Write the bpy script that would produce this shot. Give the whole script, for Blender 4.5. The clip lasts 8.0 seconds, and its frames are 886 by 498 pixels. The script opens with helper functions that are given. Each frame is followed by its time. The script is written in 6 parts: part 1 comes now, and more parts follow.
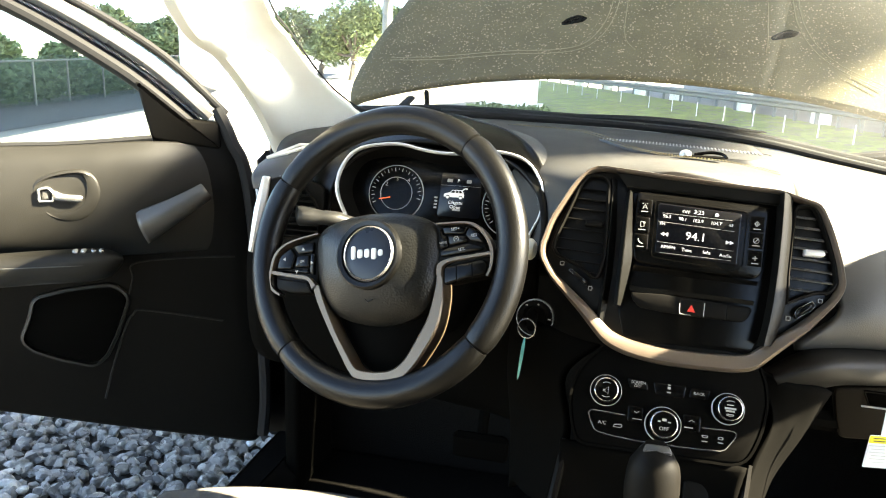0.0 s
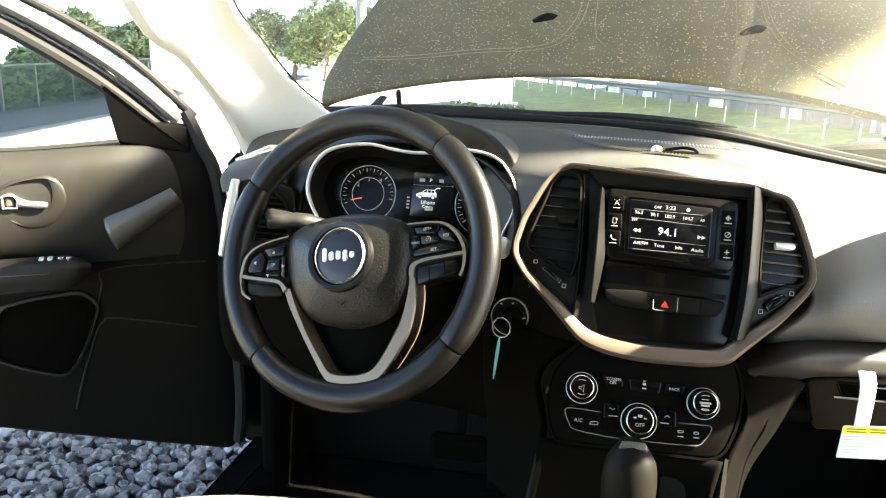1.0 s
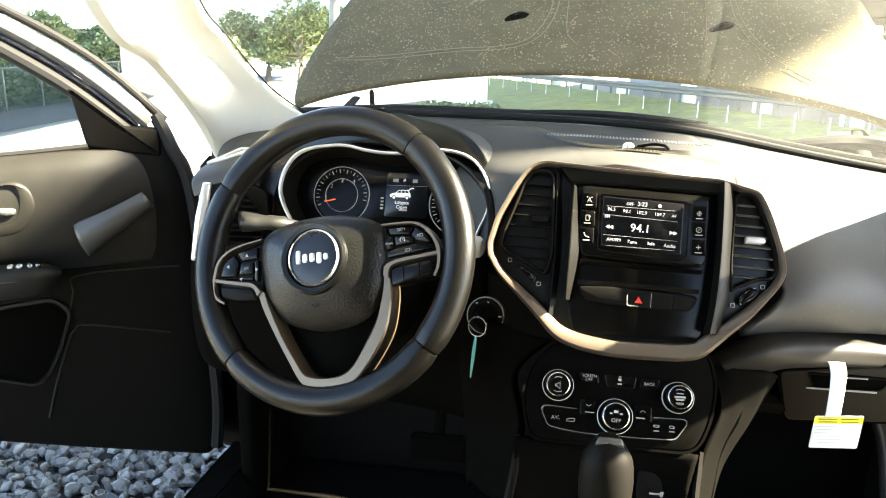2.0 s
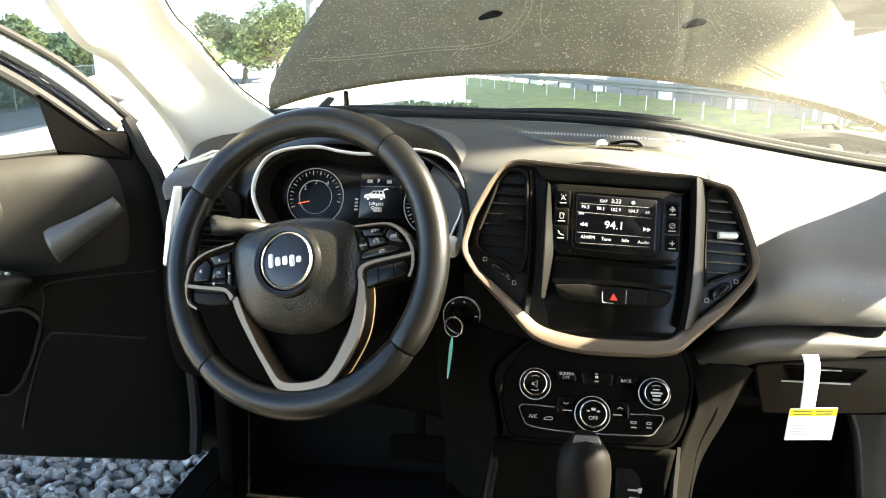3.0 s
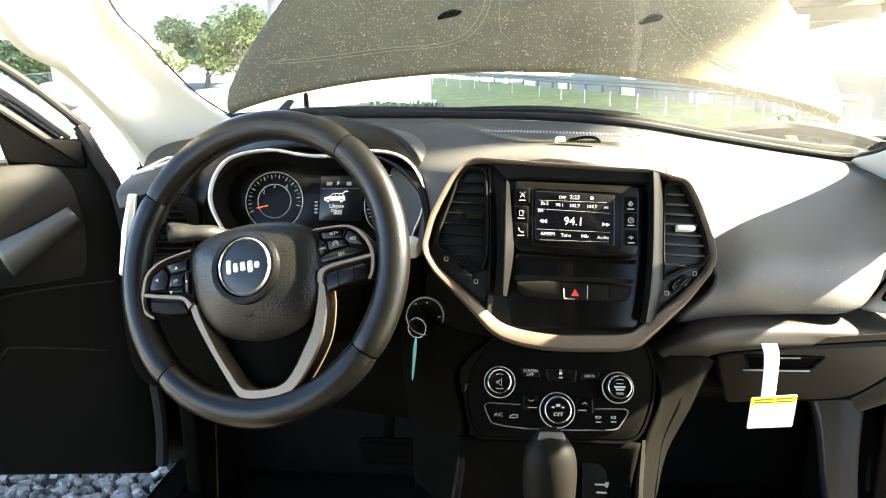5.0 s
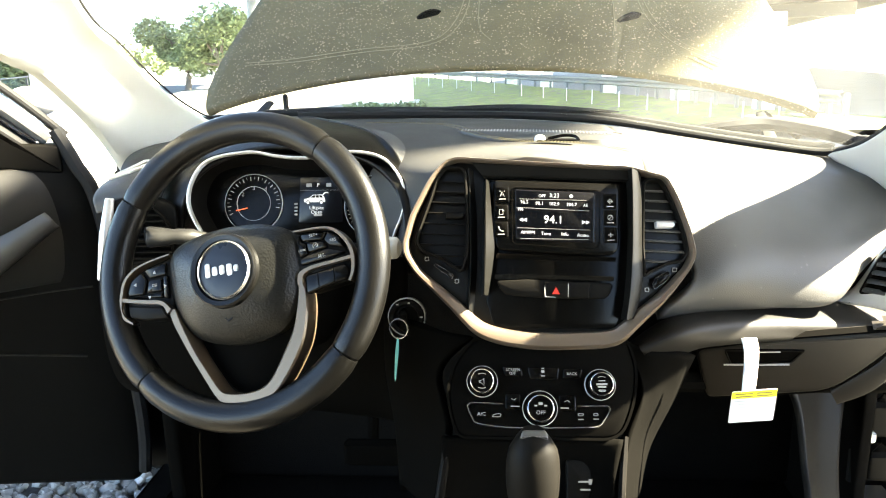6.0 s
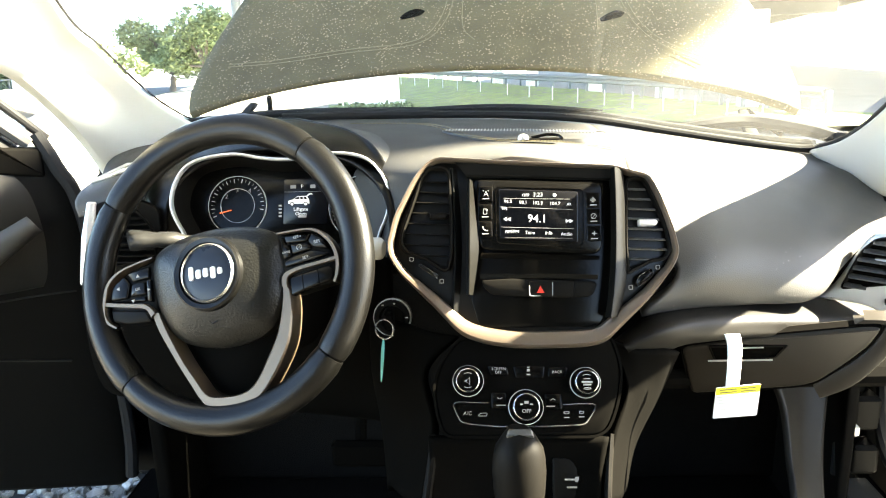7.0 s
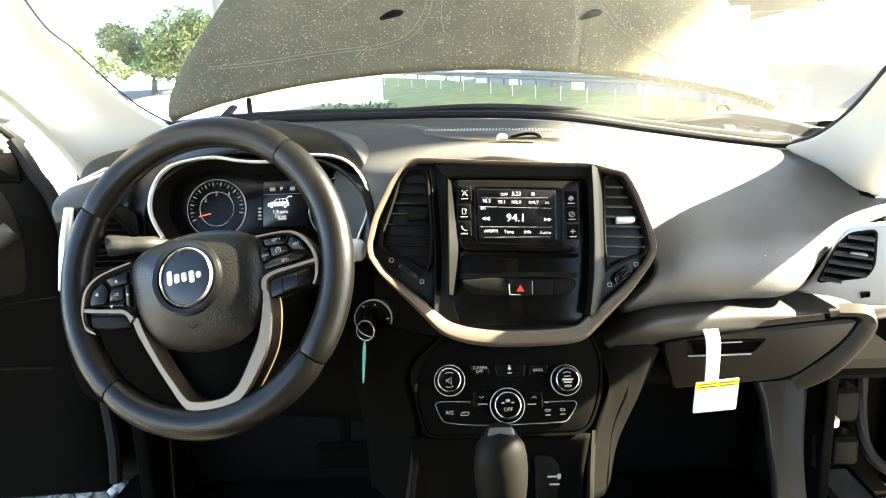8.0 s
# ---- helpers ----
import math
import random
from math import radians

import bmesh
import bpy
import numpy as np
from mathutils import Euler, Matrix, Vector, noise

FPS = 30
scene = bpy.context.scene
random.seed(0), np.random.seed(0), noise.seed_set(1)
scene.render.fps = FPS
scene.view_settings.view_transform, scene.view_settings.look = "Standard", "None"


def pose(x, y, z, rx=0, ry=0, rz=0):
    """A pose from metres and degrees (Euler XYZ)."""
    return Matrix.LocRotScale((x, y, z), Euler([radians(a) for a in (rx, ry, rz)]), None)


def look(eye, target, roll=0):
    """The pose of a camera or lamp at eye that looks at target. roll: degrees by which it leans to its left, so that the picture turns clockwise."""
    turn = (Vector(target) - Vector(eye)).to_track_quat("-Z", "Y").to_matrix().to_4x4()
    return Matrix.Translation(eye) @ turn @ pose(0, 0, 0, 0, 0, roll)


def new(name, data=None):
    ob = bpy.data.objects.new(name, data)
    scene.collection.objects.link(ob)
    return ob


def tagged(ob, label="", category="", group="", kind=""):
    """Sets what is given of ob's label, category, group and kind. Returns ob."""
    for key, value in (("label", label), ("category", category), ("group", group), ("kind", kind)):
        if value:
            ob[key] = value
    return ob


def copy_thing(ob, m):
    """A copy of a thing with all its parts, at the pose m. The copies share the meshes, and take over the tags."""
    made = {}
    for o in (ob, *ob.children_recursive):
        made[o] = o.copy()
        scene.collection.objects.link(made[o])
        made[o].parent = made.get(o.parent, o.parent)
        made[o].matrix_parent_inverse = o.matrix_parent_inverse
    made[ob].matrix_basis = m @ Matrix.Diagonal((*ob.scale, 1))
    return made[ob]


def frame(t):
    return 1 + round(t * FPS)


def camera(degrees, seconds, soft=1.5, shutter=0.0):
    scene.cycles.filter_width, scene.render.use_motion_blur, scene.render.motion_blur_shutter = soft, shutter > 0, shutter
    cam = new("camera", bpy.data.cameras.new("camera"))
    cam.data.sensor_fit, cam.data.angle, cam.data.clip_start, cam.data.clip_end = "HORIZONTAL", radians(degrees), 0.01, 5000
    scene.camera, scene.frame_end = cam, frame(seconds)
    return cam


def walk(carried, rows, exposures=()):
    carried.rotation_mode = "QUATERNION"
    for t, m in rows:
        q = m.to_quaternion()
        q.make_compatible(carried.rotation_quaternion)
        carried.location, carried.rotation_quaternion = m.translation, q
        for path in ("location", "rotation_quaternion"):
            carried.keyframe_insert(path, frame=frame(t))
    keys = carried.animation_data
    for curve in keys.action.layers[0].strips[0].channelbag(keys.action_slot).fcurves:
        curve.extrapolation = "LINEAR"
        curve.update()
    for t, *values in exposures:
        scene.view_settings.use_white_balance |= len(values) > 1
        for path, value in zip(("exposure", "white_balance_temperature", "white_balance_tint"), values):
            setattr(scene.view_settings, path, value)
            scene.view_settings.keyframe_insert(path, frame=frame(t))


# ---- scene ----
cam = camera(62.2, 8.0, soft=1.1)
# seconds, place in metres, yaw, pitch and roll in degrees
ROWS = [
    (0.0, -0.1216, -0.0208, 1.2820, 13.117, -14.340, -2.179),
    (0.5, -0.1190, -0.0133, 1.2805, 11.885, -14.286, -1.740),
    (1.0, -0.1165, -0.0112, 1.2804, 11.190, -14.290, -1.492),
    (1.5, -0.1147, -0.0110, 1.2813, 10.240, -14.304, -1.191),
    (3.0, -0.1051, -0.0028, 1.2805, 7.593, -14.308, -0.230),
    (3.5, -0.1020, -0.0017, 1.2802, 6.826, -14.306, 0.070),
    (4.0, -0.1000, 0.0000, 1.2800, 6.200, -14.300, 0.300),
    (4.5, -0.0970, 0.0017, 1.2795, 5.625, -14.291, 0.553),
    (6.0, -0.0884, 0.0057, 1.2794, 3.604, -14.370, 1.429),
    (6.5, -0.0868, 0.0050, 1.2794, 3.082, -14.374, 1.612),
    (7.0, -0.0841, 0.0052, 1.2800, 2.534, -14.425, 1.834),
    (7.5, -0.0805, 0.0045, 1.2807, 1.957, -14.477, 2.091),
    (8.0, -0.0762, 0.0035, 1.2808, 1.262, -14.490, 2.430),
]
walk(cam, [(t, pose(x, y, z, 90 + pitch, roll, yaw)) for t, x, y, z, yaw, pitch, roll in ROWS], [(0.0, 5.08, 8150, 4), (8.0, 5.40, 8000, 3)])

# ---- world and sun ----
SUN_AZ, SUN_EL = 83.0, 36.0      # degrees to the right of the car's nose, and above the horizon
world = bpy.data.worlds.new("world")
scene.world = world
world.use_nodes = True
wn = world.node_tree
sky = wn.nodes.new("ShaderNodeTexSky")
sky.sky_type, sky.sun_disc = "NISHITA", False
sky.sun_elevation, sky.sun_rotation = radians(SUN_EL), radians(SUN_AZ)
sky.air_density, sky.dust_density = 0.4, 0.4
wn.links.new(sky.outputs[0], wn.nodes["Background"].inputs[0])
wn.nodes["Background"].inputs[1].default_value = 0.062
sun = new("sun", bpy.data.lights.new("sun", "SUN"))
sun.data.energy, sun.data.angle, sun.data.color = 3.6, radians(0.55), (1.0, 0.965, 0.90)
sdir = Vector((math.sin(radians(SUN_AZ)) * math.cos(radians(SUN_EL)), math.cos(radians(SUN_AZ)) * math.cos(radians(SUN_EL)), math.sin(radians(SUN_EL))))
sun.matrix_world = look(sdir * 50, (0, 0, 0))


# ---- materials ----
def mat(name, base, rough=0.6, metal=0.0, vary=0.18, coarse=9.0, fine=240.0, bump=0.15, dist=0.0006, specks=None, spec=0.5, coat=0.0, random=0.0, cell=False):
    """A surface with wear at two scales: a coarse drift of tone, a fine grain in relief, and light specks where asked."""
    m = bpy.data.materials.new(name)
    m.use_nodes = True
    t = m.node_tree
    n, k = t.nodes, t.links
    p = n["Principled BSDF"]
    co = n.new("ShaderNodeTexCoord")
    a = n.new("ShaderNodeTexNoise")
    a.inputs["Scale"].default_value, a.inputs["Detail"].default_value = coarse, 6
    if cell:
        b = n.new("ShaderNodeTexVoronoi")
        b.feature = "SMOOTH_F1"
        b.inputs["Scale"].default_value = fine
        fine_out = b.outputs["Distance"]
    else:
        b = n.new("ShaderNodeTexNoise")
        b.inputs["Scale"].default_value, b.inputs["Detail"].default_value = fine, 3
        fine_out = b.outputs[0]
    for q in (a, b):
        k.new(co.outputs["Object"], q.inputs["Vector"])
    tone = n.new("ShaderNodeMath")
    tone.operation = "MULTIPLY_ADD"
    k.new(a.outputs[0], tone.inputs[0])
    tone.inputs[1].default_value, tone.inputs[2].default_value = 2 * vary, 1 - vary
    tone2 = n.new("ShaderNodeMath")
    tone2.operation = "MULTIPLY_ADD"
    k.new(fine_out, tone2.inputs[0])
    tone2.inputs[1].default_value = vary
    k.new(tone.outputs[0], tone2.inputs[2])
    value = tone2.outputs[0]
    if random:
        info = n.new("ShaderNodeObjectInfo")
        geo = n.new("ShaderNodeNewGeometry")
        add = n.new("ShaderNodeMath")
        add.operation = "ADD"
        k.new(info.outputs["Random"], add.inputs[0])
        k.new(geo.outputs["Random Per Island"], add.inputs[1])
        frac = n.new("ShaderNodeMath")
        frac.operation = "FRACT"
        k.new(add.outputs[0], frac.inputs[0])
        r = n.new("ShaderNodeMath")
        r.operation = "MULTIPLY_ADD"
        k.new(frac.outputs[0], r.inputs[0])
        r.inputs[1].default_value, r.inputs[2].default_value = 2 * random, 1 - random
        mul = n.new("ShaderNodeMath")
        mul.operation = "MULTIPLY"
        k.new(value, mul.inputs[0])
        k.new(r.outputs[0], mul.inputs[1])
        value = mul.outputs[0]
    hue = n.new("ShaderNodeVectorMath")
    hue.operation = "SCALE"
    hue.inputs[0].default_value = base
    k.new(value, hue.inputs["Scale"])
    colour = hue.outputs[0]
    if specks:
        scale, size, tint = specks
        v = n.new("ShaderNodeTexVoronoi")
        v.inputs["Scale"].default_value = scale
        k.new(co.outputs["Object"], v.inputs["Vector"])
        gate = n.new("ShaderNodeTexNoise")
        gate.inputs["Scale"].default_value = scale * 0.35
        k.new(co.outputs["Object"], gate.inputs["Vector"])
        th = n.new("ShaderNodeMath")
        th.operation = "MULTIPLY"
        th.inputs[1].default_value = size
        k.new(gate.outputs[0], th.inputs[0])
        lt = n.new("ShaderNodeMath")
        lt.operation = "LESS_THAN"
        k.new(v.outputs["Distance"], lt.inputs[0])
        k.new(th.outputs[0], lt.inputs[1])
        mx = n.new("ShaderNodeMix")
        mx.data_type = "RGBA"
        k.new(lt.outputs[0], mx.inputs["Factor"])
        k.new(colour, mx.inputs["A"])
        mx.inputs["B"].default_value = (*tint, 1)
        colour = mx.outputs["Result"]
    k.new(colour, p.inputs["Base Color"])
    ro = n.new("ShaderNodeMath")
    ro.operation = "MULTIPLY_ADD"
    k.new(a.outputs[0], ro.inputs[0])
    ro.inputs[1].default_value, ro.inputs[2].default_value = 0.2, max(0.02, rough - 0.1)
    k.new(ro.outputs[0], p.inputs["Roughness"])
    p.inputs["Metallic"].default_value = metal
    p.inputs["Specular IOR Level"].default_value = spec
    p.inputs["Coat Weight"].default_value = coat
    if bump:
        bp = n.new("ShaderNodeBump")
        bp.inputs["Strength"].default_value, bp.inputs["Distance"].default_value = bump, dist
        k.new(fine_out, bp.inputs["Height"])
        k.new(bp.outputs[0], p.inputs["Normal"])
    return m


def glow(name, colour, strength):
    m = bpy.data.materials.new(name)
    m.use_nodes = True
    p = m.node_tree.nodes["Principled BSDF"]
    p.inputs["Base Color"].default_value = (*[c * 0.3 for c in colour], 1)
    p.inputs["Emission Color"].default_value = (*colour, 1)
    p.inputs["Emission Strength"].default_value = strength
    p.inputs["Roughness"].default_value = 0.5
    return m


def glass(name, tint, dust=0.0, scale=6.0):
    """Clear glass: it lets light through, mirrors at grazing angles, and may carry a film of dust."""
    m = bpy.data.materials.new(name)
    m.use_nodes = True
    t = m.node_tree
    n, k = t.nodes, t.links
    n.remove(n["Principled BSDF"])
    tr, gl, mix, fr = n.new("ShaderNodeBsdfTransparent"), n.new("ShaderNodeBsdfGlossy"), n.new("ShaderNodeMixShader"), n.new("ShaderNodeFresnel")
    tr.inputs[0].default_value, gl.inputs["Roughness"].default_value = (*tint, 1), 0.02
    fr.inputs[0].default_value = 1.6
    k.new(fr.outputs[0], mix.inputs[0])
    k.new(tr.outputs[0], mix.inputs[1])
    k.new(gl.outputs[0], mix.inputs[2])
    last = mix
    if dust:
        df, mx2, ns, mu, co = n.new("ShaderNodeBsdfTranslucent"), n.new("ShaderNodeMixShader"), n.new("ShaderNodeTexNoise"), n.new("ShaderNodeMath"), n.new("ShaderNodeTexCoord")
        df.inputs[0].default_value = (0.80, 0.79, 0.75, 1)
        ns.inputs["Scale"].default_value, ns.inputs["Detail"].default_value = scale, 8
        k.new(co.outputs["Object"], ns.inputs["Vector"])
        mu.operation = "MULTIPLY"
        mu.inputs[1].default_value = dust * 2
        k.new(ns.outputs[0], mu.inputs[0])
        k.new(mu.outputs[0], mx2.inputs[0])
        k.new(mix.outputs[0], mx2.inputs[1])
        k.new(df.outputs[0], mx2.inputs[2])
        last = mx2
    k.new(last.outputs[0], n["Material Output"].inputs[0])
    return m


M_PAD = mat("dash_vinyl", (0.033, 0.032, 0.029), 0.55, spec=0.3, vary=0.18, coarse=14, fine=750, bump=0.35, dist=0.0006, cell=True, specks=(95, 0.12, (0.20, 0.19, 0.17)))
M_BLACK = mat("black_plastic", (0.0042, 0.0037, 0.0029), 0.52, spec=0.06, vary=0.2, coarse=12, fine=500, bump=0.25, dist=0.0004)
# Black plastic tone pulled near zero to put shade into low cabin parts.
M_DARK = mat("shade_black", (0.0022, 0.0020, 0.0016), 0.85, spec=0.015, vary=0.2, bump=0.1)
M_GLOSS = mat("gloss_black", (0.0028, 0.0026, 0.0022), 0.2, spec=0.12, vary=0.2, bump=0.0, coarse=20)
M_LEATHER = mat("black_leather", (0.0018, 0.0017, 0.0014), 0.33, spec=0.22, vary=0.2, coarse=16, fine=600, bump=0.3, dist=0.0006, cell=True)
M_AIRBAG = mat("airbag_vinyl", (0.0040, 0.0040, 0.0032), 0.38, spec=0.25, vary=0.15, coarse=10, fine=420, bump=0.6, dist=0.0007, cell=True)
M_BRONZE = mat("bronze_trim", (0.160, 0.122, 0.090), 0.38, metal=0.7, vary=0.08, fine=900, bump=0.05)
M_SHEEN = mat("satin_black_plastic", (0.0046, 0.0044, 0.0037), 0.34, spec=0.13, vary=0.1, fine=700, bump=0.1, dist=0.0003)
M_ROLL = mat("soft_roll_vinyl", (0.0058, 0.0050, 0.0039), 0.55, spec=0.2, vary=0.15, coarse=14, fine=800, bump=0.3, dist=0.0005, cell=True)
M_SPOKE = mat("brushed_spoke_trim", (0.125, 0.089, 0.058), 0.34, metal=0.75, vary=0.1, fine=900, bump=0.05)
M_SILVER = mat("silver_trim", (0.55, 0.54, 0.51), 0.38, metal=0.45, vary=0.06, fine=900, bump=0.05)
M_GREYPL = mat("sun_pale_plastic", (0.022, 0.0215, 0.0195), 0.45, spec=0.3, vary=0.1, fine=700, bump=0.1, dist=0.0003)
M_SATIN = mat("satin_grey_trim", (0.085, 0.082, 0.074), 0.38, metal=0.4, vary=0.06, fine=900, bump=0.05)
M_DOORPAD = mat("door_vinyl", (0.0095, 0.0088, 0.0068), 0.50, spec=0.30, vary=0.15, coarse=14, fine=900, bump=0.3, dist=0.0005, cell=True)
# Paler and browner than the black plastic, standing in for light bounced off the ground.
M_GLOVE = mat("bounce_tinted_plastic", (0.018, 0.0148, 0.0112), 0.5, spec=0.25, vary=0.15, coarse=12, fine=500, bump=0.25, dist=0.0004)
M_BED = mat("gravel_bed", (0.06, 0.058, 0.054), 0.95, vary=0.4, coarse=20, fine=150, bump=0.8, dist=0.01)
M_CHROME = mat("chrome", (0.40, 0.40, 0.385), 0.2, metal=0.85, vary=0.04, bump=0.0)
M_BEIGE = mat("beige_trim_fabric", (0.52, 0.515, 0.465), 0.85, vary=0.07, coarse=8, fine=700, bump=0.2)
M_DUSTY = mat("dusty_hood_paint", (0.070, 0.059, 0.033), 0.80, metal=0.0, spec=0.10, vary=0.40, coarse=11, fine=210, bump=0.5, dist=0.0015, specks=(135, 0.45, (0.22, 0.172, 0.115)))
M_CREASE = mat("dust_line", (0.125, 0.108, 0.066), 0.9, spec=0.1, vary=0.3, coarse=40, fine=300, bump=0.1)
# Unseen headliner fabric, set dark to cut the light it reflects.
M_LINER = mat("dimmed_headliner", (0.12, 0.115, 0.105), 0.95, vary=0.1, coarse=8, fine=700, bump=0.3)
M_PAINT = mat("dark_grey_car_paint", (0.17, 0.165, 0.155), 0.28, metal=0.4, vary=0.06, coarse=3, fine=1500, bump=0.0, coat=0.6)
M_RUBBER = mat("black_rubber", (0.010, 0.010, 0.0098), 0.7, spec=0.15, vary=0.2, bump=0.2)
# Carpet tone also pulled near zero, for the shade down in the footwells.
M_CARPET = mat("shade_black_carpet", (0.0050, 0.0045, 0.0038), 0.97, spec=0.02, vary=0.35, coarse=30, fine=700, bump=0.8, dist=0.003)
M_CLOTH = mat("seat_cloth", (0.060, 0.054, 0.044), 0.95, vary=0.25, coarse=20, fine=900, bump=0.8, dist=0.0015)
M_PAPER = mat("white_paper", (0.80, 0.80, 0.78), 0.8, vary=0.03, bump=0.05)
M_YELLOW = mat("yellow_print", (0.85, 0.72, 0.04), 0.8, vary=0.05, bump=0.0)
M_GREY = mat("grey_print", (0.35, 0.35, 0.33), 0.8, vary=0.05, bump=0.0)
M_TEAL = mat("teal_plastic_tag", (0.10, 0.42, 0.38), 0.45, vary=0.1, bump=0.0)
# Printed marks glow faintly here, though only the displays give light.
M_ICON = glow("glowing_pale_print", (0.62, 0.62, 0.60), 0.0065)
M_LIT = glow("lit_print", (0.92, 0.95, 1.0), 0.024)
M_REDLIT = glow("glowing_red_print", (0.9, 0.05, 0.03), 0.015)
M_NEEDLE = glow("needle_red", (1.0, 0.16, 0.05), 0.04)
M_SCREEN = mat("screen_glass", (0.006, 0.006, 0.0065), 0.16, spec=0.2, vary=0.1, bump=0.0)
M_BLUE = mat("emblem_enamel", (0.007, 0.009, 0.013), 0.28, spec=0.25, vary=0.1, bump=0.0)
M_WGLASS = glass("windshield_glass", (0.93, 0.97, 0.95), dust=0.012)
M_DGLASS = glass("door_glass", (0.66, 0.76, 0.72), dust=0.01)
M_GRAVEL = mat("gravel_stone", (0.31, 0.305, 0.285), 0.9, vary=0.65, coarse=60, fine=260, bump=1.0, dist=0.006, random=0.6)
M_GROUND = mat("pale_limestone_ground", (0.24, 0.23, 0.205), 0.95, vary=0.3, coarse=0.8, fine=30, bump=0.7, dist=0.02)
M_ASPHALT = mat("asphalt", (0.075, 0.075, 0.072), 0.9, vary=0.3, coarse=0.6, fine=60, bump=0.5, dist=0.01)
M_GRASS = mat("short_grass", (0.190, 0.225, 0.078), 0.95, specks=(5.0, 0.75, (0.23, 0.22, 0.15)), vary=0.75, coarse=1.6, fine=12, bump=0.8, dist=0.05)
M_CONC = mat("pale_concrete", (0.72, 0.70, 0.64), 0.9, vary=0.15, coarse=0.7, fine=18, bump=0.3, dist=0.01)
M_LEAF = mat("leaf", (0.15, 0.185, 0.085), 0.6, vary=0.4, coarse=1.2, fine=20, bump=0, random=0.5)
M_THICKET = mat("thicket_leaf", (0.085, 0.115, 0.062), 0.7, vary=0.4, coarse=1.2, fine=20, bump=0, random=0.5)
# Concrete coloured dark to stand in for shade on the far deck and cap.
M_SHADECONC = mat("shade_dark_concrete", (0.075, 0.073, 0.066), 0.9, vary=0.25, coarse=0.7, fine=18, bump=0.3, dist=0.01)
M_BARK = mat("bark", (0.12, 0.10, 0.08), 0.95, vary=0.4, coarse=5, fine=40, bump=0.8, dist=0.02)
M_GALV = mat("galvanised_steel", (0.16, 0.165, 0.16), 0.6, metal=0.4, vary=0.2, coarse=4, fine=60, bump=0.1)
M_GREENMESH = mat("green_fence_coating", (0.045, 0.075, 0.062), 0.6, vary=0.2, bump=0)
M_WHITEP = mat("white_painted_barrier", (0.78, 0.77, 0.72), 0.7, vary=0.12, coarse=4, fine=50, bump=0.2)


# ---- building helpers ----
def fr(o, tilt=0.0, yaw=0.0, roll=0.0):
    """A frame on a panel that faces the cabin: x to the right, y up the panel, z out of it. tilt: degrees that it leans back."""
    t, y = radians(tilt), radians(yaw)
    n = Vector((math.sin(y) * math.cos(t), -math.cos(y) * math.cos(t), math.sin(t)))
    a = Vector((0, 0, 1)).cross(n).normalized()
    b = n.cross(a)
    m = Matrix((a, b, n)).transposed().to_4x4()
    return Matrix.Translation(o) @ m @ pose(0, 0, 0, 0, 0, roll)


def thing(name, label, category, o=(0, 0, 0), group="", kind=""):
    e = new(name)
    e.location = o
    e.empty_display_size = 0.05
    return tagged(e, label, category, group, kind)


def part(name, bm, material, parent=None, label="", m=None, smooth=True, solid=0.0, facing=None):
    """Links a bmesh, given in the world or in the frame m, as one mesh object under a thing or a part."""
    me = bpy.data.meshes.new(name)
    if m is not None:
        bm.transform(m)
    bmesh.ops.recalc_face_normals(bm, faces=bm.faces)
    if facing is not None:
        bm.normal_update()
        if sum(((Vector(facing) - f.calc_center_median()).dot(f.normal) for f in bm.faces)) < 0:
            bmesh.ops.reverse_faces(bm, faces=bm.faces)
    if parent is not None:
        bm.transform(Matrix.Translation(-anchor(parent)))
    bm.to_mesh(me)
    bm.free()
    me.materials.append(material)
    if smooth:
        me.shade_smooth()
        me.set_sharp_from_angle(angle=radians(38))
    ob = new(name, me)
    if parent is not None:
        ob.parent = parent
    if label:
        ob["label"] = label
    if solid:
        s = ob.modifiers.new("thickness", "SOLIDIFY")
        s.thickness, s.offset = solid, -1
    return ob


def anchor(ob):
    """Where a thing's or part's own zero lies (parents are moved only, never turned)."""
    v = Vector(ob.location)
    while ob.parent is not None:
        ob = ob.parent
        v += ob.location
    return v


def spline(pts, n=8, closed=False):
    """A smooth curve through points (Catmull-Rom), n steps a span."""
    p = [Vector(q) for q in pts]
    k = len(p)
    out = []
    for i in range(k if closed else k - 1):
        if closed:
            a, b, c, d = p[(i - 1) % k], p[i], p[(i + 1) % k], p[(i + 2) % k]
        else:
            a, b, c, d = p[max(i - 1, 0)], p[i], p[i + 1], p[min(i + 2, k - 1)]
        for j in range(n):
            t = j / n
            out.append(0.5 * ((2 * b) + (c - a) * t + (2 * a - 5 * b + 4 * c - d) * t * t + (3 * b - a - 3 * c + d) * t ** 3))
    if not closed:
        out.append(p[-1].copy())
    return out


def rounded(corners, r=0.006, seg=4):
    """A polygon in a plane with its corners rounded; a corner may carry its own radius."""
    c = [(Vector(q[:2]), q[2] if len(q) > 2 else r) for q in corners]
    out = []
    for i, (p, rad) in enumerate(c):
        a, b = c[i - 1][0], c[(i + 1) % len(c)][0]
        da, db = (a - p), (b - p)
        cut = min(rad, da.length * 0.48, db.length * 0.48)
        s, e = p + da.normalized() * cut, p + db.normalized() * cut
        for j in range(seg + 1):
            t = j / seg
            out.append(s * (1 - t) ** 2 + p * 2 * t * (1 - t) + e * t * t)
    return out


def area2(o):
    return sum(o[i - 1][0] * o[i][1] - o[i][0] * o[i - 1][1] for i in range(len(o)))


def offset(o, d):
    """The outline drawn in by d metres (out where d is negative)."""
    s = 1 if area2(o) > 0 else -1
    out = []
    k = len(o)
    for i in range(k):
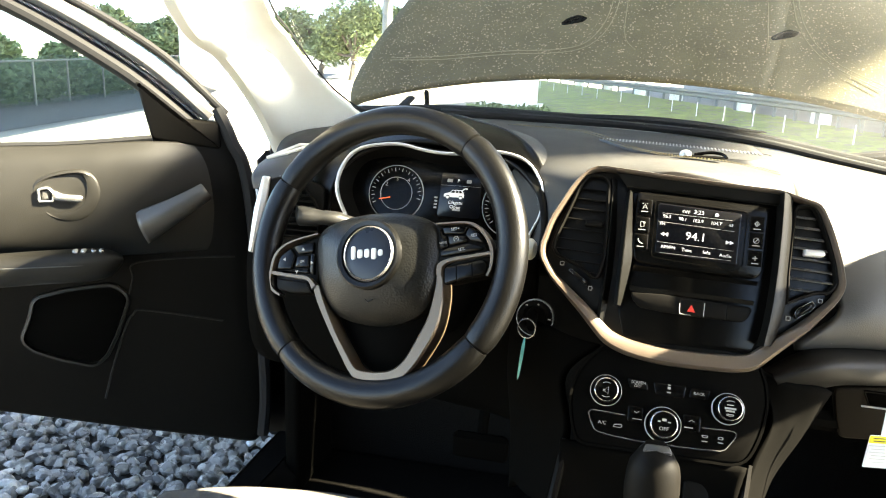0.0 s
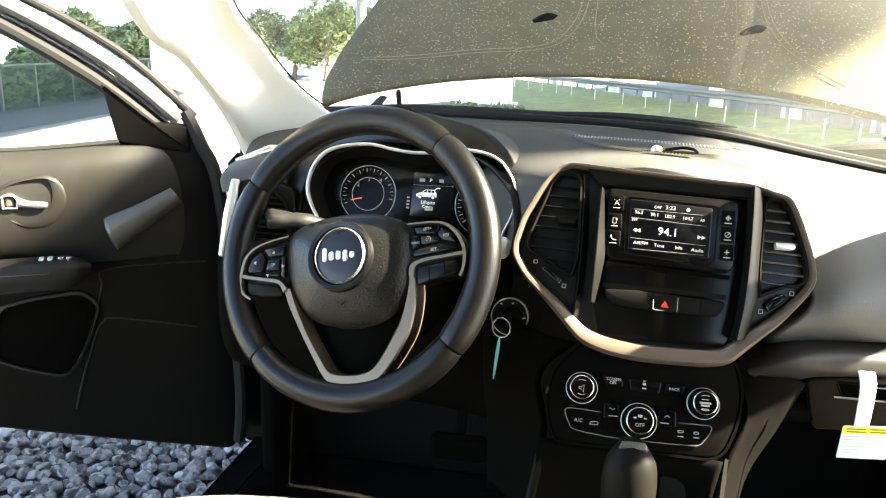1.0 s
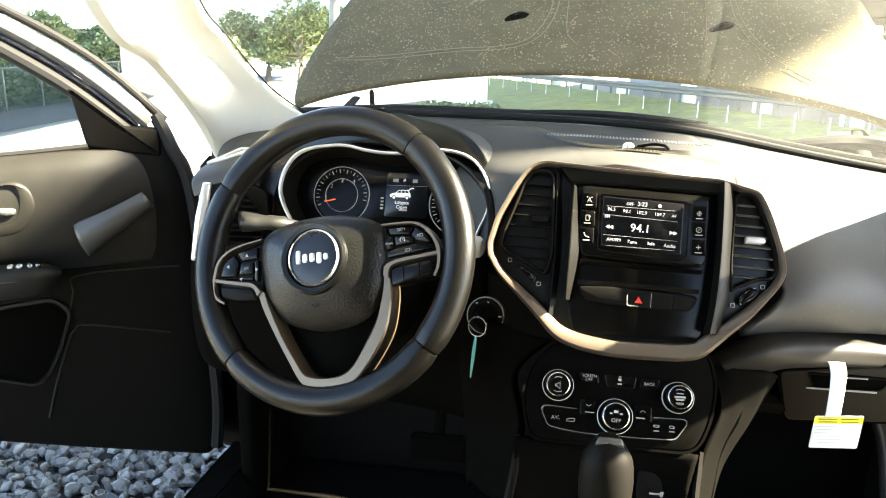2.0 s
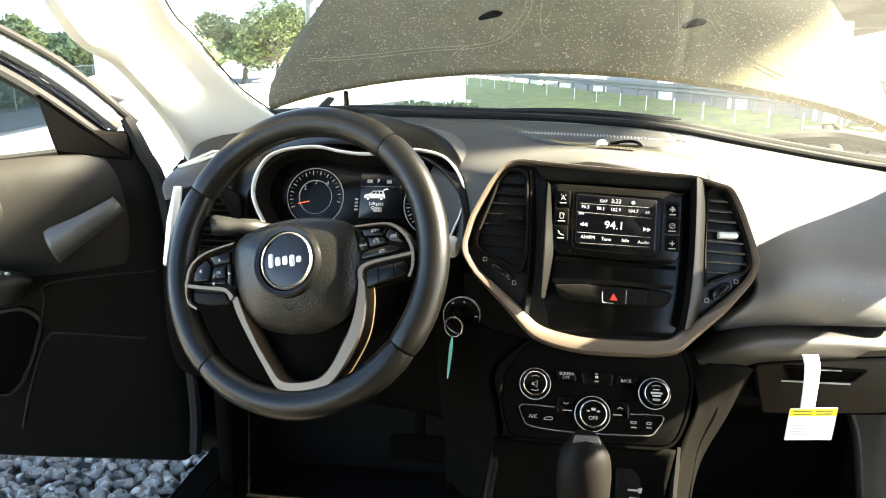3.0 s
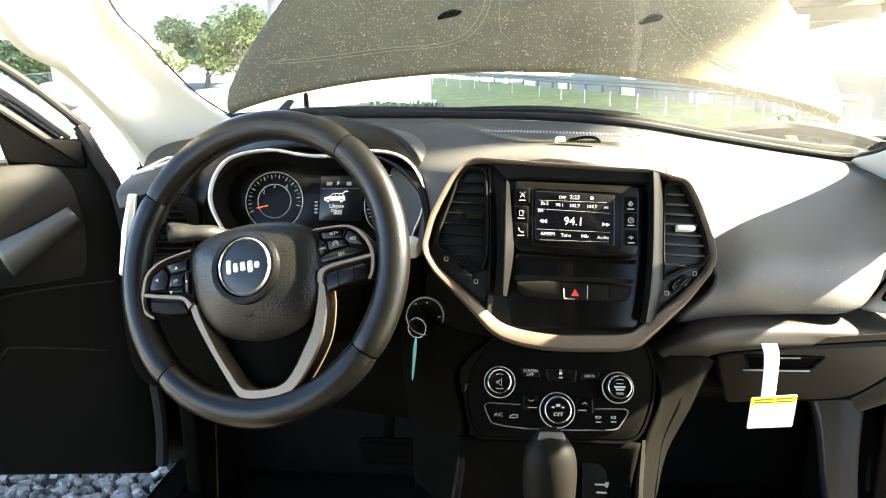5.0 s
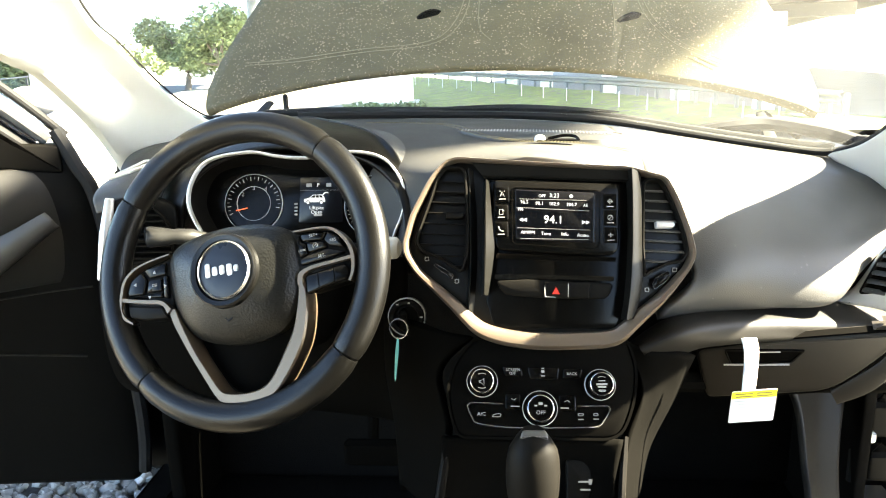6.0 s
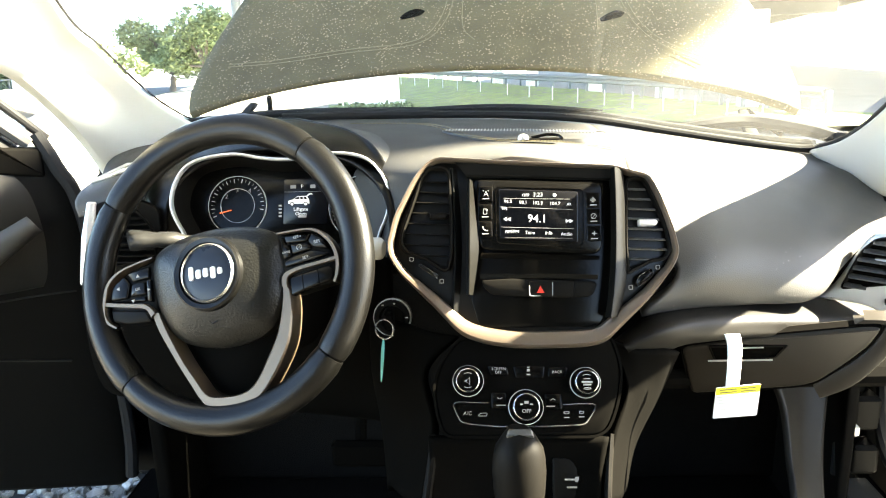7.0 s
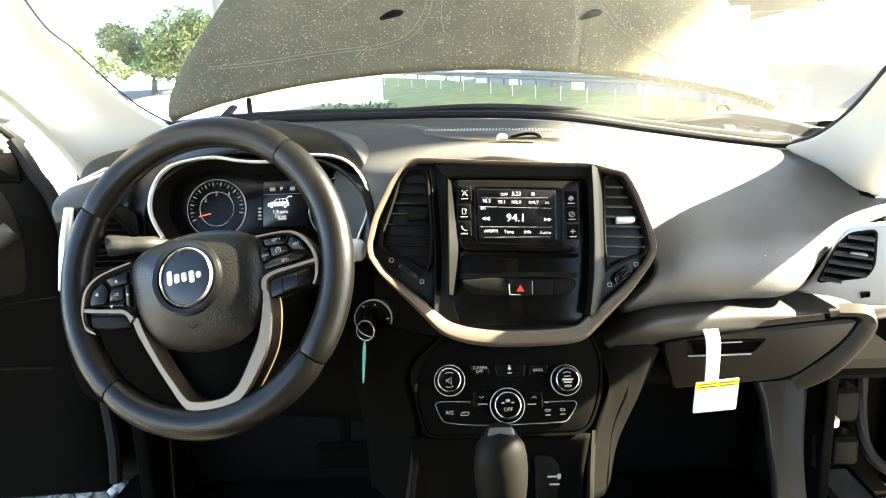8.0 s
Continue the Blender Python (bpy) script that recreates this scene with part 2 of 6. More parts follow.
        t = (Vector(o[(i + 1) % k][:2]) - Vector(o[i - 1][:2]))
        t = t.normalized() if t.length > 1e-9 else Vector((1, 0))
        out.append(Vector((o[i][0] - s * t.y * d, o[i][1] + s * t.x * d)))
    return out


def skin(bm, loops, cap0=False, cap1=False, closed=True):
    """Faces between loops of equal length."""
    rows = [[bm.verts.new(v) for v in l] for l in loops]
    k = len(rows[0])
    for a, b in zip(rows, rows[1:]):
        for i in range(k if closed else k - 1):
            bm.faces.new((a[i], a[(i + 1) % k], b[(i + 1) % k], b[i]))
    if cap0:
        bm.faces.new(rows[0][::-1])
    if cap1:
        bm.faces.new(rows[-1])
    return bm


def slab(o, z0, z1, bevel=0.001, bm=None):
    """A plate with an outline, from z0 to z1, its front edge rounded."""
    bm = bm or bmesh.new()
    z = lambda l, h: [(q[0], q[1], h) for q in l]
    s = 1 if z1 > z0 else -1
    return skin(bm, [z(o, z0), z(o, z1 - s * bevel), z(offset(o, bevel * 0.35), z1 - s * bevel * 0.35), z(offset(o, bevel), z1)], True, True)


def band(o, width, prof, bm=None, breadth=None):
    """A frame round an outline: prof holds (share of the width from the outside in, height); breadth may vary the width along it."""
    bm = bm or bmesh.new()
    if breadth is None:
        return skin(bm, [[(q[0], q[1], h) for q in offset(o, width * s)] for s, h in prof])
    full = offset(o, width)
    return skin(bm, [[(*Vector(p[:2]).lerp(q, s * breadth(Vector(p[:2]))), h) for p, q in zip(o, full)] for s, h in prof])


def dome(o, z0, rise, rings=6, bm=None, power=2.2, edge=0.0):
    """A cushion over an outline: a rounded edge and a crown that rises to the middle."""
    bm = bm or bmesh.new()
    c = sum((Vector(q[:2]) for q in o), Vector((0, 0))) / len(o)
    loops = [[(q[0], q[1], z0 - edge) for q in o]] if edge else []
    for i in range(rings):
        s = i / rings
        loops.append([(*(Vector(q[:2]).lerp(c, s)), z0 + rise * (1 - (1 - s) ** power)) for q in o])
    return skin(bm, loops, bool(edge), True)


def disc(r, n=32, cx=0.0, cy=0.0):
    return [Vector((cx + r * math.cos(2 * math.pi * i / n), cy + r * math.sin(2 * math.pi * i / n))) for i in range(n)]


def lathe(profile, n=32, cx=0.0, cy=0.0, bm=None):
    """A turned shape about the frame's z axis: profile of (radius, height)."""
    bm = bm or bmesh.new()
    return skin(bm, [[(q[0], q[1], h) for q in disc(r, n, cx, cy)] for r, h in profile], True, True)


def tube(path, radius, n=10, closed=False, flat=1.0, up=(0, 0, 1), bm=None):
    """A bar along a path; radius a number or one for each point; flat squeezes it along up."""
    bm = bm or bmesh.new()
    p = [Vector(q) for q in path]
    loops = []
    k = len(p)
    for i, q in enumerate(p):
        if closed:
            t = p[(i + 1) % k] - p[i - 1]
        else:
            t = p[min(i + 1, k - 1)] - p[max(i - 1, 0)]
        t.normalize()
        s = t.cross(Vector(up))
        s = s.normalized() if s.length > 1e-6 else t.orthogonal().normalized()
        w = s.cross(t)
        r = radius[i] if isinstance(radius, (list, tuple)) else radius
        loops.append([q + s * r * math.cos(2 * math.pi * j / n) + w * r * flat * math.sin(2 * math.pi * j / n) for j in range(n)])
    if closed:
        loops.append(loops[0])
    skin(bm, loops, not closed, not closed)
    if closed:
        bmesh.ops.remove_doubles(bm, verts=bm.verts, dist=1e-6)
    return bm


def loft(rows, n=6, m=6, bm=None):
    """A smooth sheet through rows of points."""
    bm = bm or bmesh.new()
    across = [spline(r, n) for r in rows]
    cols = [spline([r[i] for r in across], m) for i in range(len(across[0]))]
    return skin(bm, [[c[j] for c in cols] for j in range(len(cols[0]))], closed=False)


def box(size, at=(0, 0, 0), bevel=0.002, bm=None):
    x, y, z = (s / 2 for s in size)
    b = min(bevel, x * 0.9, y * 0.9)
    o = rounded([(-x, -y), (x, -y), (x, y), (-x, y)], b, 3)
    bm = bm or bmesh.new()
    lo = lambda l, h: [(q[0] + at[0], q[1] + at[1], h + at[2]) for q in l]
    e = min(bevel, z * 0.9)
    return skin(bm, [lo(offset(o, e), -z), lo(o, -z + e), lo(o, z - e), lo(offset(o, e), z)], True, True)


def ribbon(outer, inner, h0, h1, bm=None):
    """A strip between two open lines with the same number of points, standing from h0 to h1 with eased edges."""
    bm = bm or bmesh.new()
    a, b = [Vector(q[:2]) for q in outer], [Vector(q[:2]) for q in inner]
    z = lambda s, h: [(*(p.lerp(q, s)), h) for p, q in zip(a, b)]
    return skin(bm, [z(0, h0), z(0, h1 - 0.002), z(0.12, h1), z(0.88, h1), z(1, h1 - 0.002), z(1, h0)], closed=False)


def writing(name, s, m, size, material, parent, align="CENTER", shear=0.0):
    """Raised lettering in Blender's own font, centred in the frame m."""
    cu = bpy.data.curves.new(name, "FONT")
    cu.body, cu.size, cu.align_x, cu.align_y, cu.extrude, cu.shear, cu.resolution_u = s, size, align, "CENTER", 0.00012, shear, 2
    tmp = bpy.data.objects.new(name, cu)
    me = bpy.data.meshes.new_from_object(tmp)
    bpy.data.objects.remove(tmp)
    me.transform(Matrix.Translation(-anchor(parent)) @ m)
    me.materials.clear()
    me.materials.append(material)
    ob = new(name, me)
    ob.parent = parent
    return ob


def at(m, x, y, z=0.0, turn=0.0):
    return m @ pose(x, y, z, 0, 0, turn)


def bars(o_list, z0, z1, bm=None):
    bm = bm or bmesh.new()
    for x0, y0, x1, y1 in o_list:
        slab([Vector((x0, y0)), Vector((x1, y0)), Vector((x1, y1)), Vector((x0, y1))], z0, z1, 0.0001, bm)
    return bm


# ---- ground and surroundings ----
def sheet(name, pts, z, material, label, category, step=None, rough=0.0):
    bm = bmesh.new()
    bm.faces.new([bm.verts.new((x, y, z)) for x, y in pts])
    if step:
        bmesh.ops.triangulate(bm, faces=bm.faces)
        bmesh.ops.subdivide_edges(bm, edges=bm.edges, cuts=step, use_grid_fill=True)
        for v in bm.verts:
            v.co.z += rough * noise.noise(Vector((v.co.x * 0.35, v.co.y * 0.35, 3.1)))
    ob = part(name, bm, material, smooth=True)
    return tagged(ob, label, category, kind="structure")


sheet("ground", [(-900, -900), (900, -900), (900, 900), (-900, 900)], -0.03, M_GROUND, "pale sunlit limestone ground round the parked car", "ground")
sheet("road", [(-8.4, 6.0), (-13.5, 27.0), (-21.0, 55.0), (-27.0, 55.0), (-17.4, 24.0), (-12.0, 8.0), (-9.5, 2.0), (-7.4, 2.0)], -0.020, M_ASPHALT, "grey asphalt lane along the green fence", "road")
RAIL = ((11.0, 6.7), (13.2, 5.9), (15.8, 4.9), (19.6, 3.6), (25.0, 1.8), (33.4, -0.8), (47.3, -5.3), (70.0, -13.0))     # ahead, across


def rail_x(y):
    return float(np.interp(y, [q[0] for q in RAIL], [q[1] for q in RAIL]))


def bank(x, y):
    """Height of the grass: a low bank that rises to the guard rail and falls away behind it."""
    d = rail_x(y) - x
    crest = float(np.interp(y, [12, 16, 22, 40], [0.16, 0.22, 0.32, 0.40]))
    rise = max(0.0, 1 - d / 5.0) if d > 0 else max(0.0, 1 + (d + 0.15) / 1.6) if d < -0.15 else 1.0
    return -0.012 + crest * rise * rise * (3 - 2 * rise) + 0.03 * noise.noise(Vector((x * 0.6, y * 0.6, 3.1)))


rows = []
for i in range(91):
    y = 11.5 + 54 * (i / 90) ** 1.5
    xl, xr = float(np.interp(y, [11.5, 14, 20.5, 34, 66], [5.0, 3.0, -2.6, -5.0, -11.5])) + 0.35 * noise.noise(Vector((0, y * 0.9, 8))), rail_x(y) + 2.6
    rows.append([(xl + (xr - xl) * j / 36, y, bank(xl + (xr - xl) * j / 36, y)) for j in range(37)])
tagged(part("grass", skin(bmesh.new(), rows, closed=False), M_GRASS, facing=(0, 20, 50)), "worn green grass bank under the elevated road", "grass", kind="structure")

sheet("gravel_bed", [(-2.7, 1.0), (-0.70, 1.0), (-0.70, 2.35), (-2.7, 2.35)], -0.022, M_BED, "dark sheet showing between loose gravel stones", "ground")


def stone(seed):
    rng = random.Random(seed)
    bm = bmesh.new()
    bmesh.ops.create_icosphere(bm, subdivisions=2, radius=1.0)
    cuts = [(Vector((rng.uniform(-1, 1), rng.uniform(-1, 1), rng.uniform(-1, 1))).normalized(), rng.uniform(0.50, 0.80)) for _ in range(9)]
    for v in bm.verts:
        for n, d in cuts:
            over = v.co.dot(n) - d
            if over > 0:
                v.co -= n * over * 0.9
        v.co *= 1 + 0.08 * noise.noise(v.co * 2.3 + Vector((seed, 0, 0)))
    s = Vector((1.0, rng.uniform(0.62, 0.9), rng.uniform(0.5, 0.75)))
    for v in bm.verts:
        v.co = Vector((v.co.x * s.x, v.co.y * s.y, v.co.z * s.z))
    me = bpy.data.meshes.new("stone")
    bm.to_mesh(me)
    bm.free()
    me.materials.append(M_GRAVEL)
    me.shade_smooth()
    me.set_sharp_from_angle(angle=radians(16))
    return me


# ---- overpass piers, far deck, guard rail, fence ----
def pier(name, x, y, w, d, h, label):
    e = thing(name, label, "bridge pier", (x, y, -0.03), kind="structure")
    part("shaft", box((w, d, h), (x, y, h / 2 - 0.03), 0.06), M_CONC, e)
    part("footing", box((w + 0.35, d + 0.35, 0.28), (x, y, 0.09), 0.04), M_CONC, e)
    return e


pier("bridge_pier", -2.95, 20.6, 1.35, 1.2, 11.0, "square pale concrete pier of the elevated road")
pier("bridge_pier", -10.45, 17.9, 1.25, 1.2, 11.0, "pale concrete pier standing beside the lane")
pier("bridge_pier", 21.4, 59.9, 1.5, 1.5, 4.3, "slim concrete pier far under the elevated road")

deck = thing("bridge_deck", "grey concrete deck of the elevated road on its pier cap", "bridge", (24, 60, 5), kind="structure")
DECK = Matrix.Translation((22.5, 60.0, 0)) @ pose(0, 0, 0, 0, 0, -13.0)     # y along the road
part("pier_cap", box((6.5, 1.8, 1.0), (1.2, 0.0, 4.3), 0.08), M_SHADECONC, deck, m=DECK)
# Girders and slab run on unseen towards the car to shade the grass.
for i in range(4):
    part("girder", box((0.5, 121, 0.9), (-9.4 + i * 5.6, 14.5, 5.2), 0.03), M_SHADECONC, deck, m=DECK)
part("deck_slab", box((22.0, 121, 0.34), (-0.3, 14.5, 5.8), 0.03), M_SHADECONC, deck, m=DECK)
# Unseen slab added overhead; its outline casts the shade on hood and dash.
beam = thing("edge_beam", "unseen concrete slab added to shade the hood and left dash", "beam", (7.0, 1.0, 7.0), kind="structure")
beam_o = [Vector(q) for q in ((8.005, 2.065), (10.16, 9.25), (6.0, 9.25), (6.55, 2.95), (7.20, 2.40), (7.45, 1.90), (7.54, 1.858), (7.79, 2.02))]
part("beam_run", slab(beam_o, 7.0, 7.14, 0.02), M_CONC, beam)
# Unseen decks, laid out so that their shadows fall on lane and grass.
for label, quad in (("wide unseen concrete deck overhead that shades the lane", ((9.4, 0.0), (12.2, -10.0), (1.7, -10.0), (-1.1, 0.0), (-17.5, 60.0), (-7.0, 60.0))), ("second unseen concrete deck overhead that shades the grass", ((20.5, 12.0), (18.0, 12.0), (-2.5, 90.0), (-0.5, 90.0)))):
    over = thing("elevated_road", label, "bridge", (quad[0][0], quad[0][1], 11.0), kind="structure")
    o = [Vector(q) for q in quad]
    part("road_slab", slab(o if area2(o) > 0 else o[::-1], 11.0, 11.8, 0.05), M_SHADECONC, over)

rail = thing("guard_rail", "galvanised steel guard rail on posts beyond the grass", "guard rail", (2, 20, 0))
rail_line = spline([(-13.0, 70.0, 0.62), (-5.3, 47.3, 0.66), (-0.8, 33.4, 0.66), (1.8, 25.0, 0.64), (3.6, 19.6, 0.62), (4.9, 15.8, 0.58), (5.9, 13.2, 0.50)], 10)
bm = bmesh.new()
prof = [(-0.10, 0.0), (-0.075, 0.05), (-0.04, 0.05), (0.0, 0.0), (0.04, 0.05), (0.075, 0.05), (0.10, 0.0)]
skin(bm, [[(p.x - d, p.y, p.z + h) for h, d in prof] for p in rail_line], closed=False)
part("rail_beam", bm, M_GALV, rail, solid=0.01)
for i in range(2, len(rail_line), 2):
    p = rail_line[i]
    part("rail_post", box((0.07, 0.10, 0.62), (p.x + 0.07, p.y, p.z - 0.24), 0.008), M_GALV, rail)

marker = None
stakes = [Vector((rail_x(y) - 1.1 - 0.03 * y, y, 0)) for y in (12.6, 13.4, 14.2, 15.1, 16.1, 17.2, 18.4, 19.7, 21.1, 22.6, 24.8, 27.2, 29.0, 31.0, 33.2, 35.6, 38.2, 41.0, 44.0)]
for p in stakes:
    if marker is None:
        z = bank(p.x, p.y)
        marker = thing("marker_stake", "thin pale wooden stake in the grass", "stake", (p.x, p.y, z), group="row of stakes")
        part("stake", box((0.022, 0.022, 0.36), (p.x, p.y, z + 0.16), 0.004), M_WHITEP, marker)
    else:
        copy_thing(marker, Matrix.Translation((p.x, p.y, bank(p.x, p.y))))
drum = None
for y in (15.4, 18.2, 21.6, 26.0, 29.5, 33.5, 38.0):
    x = rail_x(y) + 0.32
    if drum is None:
        z = bank(x, y)
        drum = thing("concrete_bollard", "squat white concrete bollard beside the guard rail", "bollard", (x, y, z), group="bollards along the rail")
        part("post", lathe([(0.20, -0.06), (0.215, 0.02), (0.21, 0.46), (0.19, 0.51), (0.10, 0.53)], 24, 0, 0), M_WHITEP, drum, m=Matrix.Translation((x, y, z)))
    else:
        copy_thing(drum, Matrix.Translation((x, y, bank(x, y))))

fence = thing("chain_link_fence", "green chain-link fence with thin posts and a top rail", "fence", (-13, 15, 0))
fline = [Vector(p) for p in ((-11.4, 8.6, 0), (-12.3, 12.6, 0), (-13.0, 15.6, 0), (-14.2, 19.8, 0), (-15.4, 24.0, 0), (-18.2, 33.0, 0))]
fpts = spline(fline, 4)
ftop = lambda p: 0.92 + 0.016 * (p.y - 12)
part("top_rail", tube([(p.x, p.y, ftop(p)) for p in fpts], 0.022, 8), M_GALV, fence)
for i in range(0, len(fpts), 2):
    p = fpts[i]
    part("fence_post", tube([(p.x, p.y, -0.03), (p.x, p.y, ftop(p) + 0.03)], 0.026, 8), M_GALV, fence)
bm = bmesh.new()
for a, b in zip(fpts, fpts[1:]):
    steps = 22
    for j in range(steps):
        for s in (0, 1):
            t0, t1 = j / steps, (j + (5 if s else -5)) / steps
            p, q = a.lerp(b, t0), a.lerp(b, t1)
            p.z, q.z = 0.0, ftop(p)
            d = Vector((0.004, -0.004, 0))
            bm.faces.new([bm.verts.new(v) for v in (p, p + d, q + d, q)])
ob = part("mesh", bm, M_GREENMESH, fence, smooth=False, solid=0.003)
ob["kind"] = "stuff"


# ---- trees and shrubs ----
def foliage(blobs, count, size, seed, leaf=None):
    rng = random.Random(seed)
    v, f = [], []
    for i in range(count):
        c, r = blobs[rng.randrange(len(blobs))]
        d = Vector((rng.gauss(0, 1), rng.gauss(0, 1), rng.gauss(0, 1))).normalized()
        q = Vector(c) + Vector((d.x, d.y, d.z * 0.8)) * r * (rng.uniform(0.35, 1.0) ** 0.5) * (1 + 0.3 * noise.noise(d * 2.2 + Vector(c)))
        s = size * rng.uniform(0.5, 1.3)
        a = Vector((rng.gauss(0, 1), rng.gauss(0, 1), rng.gauss(0, 0.6))).normalized()
        b = a.orthogonal().normalized()
        k = len(v)
        v += [q - a * s, q + b * s * 0.42, q + a * s, q - b * s * 0.42]
        f.append((k, k + 1, k + 2, k + 3))
    me = bpy.data.meshes.new("crown")
    me.from_pydata([tuple(x) for x in v], [], f)
    me.materials.append(leaf or M_LEAF)
    return me


def tree(x, y, height, spread, seed, label):
    rng = random.Random(seed)
    e = thing("tree", label, "tree", (x, y, -0.03), group="trees beyond the fence")
    top = Vector((x + rng.uniform(-0.4, 0.4), y, height * 0.55))
    bm = tube(spline([(x, y, -0.05), (x + 0.1, y, height * 0.25), top], 5), [0.22 * (1 - 0.06 * i) for i in range(11)], 8)
    blobs = []
    for i in range(11):
        a = rng.uniform(0, 6.28)
        r = spread * rng.uniform(0.25, 0.8)
        c = (x + math.cos(a) * r, y + math.sin(a) * r, height * rng.uniform(0.32, 0.86))
        blobs.append((c, spread * rng.uniform(0.28, 0.46)))
        if i < 6:
            tube(spline([(x + 0.1, y, height * 0.3), ((x + c[0]) / 2, (y + c[1]) / 2, c[2] - 0.4), c], 3), [0.10, 0.09, 0.08, 0.07, 0.06, 0.045, 0.03], 6, bm=bm)
    part("trunk", bm, M_BARK, e)
    me = foliage(blobs, 9000, 0.13, seed)
    me.transform(Matrix.Translation(-anchor(e)))
    c = new("crown", me)
    c.parent = e
    return e


tree(-15.4, 42.0, 4.6, 2.7, 3, "bushy green tree seen beyond the fender")
tree(-18.2, 44.0, 4.2, 2.6, 4, "low spreading green tree in sun")
tree(-13.6, 46.0, 4.8, 2.2, 8, "dense dark green tree beside a light mast")
tree(-17.2, 22.0, 2.5, 1.5, 5, "small leafy tree behind the fence")
tree(-15.6, 15.5, 2.2, 1.1, 6, "shrubby tree behind the fence")
tree(-19.0, 28.0, 3.0, 1.6, 7, "leafy tree at the end of the lane")
tree(-15.0, 11.5, 2.0, 1.0, 9, "thin-crowned tree behind the fence")
hedge = foliage([((-13.6 - 0.33 * (k * 1.1 - 3) + (k % 3) * 0.25, 9.5 + k * 1.15, 0.35 + 0.12 * (k % 2)), 0.75) for k in range(18)], 9000, 0.13, 21, M_THICKET)
tagged(new("hedge", hedge), "rough green undergrowth behind the fence", "hedge", kind="stuff")
tuft = foliage([((-3.75 + 0.3 * k, 19.4 + 0.05 * (k % 3), 0.08), 0.22) for k in range(7)], 900, 0.09, 22)
tagged(new("weeds", tuft), "yellow-green weeds at the foot of the pier", "weeds", kind="stuff")
mast = thing("light_mast", "tall grey lamp mast beyond the hood", "mast", (-9.5, 30.0, -0.03))
part("mast_tube", tube([(-9.5, 30, -0.03), (-9.5, 30, 9.0)], [0.23, 0.17], 16), M_GALV, mast)
wall = thing("far_fence", "pale solid fence far across the grass", "fence", (0, 90, 0))
part("panel_run", box((70, 0.2, 1.5), (-5, 92, 0.7), 0.02), M_WHITEP, wall)
woods = foliage([((-60 + 6.1 * k, 105 + (k % 4) * 2.0, 2.0 + (k % 3) * 0.6), 3.6) for k in range(13)], 6500, 0.75, 31)
tagged(new("far_woods", woods), "line of far green trees beyond the open ground", "woods", kind="stuff")

# ---- car shell ----
body = thing("car_body", "cabin shell with beige pillar trims and dark footwells", "car body", (0, 0.5, 0.3), kind="structure")
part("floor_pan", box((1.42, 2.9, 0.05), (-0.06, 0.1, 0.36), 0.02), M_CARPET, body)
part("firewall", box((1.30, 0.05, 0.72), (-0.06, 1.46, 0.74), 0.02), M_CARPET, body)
part("roof", loft([[(-0.66, 0.42, 1.60), (-0.05, 0.52, 1.66), (0.56, 0.42, 1.60)], [(-0.68, -0.4, 1.66), (-0.05, -0.4, 1.74), (0.58, -0.4, 1.66)], [(-0.66, -1.3, 1.62), (-0.05, -1.3, 1.70), (0.56, -1.3, 1.62)]]), M_PAINT, body, solid=0.03)
part("headliner", loft([[(-0.63, 0.40, 1.565), (-0.05, 0.48, 1.62), (0.53, 0.40, 1.565)], [(-0.65, -0.4, 1.62), (-0.05, -0.4, 1.69), (0.55, -0.4, 1.62)], [(-0.63, -1.28, 1.58), (-0.05, -1.28, 1.66), (0.53, -1.28, 1.58)]]), M_LINER, body, solid=0.01)
for s in (-1, 1):
    # Unseen walls, set well forward and black to cut light from behind.
    part("rear_side", box((0.06, 1.24, 1.26), (-0.06 + s * 0.66, -0.73, 1.02), 0.03), M_CARPET, body)
    part("b_pillar", tube([(-0.06 + s * 0.70, -0.32, 0.40), (-0.06 + s * 0.69, -0.36, 1.05), (-0.06 + s * 0.60, -0.42, 1.60)], [0.07, 0.06, 0.05], 10), M_LINER, body)
    part("sill", box((0.12, 1.9, 0.12), (-0.06 + s * 0.70, 0.45, 0.40), 0.03), M_CARPET, body)
part("rear_panel", box((1.36, 0.06, 1.28), (-0.06, -1.32, 1.02), 0.03), M_CARPET, body)

for x in (-0.80, 0.68):
    for y in (2.05, -0.65):
        tyre = part("wheel", lathe([(0.20, -0.10), (0.33, -0.11), (0.358, -0.08), (0.360, 0.0), (0.358, 0.08), (0.33, 0.11), (0.20, 0.10)], 32), M_RUBBER, body, "black road wheel tyre", m=Matrix.Translation((x, y, 0.33)) @ pose(0, 0, 0, 0, 90, 0))
        part("wheel_rim", lathe([(0.21, -0.09), (0.20, 0.0), (0.21, 0.09), (0.06, 0.075), (0.02, 0.08)], 24), M_SILVER, tyre, m=Matrix.Translation((x, y, 0.33)) @ pose(0, 0, 0, 0, 90, 0))

# left windscreen pillar: a broad trim that turns from the glass edge to the door opening
part("pillar_trim", loft([
    [(-0.585, 1.315, 1.180), (-0.602, 1.235, 1.215), (-0.608, 1.15, 1.254), (-0.589, 1.00, 1.311), (-0.550, 0.85, 1.346), (-0.47, 0.60, 1.45), (-0.44, 0.45, 1.56)],
    [(-0.630, 1.270, 1.150), (-0.645, 1.190, 1.200), (-0.638, 1.09, 1.250), (-0.610, 0.95, 1.303), (-0.562, 0.80, 1.346), (-0.490, 0.55, 1.45), (-0.46, 0.40, 1.56)],
